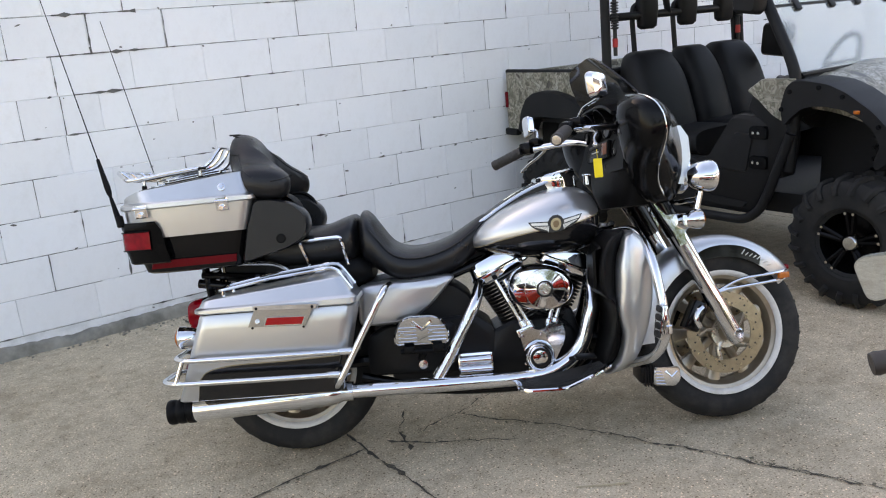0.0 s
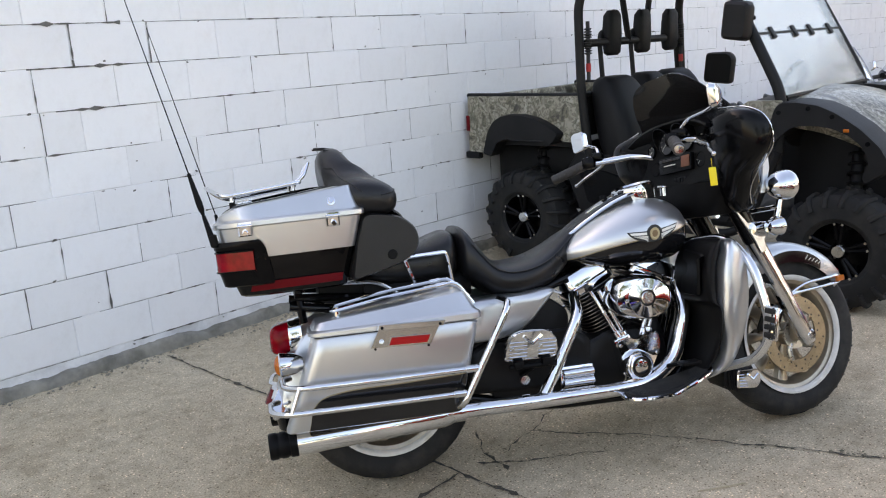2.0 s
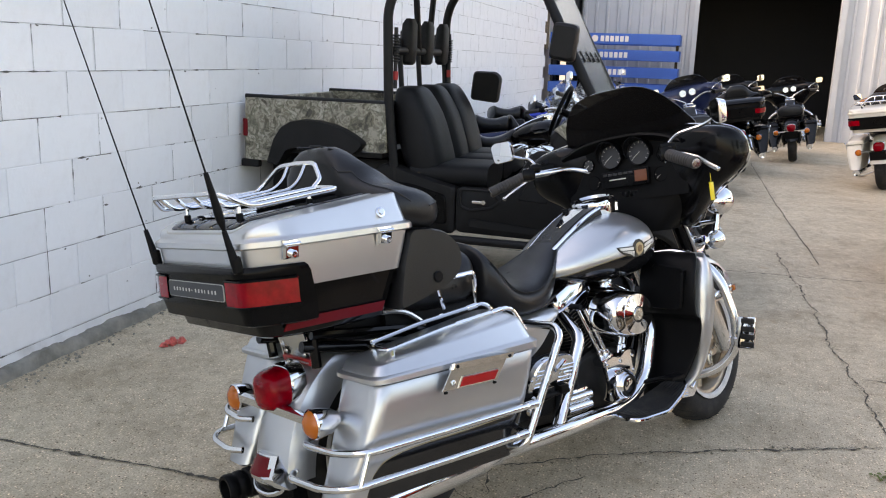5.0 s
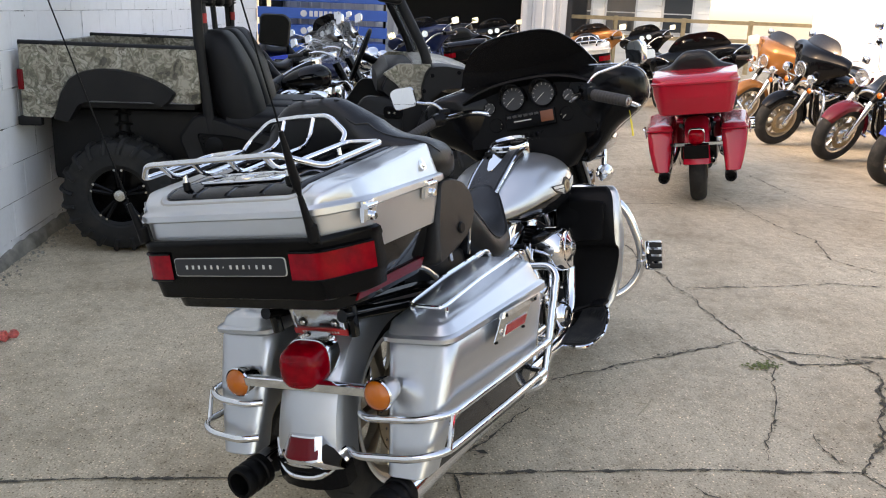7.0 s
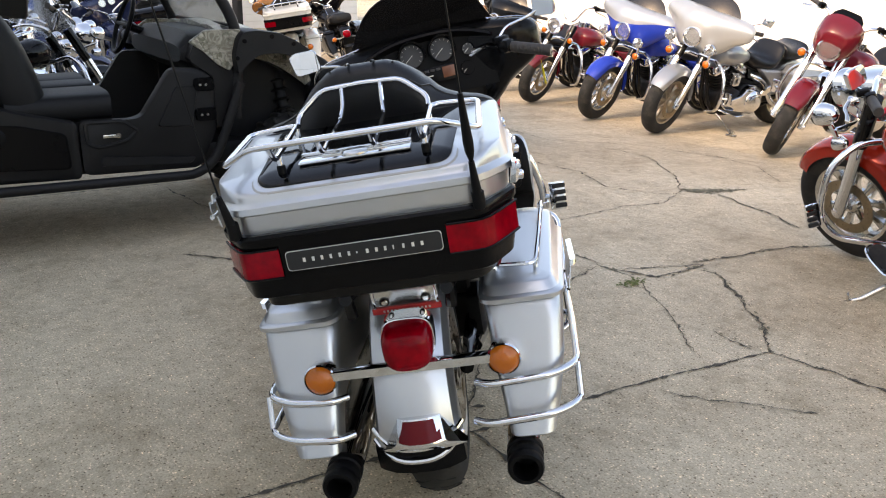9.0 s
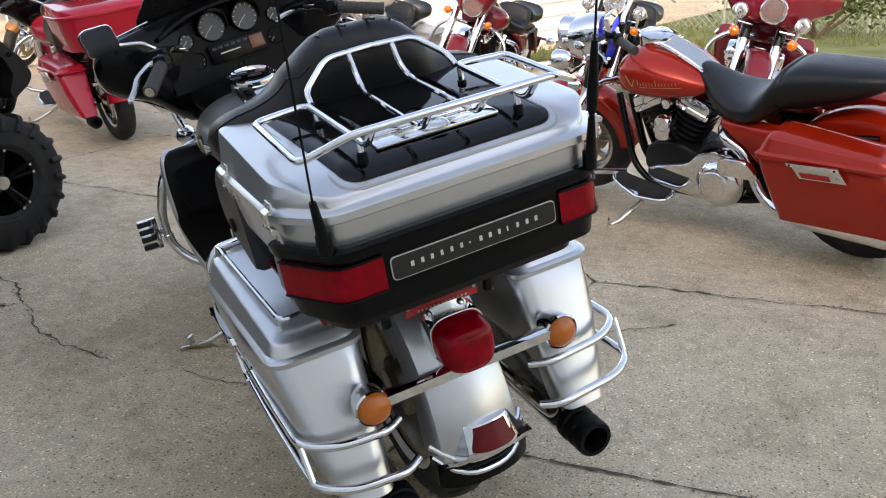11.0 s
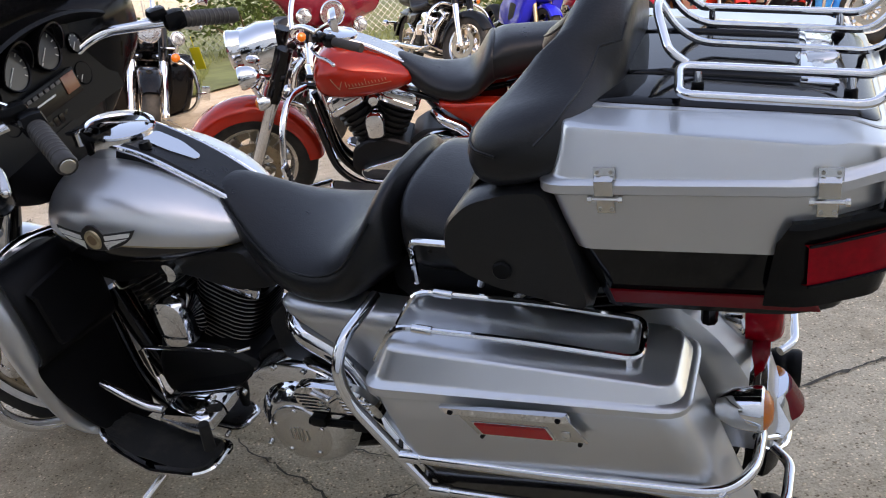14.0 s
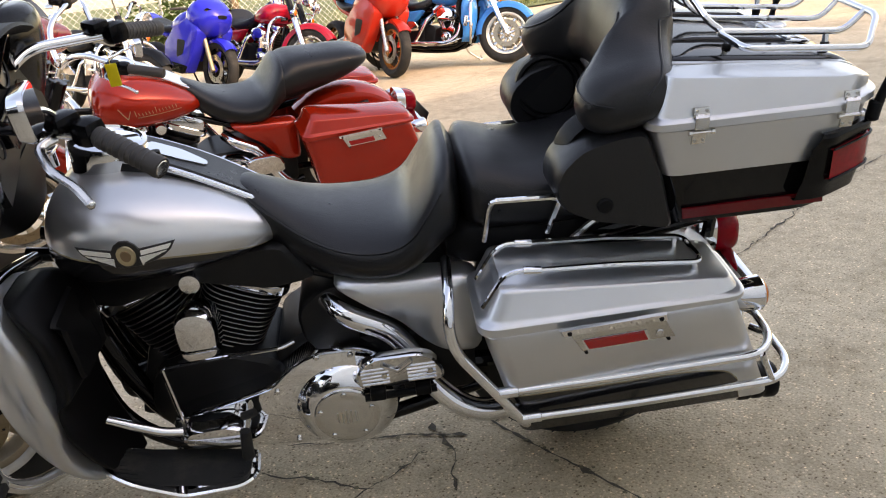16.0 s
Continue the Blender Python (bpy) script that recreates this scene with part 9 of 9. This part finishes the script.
part("brush_guard", g, M_UTV, utv, "black tube brush guard")
g = Geo().tube(fillet([(2.30, 0.0, 0.44), (2.36, 0.0, 0.42), (2.39, 0.0, 0.36), (2.36, 0.0, 0.32), (2.33, 0.0, 0.34)], 0.02), 0.010, 8)
part("winch_hook", g, M_STEEL, utv, "steel winch hook")
# true overall length and height of the bodywork
for ob in utv.children:
    if not ob.name.startswith("wheel") or ob.name.startswith("wheel_arch"):
        for q in [ob] + list(ob.children_recursive):
            q.data.transform(Matrix.Diagonal((1.035, 1.0, 1.02, 1.0)))

# ---- other parked motorcycles ----


def paint(name, color, metal=0.0, rough=0.22):
    return mat(name, color, rough, metal, coat=0.6, spec=0.15, vary=0.05, scale=4)


M_RED = paint("bright_red_paint", (0.36, 0.008, 0.022))
M_ORANGE_RED = paint("copper_red_paint", (0.37, 0.016, 0.005), 0.25, 0.16)
M_BLUE = paint("deep_blue_paint", (0.010, 0.040, 0.36))
M_DKBLUE = paint("dark_blue_paint", (0.012, 0.020, 0.060), 0.3)
M_MAROON = paint("maroon_paint", (0.13, 0.008, 0.014))
M_COPPER = paint("copper_paint", (0.36, 0.14, 0.04), 0.4)
M_WHITEP = paint("cream_paint", (0.66, 0.62, 0.54))
M_GREYP = paint("pewter_paint", (0.36, 0.37, 0.38), 0.6, 0.3)
M_ROYAL = paint("royal_blue_paint", (0.012, 0.018, 0.42))
M_REDOR = paint("vermilion_paint", (0.46, 0.022, 0.012))
M_SKY = paint("bright_blue_paint", (0.012, 0.20, 0.55))


def at_front(x, y, heading, lean=-10.0, wb=1.6):
    h = radians(heading)
    return pose(x - wb * math.cos(h), y - wb * math.sin(h), 0.004, lean, 0, heading)


def sport_bike(m, label, paint_main, paint_low, fork, tall=0.0, stripe=None):
    """A fully faired sport machine with an upright windscreen."""
    root = thing("parked_motorcycle", m, label, "motorcycle", "row of parked motorcycles")
    wb = 1.42
    for nm, x in (("rear_wheel", 0.0), ("front_wheel", wb)):
        g = tyre_geo((x, 0, 0.30), R=0.30, rim=0.215, hw=0.06 if x else 0.09, seg=32, tread=False)
        wh = part(nm, g, M_RUBBER, root)
        g = Geo().lathe([(0.20, -0.045), (0.216, -0.04), (0.19, 0.0), (0.216, 0.04), (0.20, 0.045), (0.18, 0.0), (0.20, -0.045)], (x, 0, 0.30), (0, 1, 0), 32)
        part("rim", g, stripe or M_BLACK, wh)
        for k in range(5):
            a = 2 * math.pi * k / 5
            g = Geo().tube([(x + r * math.cos(a), 0, 0.30 + r * math.sin(a)) for r in (0.02, 0.19)], [0.024, 0.014], 6)
            part("spoke", g, M_BLACK, wh)
        for y in ((-0.065, 0.065) if x else (0.065,)):
            g = Geo().lathe([(0.09, y - 0.002), (0.15, y - 0.002), (0.15, y + 0.002), (0.09, y + 0.002)], (x, 0, 0.30), (0, 1, 0), 28, close=True)
            part("brake_rotor", g, M_STEEL, wh)
    for q in (-1, 1):
        g = Geo().tube([(wb + 0.01, q * 0.10, 0.28), (wb - 0.09, q * 0.10, 0.52), (wb - 0.23, q * 0.10, 0.86)], [0.026, 0.024, 0.022], 12)
        part("fork_leg", g, fork, root, "fork leg")
    g = Geo().loft(arc_band((wb, 0, 0.30), fender_prof(0.325, 0.07, 0.05), 40, 165, 16))
    part("front_fender", g, paint_main, root)
    # nose and side fairings
    rows = [(1.50, 0.80, 0.86, 0.05), (1.46, 0.74, 0.93 + tall * 0.4, 0.13), (1.38, 0.66, 1.00 + tall * 0.7, 0.20), (1.26, 0.62, 1.05 + tall, 0.235), (1.14, 0.64, 1.02 + tall * 0.8, 0.22), (1.06, 0.70, 0.96 + tall * 0.5, 0.17)]
    nose = part("nose_fairing", Geo().loft(hull_x(rows, 26, 32, 2.3)), paint_main, root, "pointed painted nose fairing", smooth=80)
    for q in (-1, 1):
        eye = [(1.452, q * 0.05, 0.885), (1.418, q * 0.135, 0.925), (1.40, q * 0.165, 0.905), (1.44, q * 0.10, 0.865)]
        part("lamp_slit", Geo().slab(eye, (0.022, q * 0.006, 0.004)), M_BLACK, nose)
    part("air_intake", Geo().loft([oval((1.478, 0, 0.835), (0, 1, 0), (0, 0, 1), 0.062, 0.026, 3, 16), oval((1.512, 0, 0.835), (0, 1, 0), (0, 0, 1), 0.05, 0.018, 3, 16)]), M_PLASTIC, nose)
    scr = []
    for i in range(11):
        q = -1 + 2 * i / 10
        h = 1 - abs(q) ** 2.4
        x0 = 1.34 - 0.05 * q * q
        scr.append([(x0, 0.17 * q, 0.98 + tall * 0.8), (x0 - 0.12, 0.16 * q, 1.05 + tall + 0.06 * h), (x0 - 0.22, 0.14 * q, 1.07 + tall + 0.11 * h), (x0 - 0.215, 0.14 * q, 1.075 + tall + 0.11 * h), (x0 - 0.115, 0.16 * q, 1.055 + tall + 0.06 * h)])
    part("windscreen", Geo().loft(scr), M_TEA_WIND, root, "dark tinted windscreen")
    for q in (-1, 1):
        g = Geo().lathe([(0, 0.012), (0.025, 0.010), (0.034, 0.0), (0.036, -0.02)], (1.455, q * 0.085, 0.845), (1, q * 0.35, -0.15), 18)
        part("headlamp", g, M_GLASS, root, "small round headlamp")
        ring = lambda y, k: [(0.95 + (x - 0.95) * k, q * y, 0.55 + (z - 0.55) * k) for x, z in roundpoly([(0.62, 0.30), (1.05, 0.24), (1.20, 0.42), (1.36, 0.70), (1.20, 0.86), (0.86, 0.74), (0.66, 0.58)], 0.05, 4)]
        side = part("side_fairing", Geo().loft([ring(0.10, 1.0), ring(0.215, 1.0), ring(0.235, 0.93)]), paint_main, root)
        vent = roundpoly([(0.92, 0.42), (1.06, 0.46), (1.12, 0.60), (0.96, 0.62)], 0.03, 3)
        part("vent", Geo().loft([[(x, q * 0.20, z) for x, z in vent], [(x, q * 0.238, z) for x, z in vent]]), M_PLASTIC, side)
        low = roundpoly([(0.60, 0.30), (1.04, 0.24), (1.12, 0.33), (0.66, 0.40)], 0.03, 3)
        part("belly_panel", Geo().loft([[(x, q * 0.12, z) for x, z in low], [(x, q * 0.239, z) for x, z in low]]), paint_low, side)
        part("handlebar", Geo().tube([(1.16, q * 0.10, 0.93 + tall), (1.10, q * 0.25, 0.93 + tall), (1.03, q * 0.34, 0.92 + tall)], 0.014, 8), M_GRIP, root)
        g = Geo().tube([(1.26, q * 0.18, 1.02 + tall), (1.20, q * 0.31, 1.10 + tall)], 0.008, 6)
        g.loft([oval((1.19, q * 0.36, 1.11 + tall), (0, 1, 0), (0, 0, 1), 0.065, 0.035, 2.6, 16), oval((1.215, q * 0.355, 1.112 + tall), (0, 1, 0), (0, 0, 1), 0.055, 0.028, 2.6, 16)])
        part("mirror", g, M_PLASTIC, root)
    rows = [(0.56, 0.74, 0.79, 0.08), (0.66, 0.68, 0.84, 0.13), (0.80, 0.66, 0.90, 0.165), (0.94, 0.66, 0.93, 0.17), (1.04, 0.70, 0.90, 0.13), (1.10, 0.78, 0.86, 0.06)]
    part("fuel_tank", Geo().loft(hull_x(rows, 14, 22, 2.4)), paint_main, root)
    rows = [(0.60, 0.70, 0.78, 0.09), (0.44, 0.69, 0.78, 0.14), (0.26, 0.74, 0.84, 0.14), (0.18, 0.80, 0.87, 0.10)]
    part("seat", Geo().loft(seat_pad(rows, 12, 20)), M_VINYL, root)
    rows = [(0.50, 0.62, 0.70, 0.10), (0.28, 0.68, 0.80, 0.12), (0.02, 0.82, 0.92, 0.10), (-0.18, 0.90, 0.95, 0.04)]
    part("tail", Geo().loft(hull_x(rows, 12, 18, 2.6)), paint_main, root)
    g = Geo().loft([roundpoly_y([(0.50, 0.28), (1.0, 0.26), (1.06, 0.60), (0.60, 0.66)], y, 0.05, 1.0) for y in (-0.16, 0.16)])
    part("engine", g, M_ENGINE, root)
    for q in (-1, 1):
        part("swing_arm", Geo().tube([(0, q * 0.11, 0.30), (0.55, q * 0.11, 0.42)], 0.026, 8), M_STEEL, root)
    part("silencer", Geo().tube([(0.62, -0.14, 0.26), (0.35, -0.19, 0.30), (0.05, -0.20, 0.42)], [0.025, 0.05, 0.045], 14), M_CHROME_DULL, root)
    g = Geo().tube([(0.62, 0.12, 0.28), (0.58, 0.28, 0.012)], 0.011, 8)
    g.box((0.57, 0.29, 0.010), (0.05, 0.03, 0.010), 0.002)
    part("side_stand", g, M_PLASTIC, root)
    return root


ROW = "row of parked motorcycles"
motorcycle("parked_motorcycle", pose(-0.205, 0.773, 0.012, -13.6, 0, -17.8), "copper-red cruiser with hard bags parked beside the touring motorcycle", steer=16, paint=M_ORANGE_RED, console=M_CHROME_DULL, fairing=False, tourbox=False, shields=False, passenger=False, nacelle=True, shield=0.0, rim=M_CHROME_DULL, passlamps=True, bars=(0.945, 0.495, 1.05), mout=0.0, group=ROW, script=True, tanklabel="copper-red tank with a gold script line")
motorcycle("parked_motorcycle", pose(4.88, 0.55, 0.004, -8, 0, -23), "bright red touring motorcycle with a top box, seen from behind", paint=M_RED, fairpaint=M_BLACK, signals=False, tips=M_PLASTIC, steer=6, shields=False, group=ROW, bezel=False)
motorcycle("parked_motorcycle", pose(8.5, 2.25, 0.004, -9, 0, 6), "dark blue touring motorcycle with hard bags", paint=M_DKBLUE, tourbox=False, steer=12, shields=False, group=ROW)
motorcycle("parked_motorcycle", pose(10.7, 1.75, 0.004, -9, 0, 4), "black touring motorcycle with a top box", paint=M_BLACK, steer=10, shields=False, group=ROW)
motorcycle("parked_motorcycle", pose(9.9, 0.1, 0.004, -9, 0, -18), "cream and copper touring motorcycle with a top box and rack", paint=M_WHITEP, fendpaint=M_COPPER, fairpaint=M_COPPER, rack=True, steer=8, shields=False, group=ROW)
motorcycle("parked_motorcycle", at_front(13.6, -1.9, -12), "black touring motorcycle with a tall fairing", paint=M_BLACK, tourbox=False, steer=8, shields=False, group=ROW)
motorcycle("parked_motorcycle", pose(12.6, 0.9, 0.004, -9, 0, -5), "black touring motorcycle facing the shed door", paint=M_BLACK, tourbox=False, steer=5, shields=False, group=ROW)
motorcycle("parked_motorcycle", at_front(6.2, 3.1, -72), "black cruiser parked beyond the utility vehicle", paint=M_BLACK, fairing=False, tourbox=False, bags=False, shields=False, shield=0.34, steer=14, group=ROW)
motorcycle("parked_motorcycle", at_front(7.4, 3.0, -65), "dark blue cruiser with a windshield", paint=M_DKBLUE, fairing=False, tourbox=False, shields=False, shield=0.36, steer=14, group=ROW)
motorcycle("parked_motorcycle", at_front(9.3, 3.3, -60), "black motorcycle with a smoked fairing", paint=M_BLACK, tourbox=False, shields=False, steer=14, group=ROW)
motorcycle("parked_motorcycle", at_front(11.4, 3.2, -60), "blue and chrome cruiser near the racks", paint=M_BLUE, fairing=False, tourbox=False, shields=False, steer=14, group=ROW)
# the row that faces the shop
M_WINE = paint("wine_red_paint", (0.11, 0.006, 0.013))
motorcycle("parked_motorcycle", at_front(0.83, -1.35, 98), "wine-red touring motorcycle with a batwing fairing facing the shop", paint=M_WINE, tourbox=False, shields=False, steer=10, group=ROW)
motorcycle("parked_motorcycle", at_front(9.7, -1.9, 98), "copper touring motorcycle with a tinted screen", paint=M_COPPER, tourbox=False, shields=False, steer=12, group=ROW)
motorcycle("parked_motorcycle", at_front(8.06, -1.58, 92), "black touring motorcycle with a batwing fairing", paint=M_BLACK, tourbox=False, shields=False, steer=14, rim=M_WHEEL, group=ROW)
motorcycle("parked_motorcycle", at_front(6.93, -1.68, 92), "slim maroon cruiser with a bare fork", paint=M_MAROON, fairing=False, tourbox=False, bags=False, shields=False, passlamps=False, steer=20, bars=(1.0, 0.36, 1.16), group=ROW)
motorcycle("parked_motorcycle", at_front(5.62, -1.52, 91), "blue touring motorcycle with a silver-topped fairing", paint=M_BLUE, fairpaint=two_tone("silver_over_blue_fairing", (0.42, 0.44, 0.46), (0.010, 0.040, 0.36), [(1.05, 1.045), (1.25, 1.04), (1.40, 1.015), (1.55, 0.985)], stripe=(0.4, 0.4, 0.4), metal_top=0.5), tourbox=False, shields=False, steer=16, group=ROW)
motorcycle("parked_motorcycle", at_front(4.66, -1.50, 91), "pewter touring motorcycle with three front lamps", paint=M_GREYP, fairpaint=paint("pale_silver_paint", (0.46, 0.47, 0.47), 0.5, 0.3), tourbox=False, shields=False, steer=16, rim=M_WHEEL, group=ROW)
motorcycle("parked_motorcycle", at_front(3.38, -1.62, 94, -12), "maroon cruiser with a small headlamp fairing", paint=M_MAROON, forktop=M_CHROME, fairing=False, cowl=True, nacelle=False, tourbox=False, bags=False, shields=False, passlamps=False, steer=26, bars=(1.02, 0.36, 1.12), group=ROW)
motorcycle("parked_motorcycle", at_front(2.15, -1.95, 97), "black touring motorcycle with chrome lamps and hard bags", paint=M_BLACK, fairing=False, tourbox=False, steer=4, group=ROW)
motorcycle("parked_motorcycle", at_front(-0.82, -3.9, 102), "chrome and black cruiser with a round headlamp", paint=M_BLACK, fairing=False, tourbox=False, bags=False, shields=False, passlamps=False, steer=24, bars=(1.0, 0.36, 1.14), group=ROW)
motorcycle("parked_motorcycle", at_front(-2.62, -3.75, 101), "red cruiser with chrome spoked wheels", paint=M_RED, fairing=False, tourbox=False, bags=False, shields=False, passlamps=True, steer=24, spokes_front=40, group=ROW)
motorcycle("parked_motorcycle", at_front(-4.42, -2.5, 116), "bright blue touring motorcycle in the sun", paint=M_SKY, steer=14, shields=True, rim=M_CHROME_DULL, whitewall=True, group=ROW)
sport_bike(at_front(-1.75, -4.25, 98, -9, 1.42), "royal blue sport bike with gold forks", M_ROYAL, M_BLACK, M_GOLD)
sport_bike(at_front(-3.28, -3.15, 84, -9, 1.42), "red-orange sport tourer with a full painted fairing", M_REDOR, M_REDOR, M_STEEL, 0.10, M_COPPER)

# ---- wall blocks: the nearest stretch one by one, the rest joined ----


def block_geo(w, h, d=0.02, b=0.0022):
    g = Geo()
    out = [(-w / 2, -h / 2), (w / 2, -h / 2), (w / 2, h / 2), (-w / 2, h / 2)]
    inn = [(x - math.copysign(b, x), z - math.copysign(b, z)) for x, z in out]
    g.loft([[(x, d, z) for x, z in out], [(x, b, z) for x, z in out], [(x, 0, z) for x, z in inn]])
    return g


BLOCK_MESH = part("block", block_geo(BLOCK - 0.0035, COURSE - 0.0035), M_BLOCK, smooth=0)
_bm = BLOCK_MESH.data
bpy.data.objects.remove(BLOCK_MESH)
far = Geo()
brng = random.Random(11)
count = 0
for k in range(19):
    z = 0.1 + COURSE * (k + 0.5)
    x = -10.162 + (0 if k % 2 else BLOCK / 2)
    while x < 13.85:
        cx = x + BLOCK / 2
        dy = brng.uniform(-0.0015, 0.0015)
        if -0.6 < cx < 6.2 and z < 2.3 and count < 300:
            ob = new("block", _bm)
            ob.parent = wall
            ob.location = (cx, WALL_Y + dy, z)
            ob.rotation_euler = (brng.uniform(-0.004, 0.004), 0, brng.uniform(-0.004, 0.004))
            count += 1
        else:
            q = block_geo(BLOCK - 0.0035, COURSE - 0.0035)
            far.add([(vx + cx, vy + WALL_Y + dy, vz + z) for vx, vy, vz in q.v], q.f)
        x += BLOCK
tagged(part("block_field", far, M_BLOCK, wall, smooth=0), kind="stuff")


# dark hairline cracks where the paint has parted along the joints
M_HAIR = mat("joint_crack", (0.13, 0.127, 0.12), 0.95, vary=0.4, scale=20)
g = Geo()
hrng = random.Random(23)


def hairline(p, q, w, cover):
    n = max(2, int((Vector(q) - Vector(p)).length / 0.03))
    on, off = hrng.random() < cover, 0.0
    a = Vector(p)
    wa = w
    for i in range(n):
        if hrng.random() < 0.16:
            on = hrng.random() < cover
        b = Vector(p).lerp(Vector(q), (i + 1) / n)
        wb = w * (0.3 + hrng.random() + (3.4 * hrng.random() if hrng.random() < 0.09 else 0))
        if on:
            side = Vector((0, 0, 1)) if abs(q[0] - p[0]) > abs(q[2] - p[2]) else Vector((1, 0, 0))
            g.add([a - side * wa, b - side * wb, b + side * wb, a + side * wa], [(0, 1, 2, 3)])
        a, wa = b, wb


for k in range(19):
    z = 0.1 + COURSE * k
    hairline((-9.9, WALL_Y - 0.0035, z), (13.8, WALL_Y - 0.0035, z), 0.0014, 0.6)
    x = -10.162 + (0 if k % 2 else BLOCK / 2)
    while x < 13.8:
        if hrng.random() < 0.55:
            hairline((x, WALL_Y - 0.0035, z), (x, WALL_Y - 0.0035, z + COURSE), 0.0014, 0.65)
        x += BLOCK
# a few joints that have opened wide
for p, q, w in (((0.521, 1.50), (0.521, 1.70), 0.0055), ((0.917, 1.50), (0.917, 1.70), 0.0028), ((0.325, 1.10), (0.325, 1.30), 0.0026), ((0.714, 1.70), (0.714, 1.90), 0.0026), ((0.36, 1.70), (0.78, 1.70), 0.0038), ((0.30, 1.50), (0.96, 1.50), 0.0034), ((0.40, 1.30), (0.75, 1.30), 0.0026), ((0.121, 0.30), (0.121, 0.50), 0.0030), ((1.505, 0.30), (1.505, 0.50), 0.0024), ((0.517, 0.30), (0.517, 0.5), 0.0030)):
    hairline((p[0], WALL_Y - 0.0038, p[1]), (q[0], WALL_Y - 0.0038, q[1]), w, 1.0)
# chips of lost paint by the joints
for i in range(420):
    x, k = hrng.uniform(-6.0, 8.0), hrng.randrange(0, 15)
    z = 0.1 + COURSE * k + hrng.gauss(0, 0.012)
    if hrng.random() < 0.2:
        z += hrng.uniform(0, COURSE)
    r1 = hrng.uniform(0.002, 0.006)
    n, st = hrng.randrange(5, 8), hrng.uniform(0.8, 2.6)
    tilt = hrng.uniform(-0.5, 0.5)
    ring = []
    for j in range(n):
        a = 2 * math.pi * j / n
        u, v = r1 * st * math.cos(a) * hrng.uniform(0.5, 1.3), r1 * math.sin(a) * hrng.uniform(0.5, 1.3)
        ring.append((x + u * math.cos(tilt) - v * math.sin(tilt), WALL_Y - 0.0036, z + u * math.sin(tilt) + v * math.cos(tilt)))
    g.add(ring, [tuple(range(n))])
tagged(part("joint_crack", g, M_HAIR, wall, smooth=0), kind="stuff")
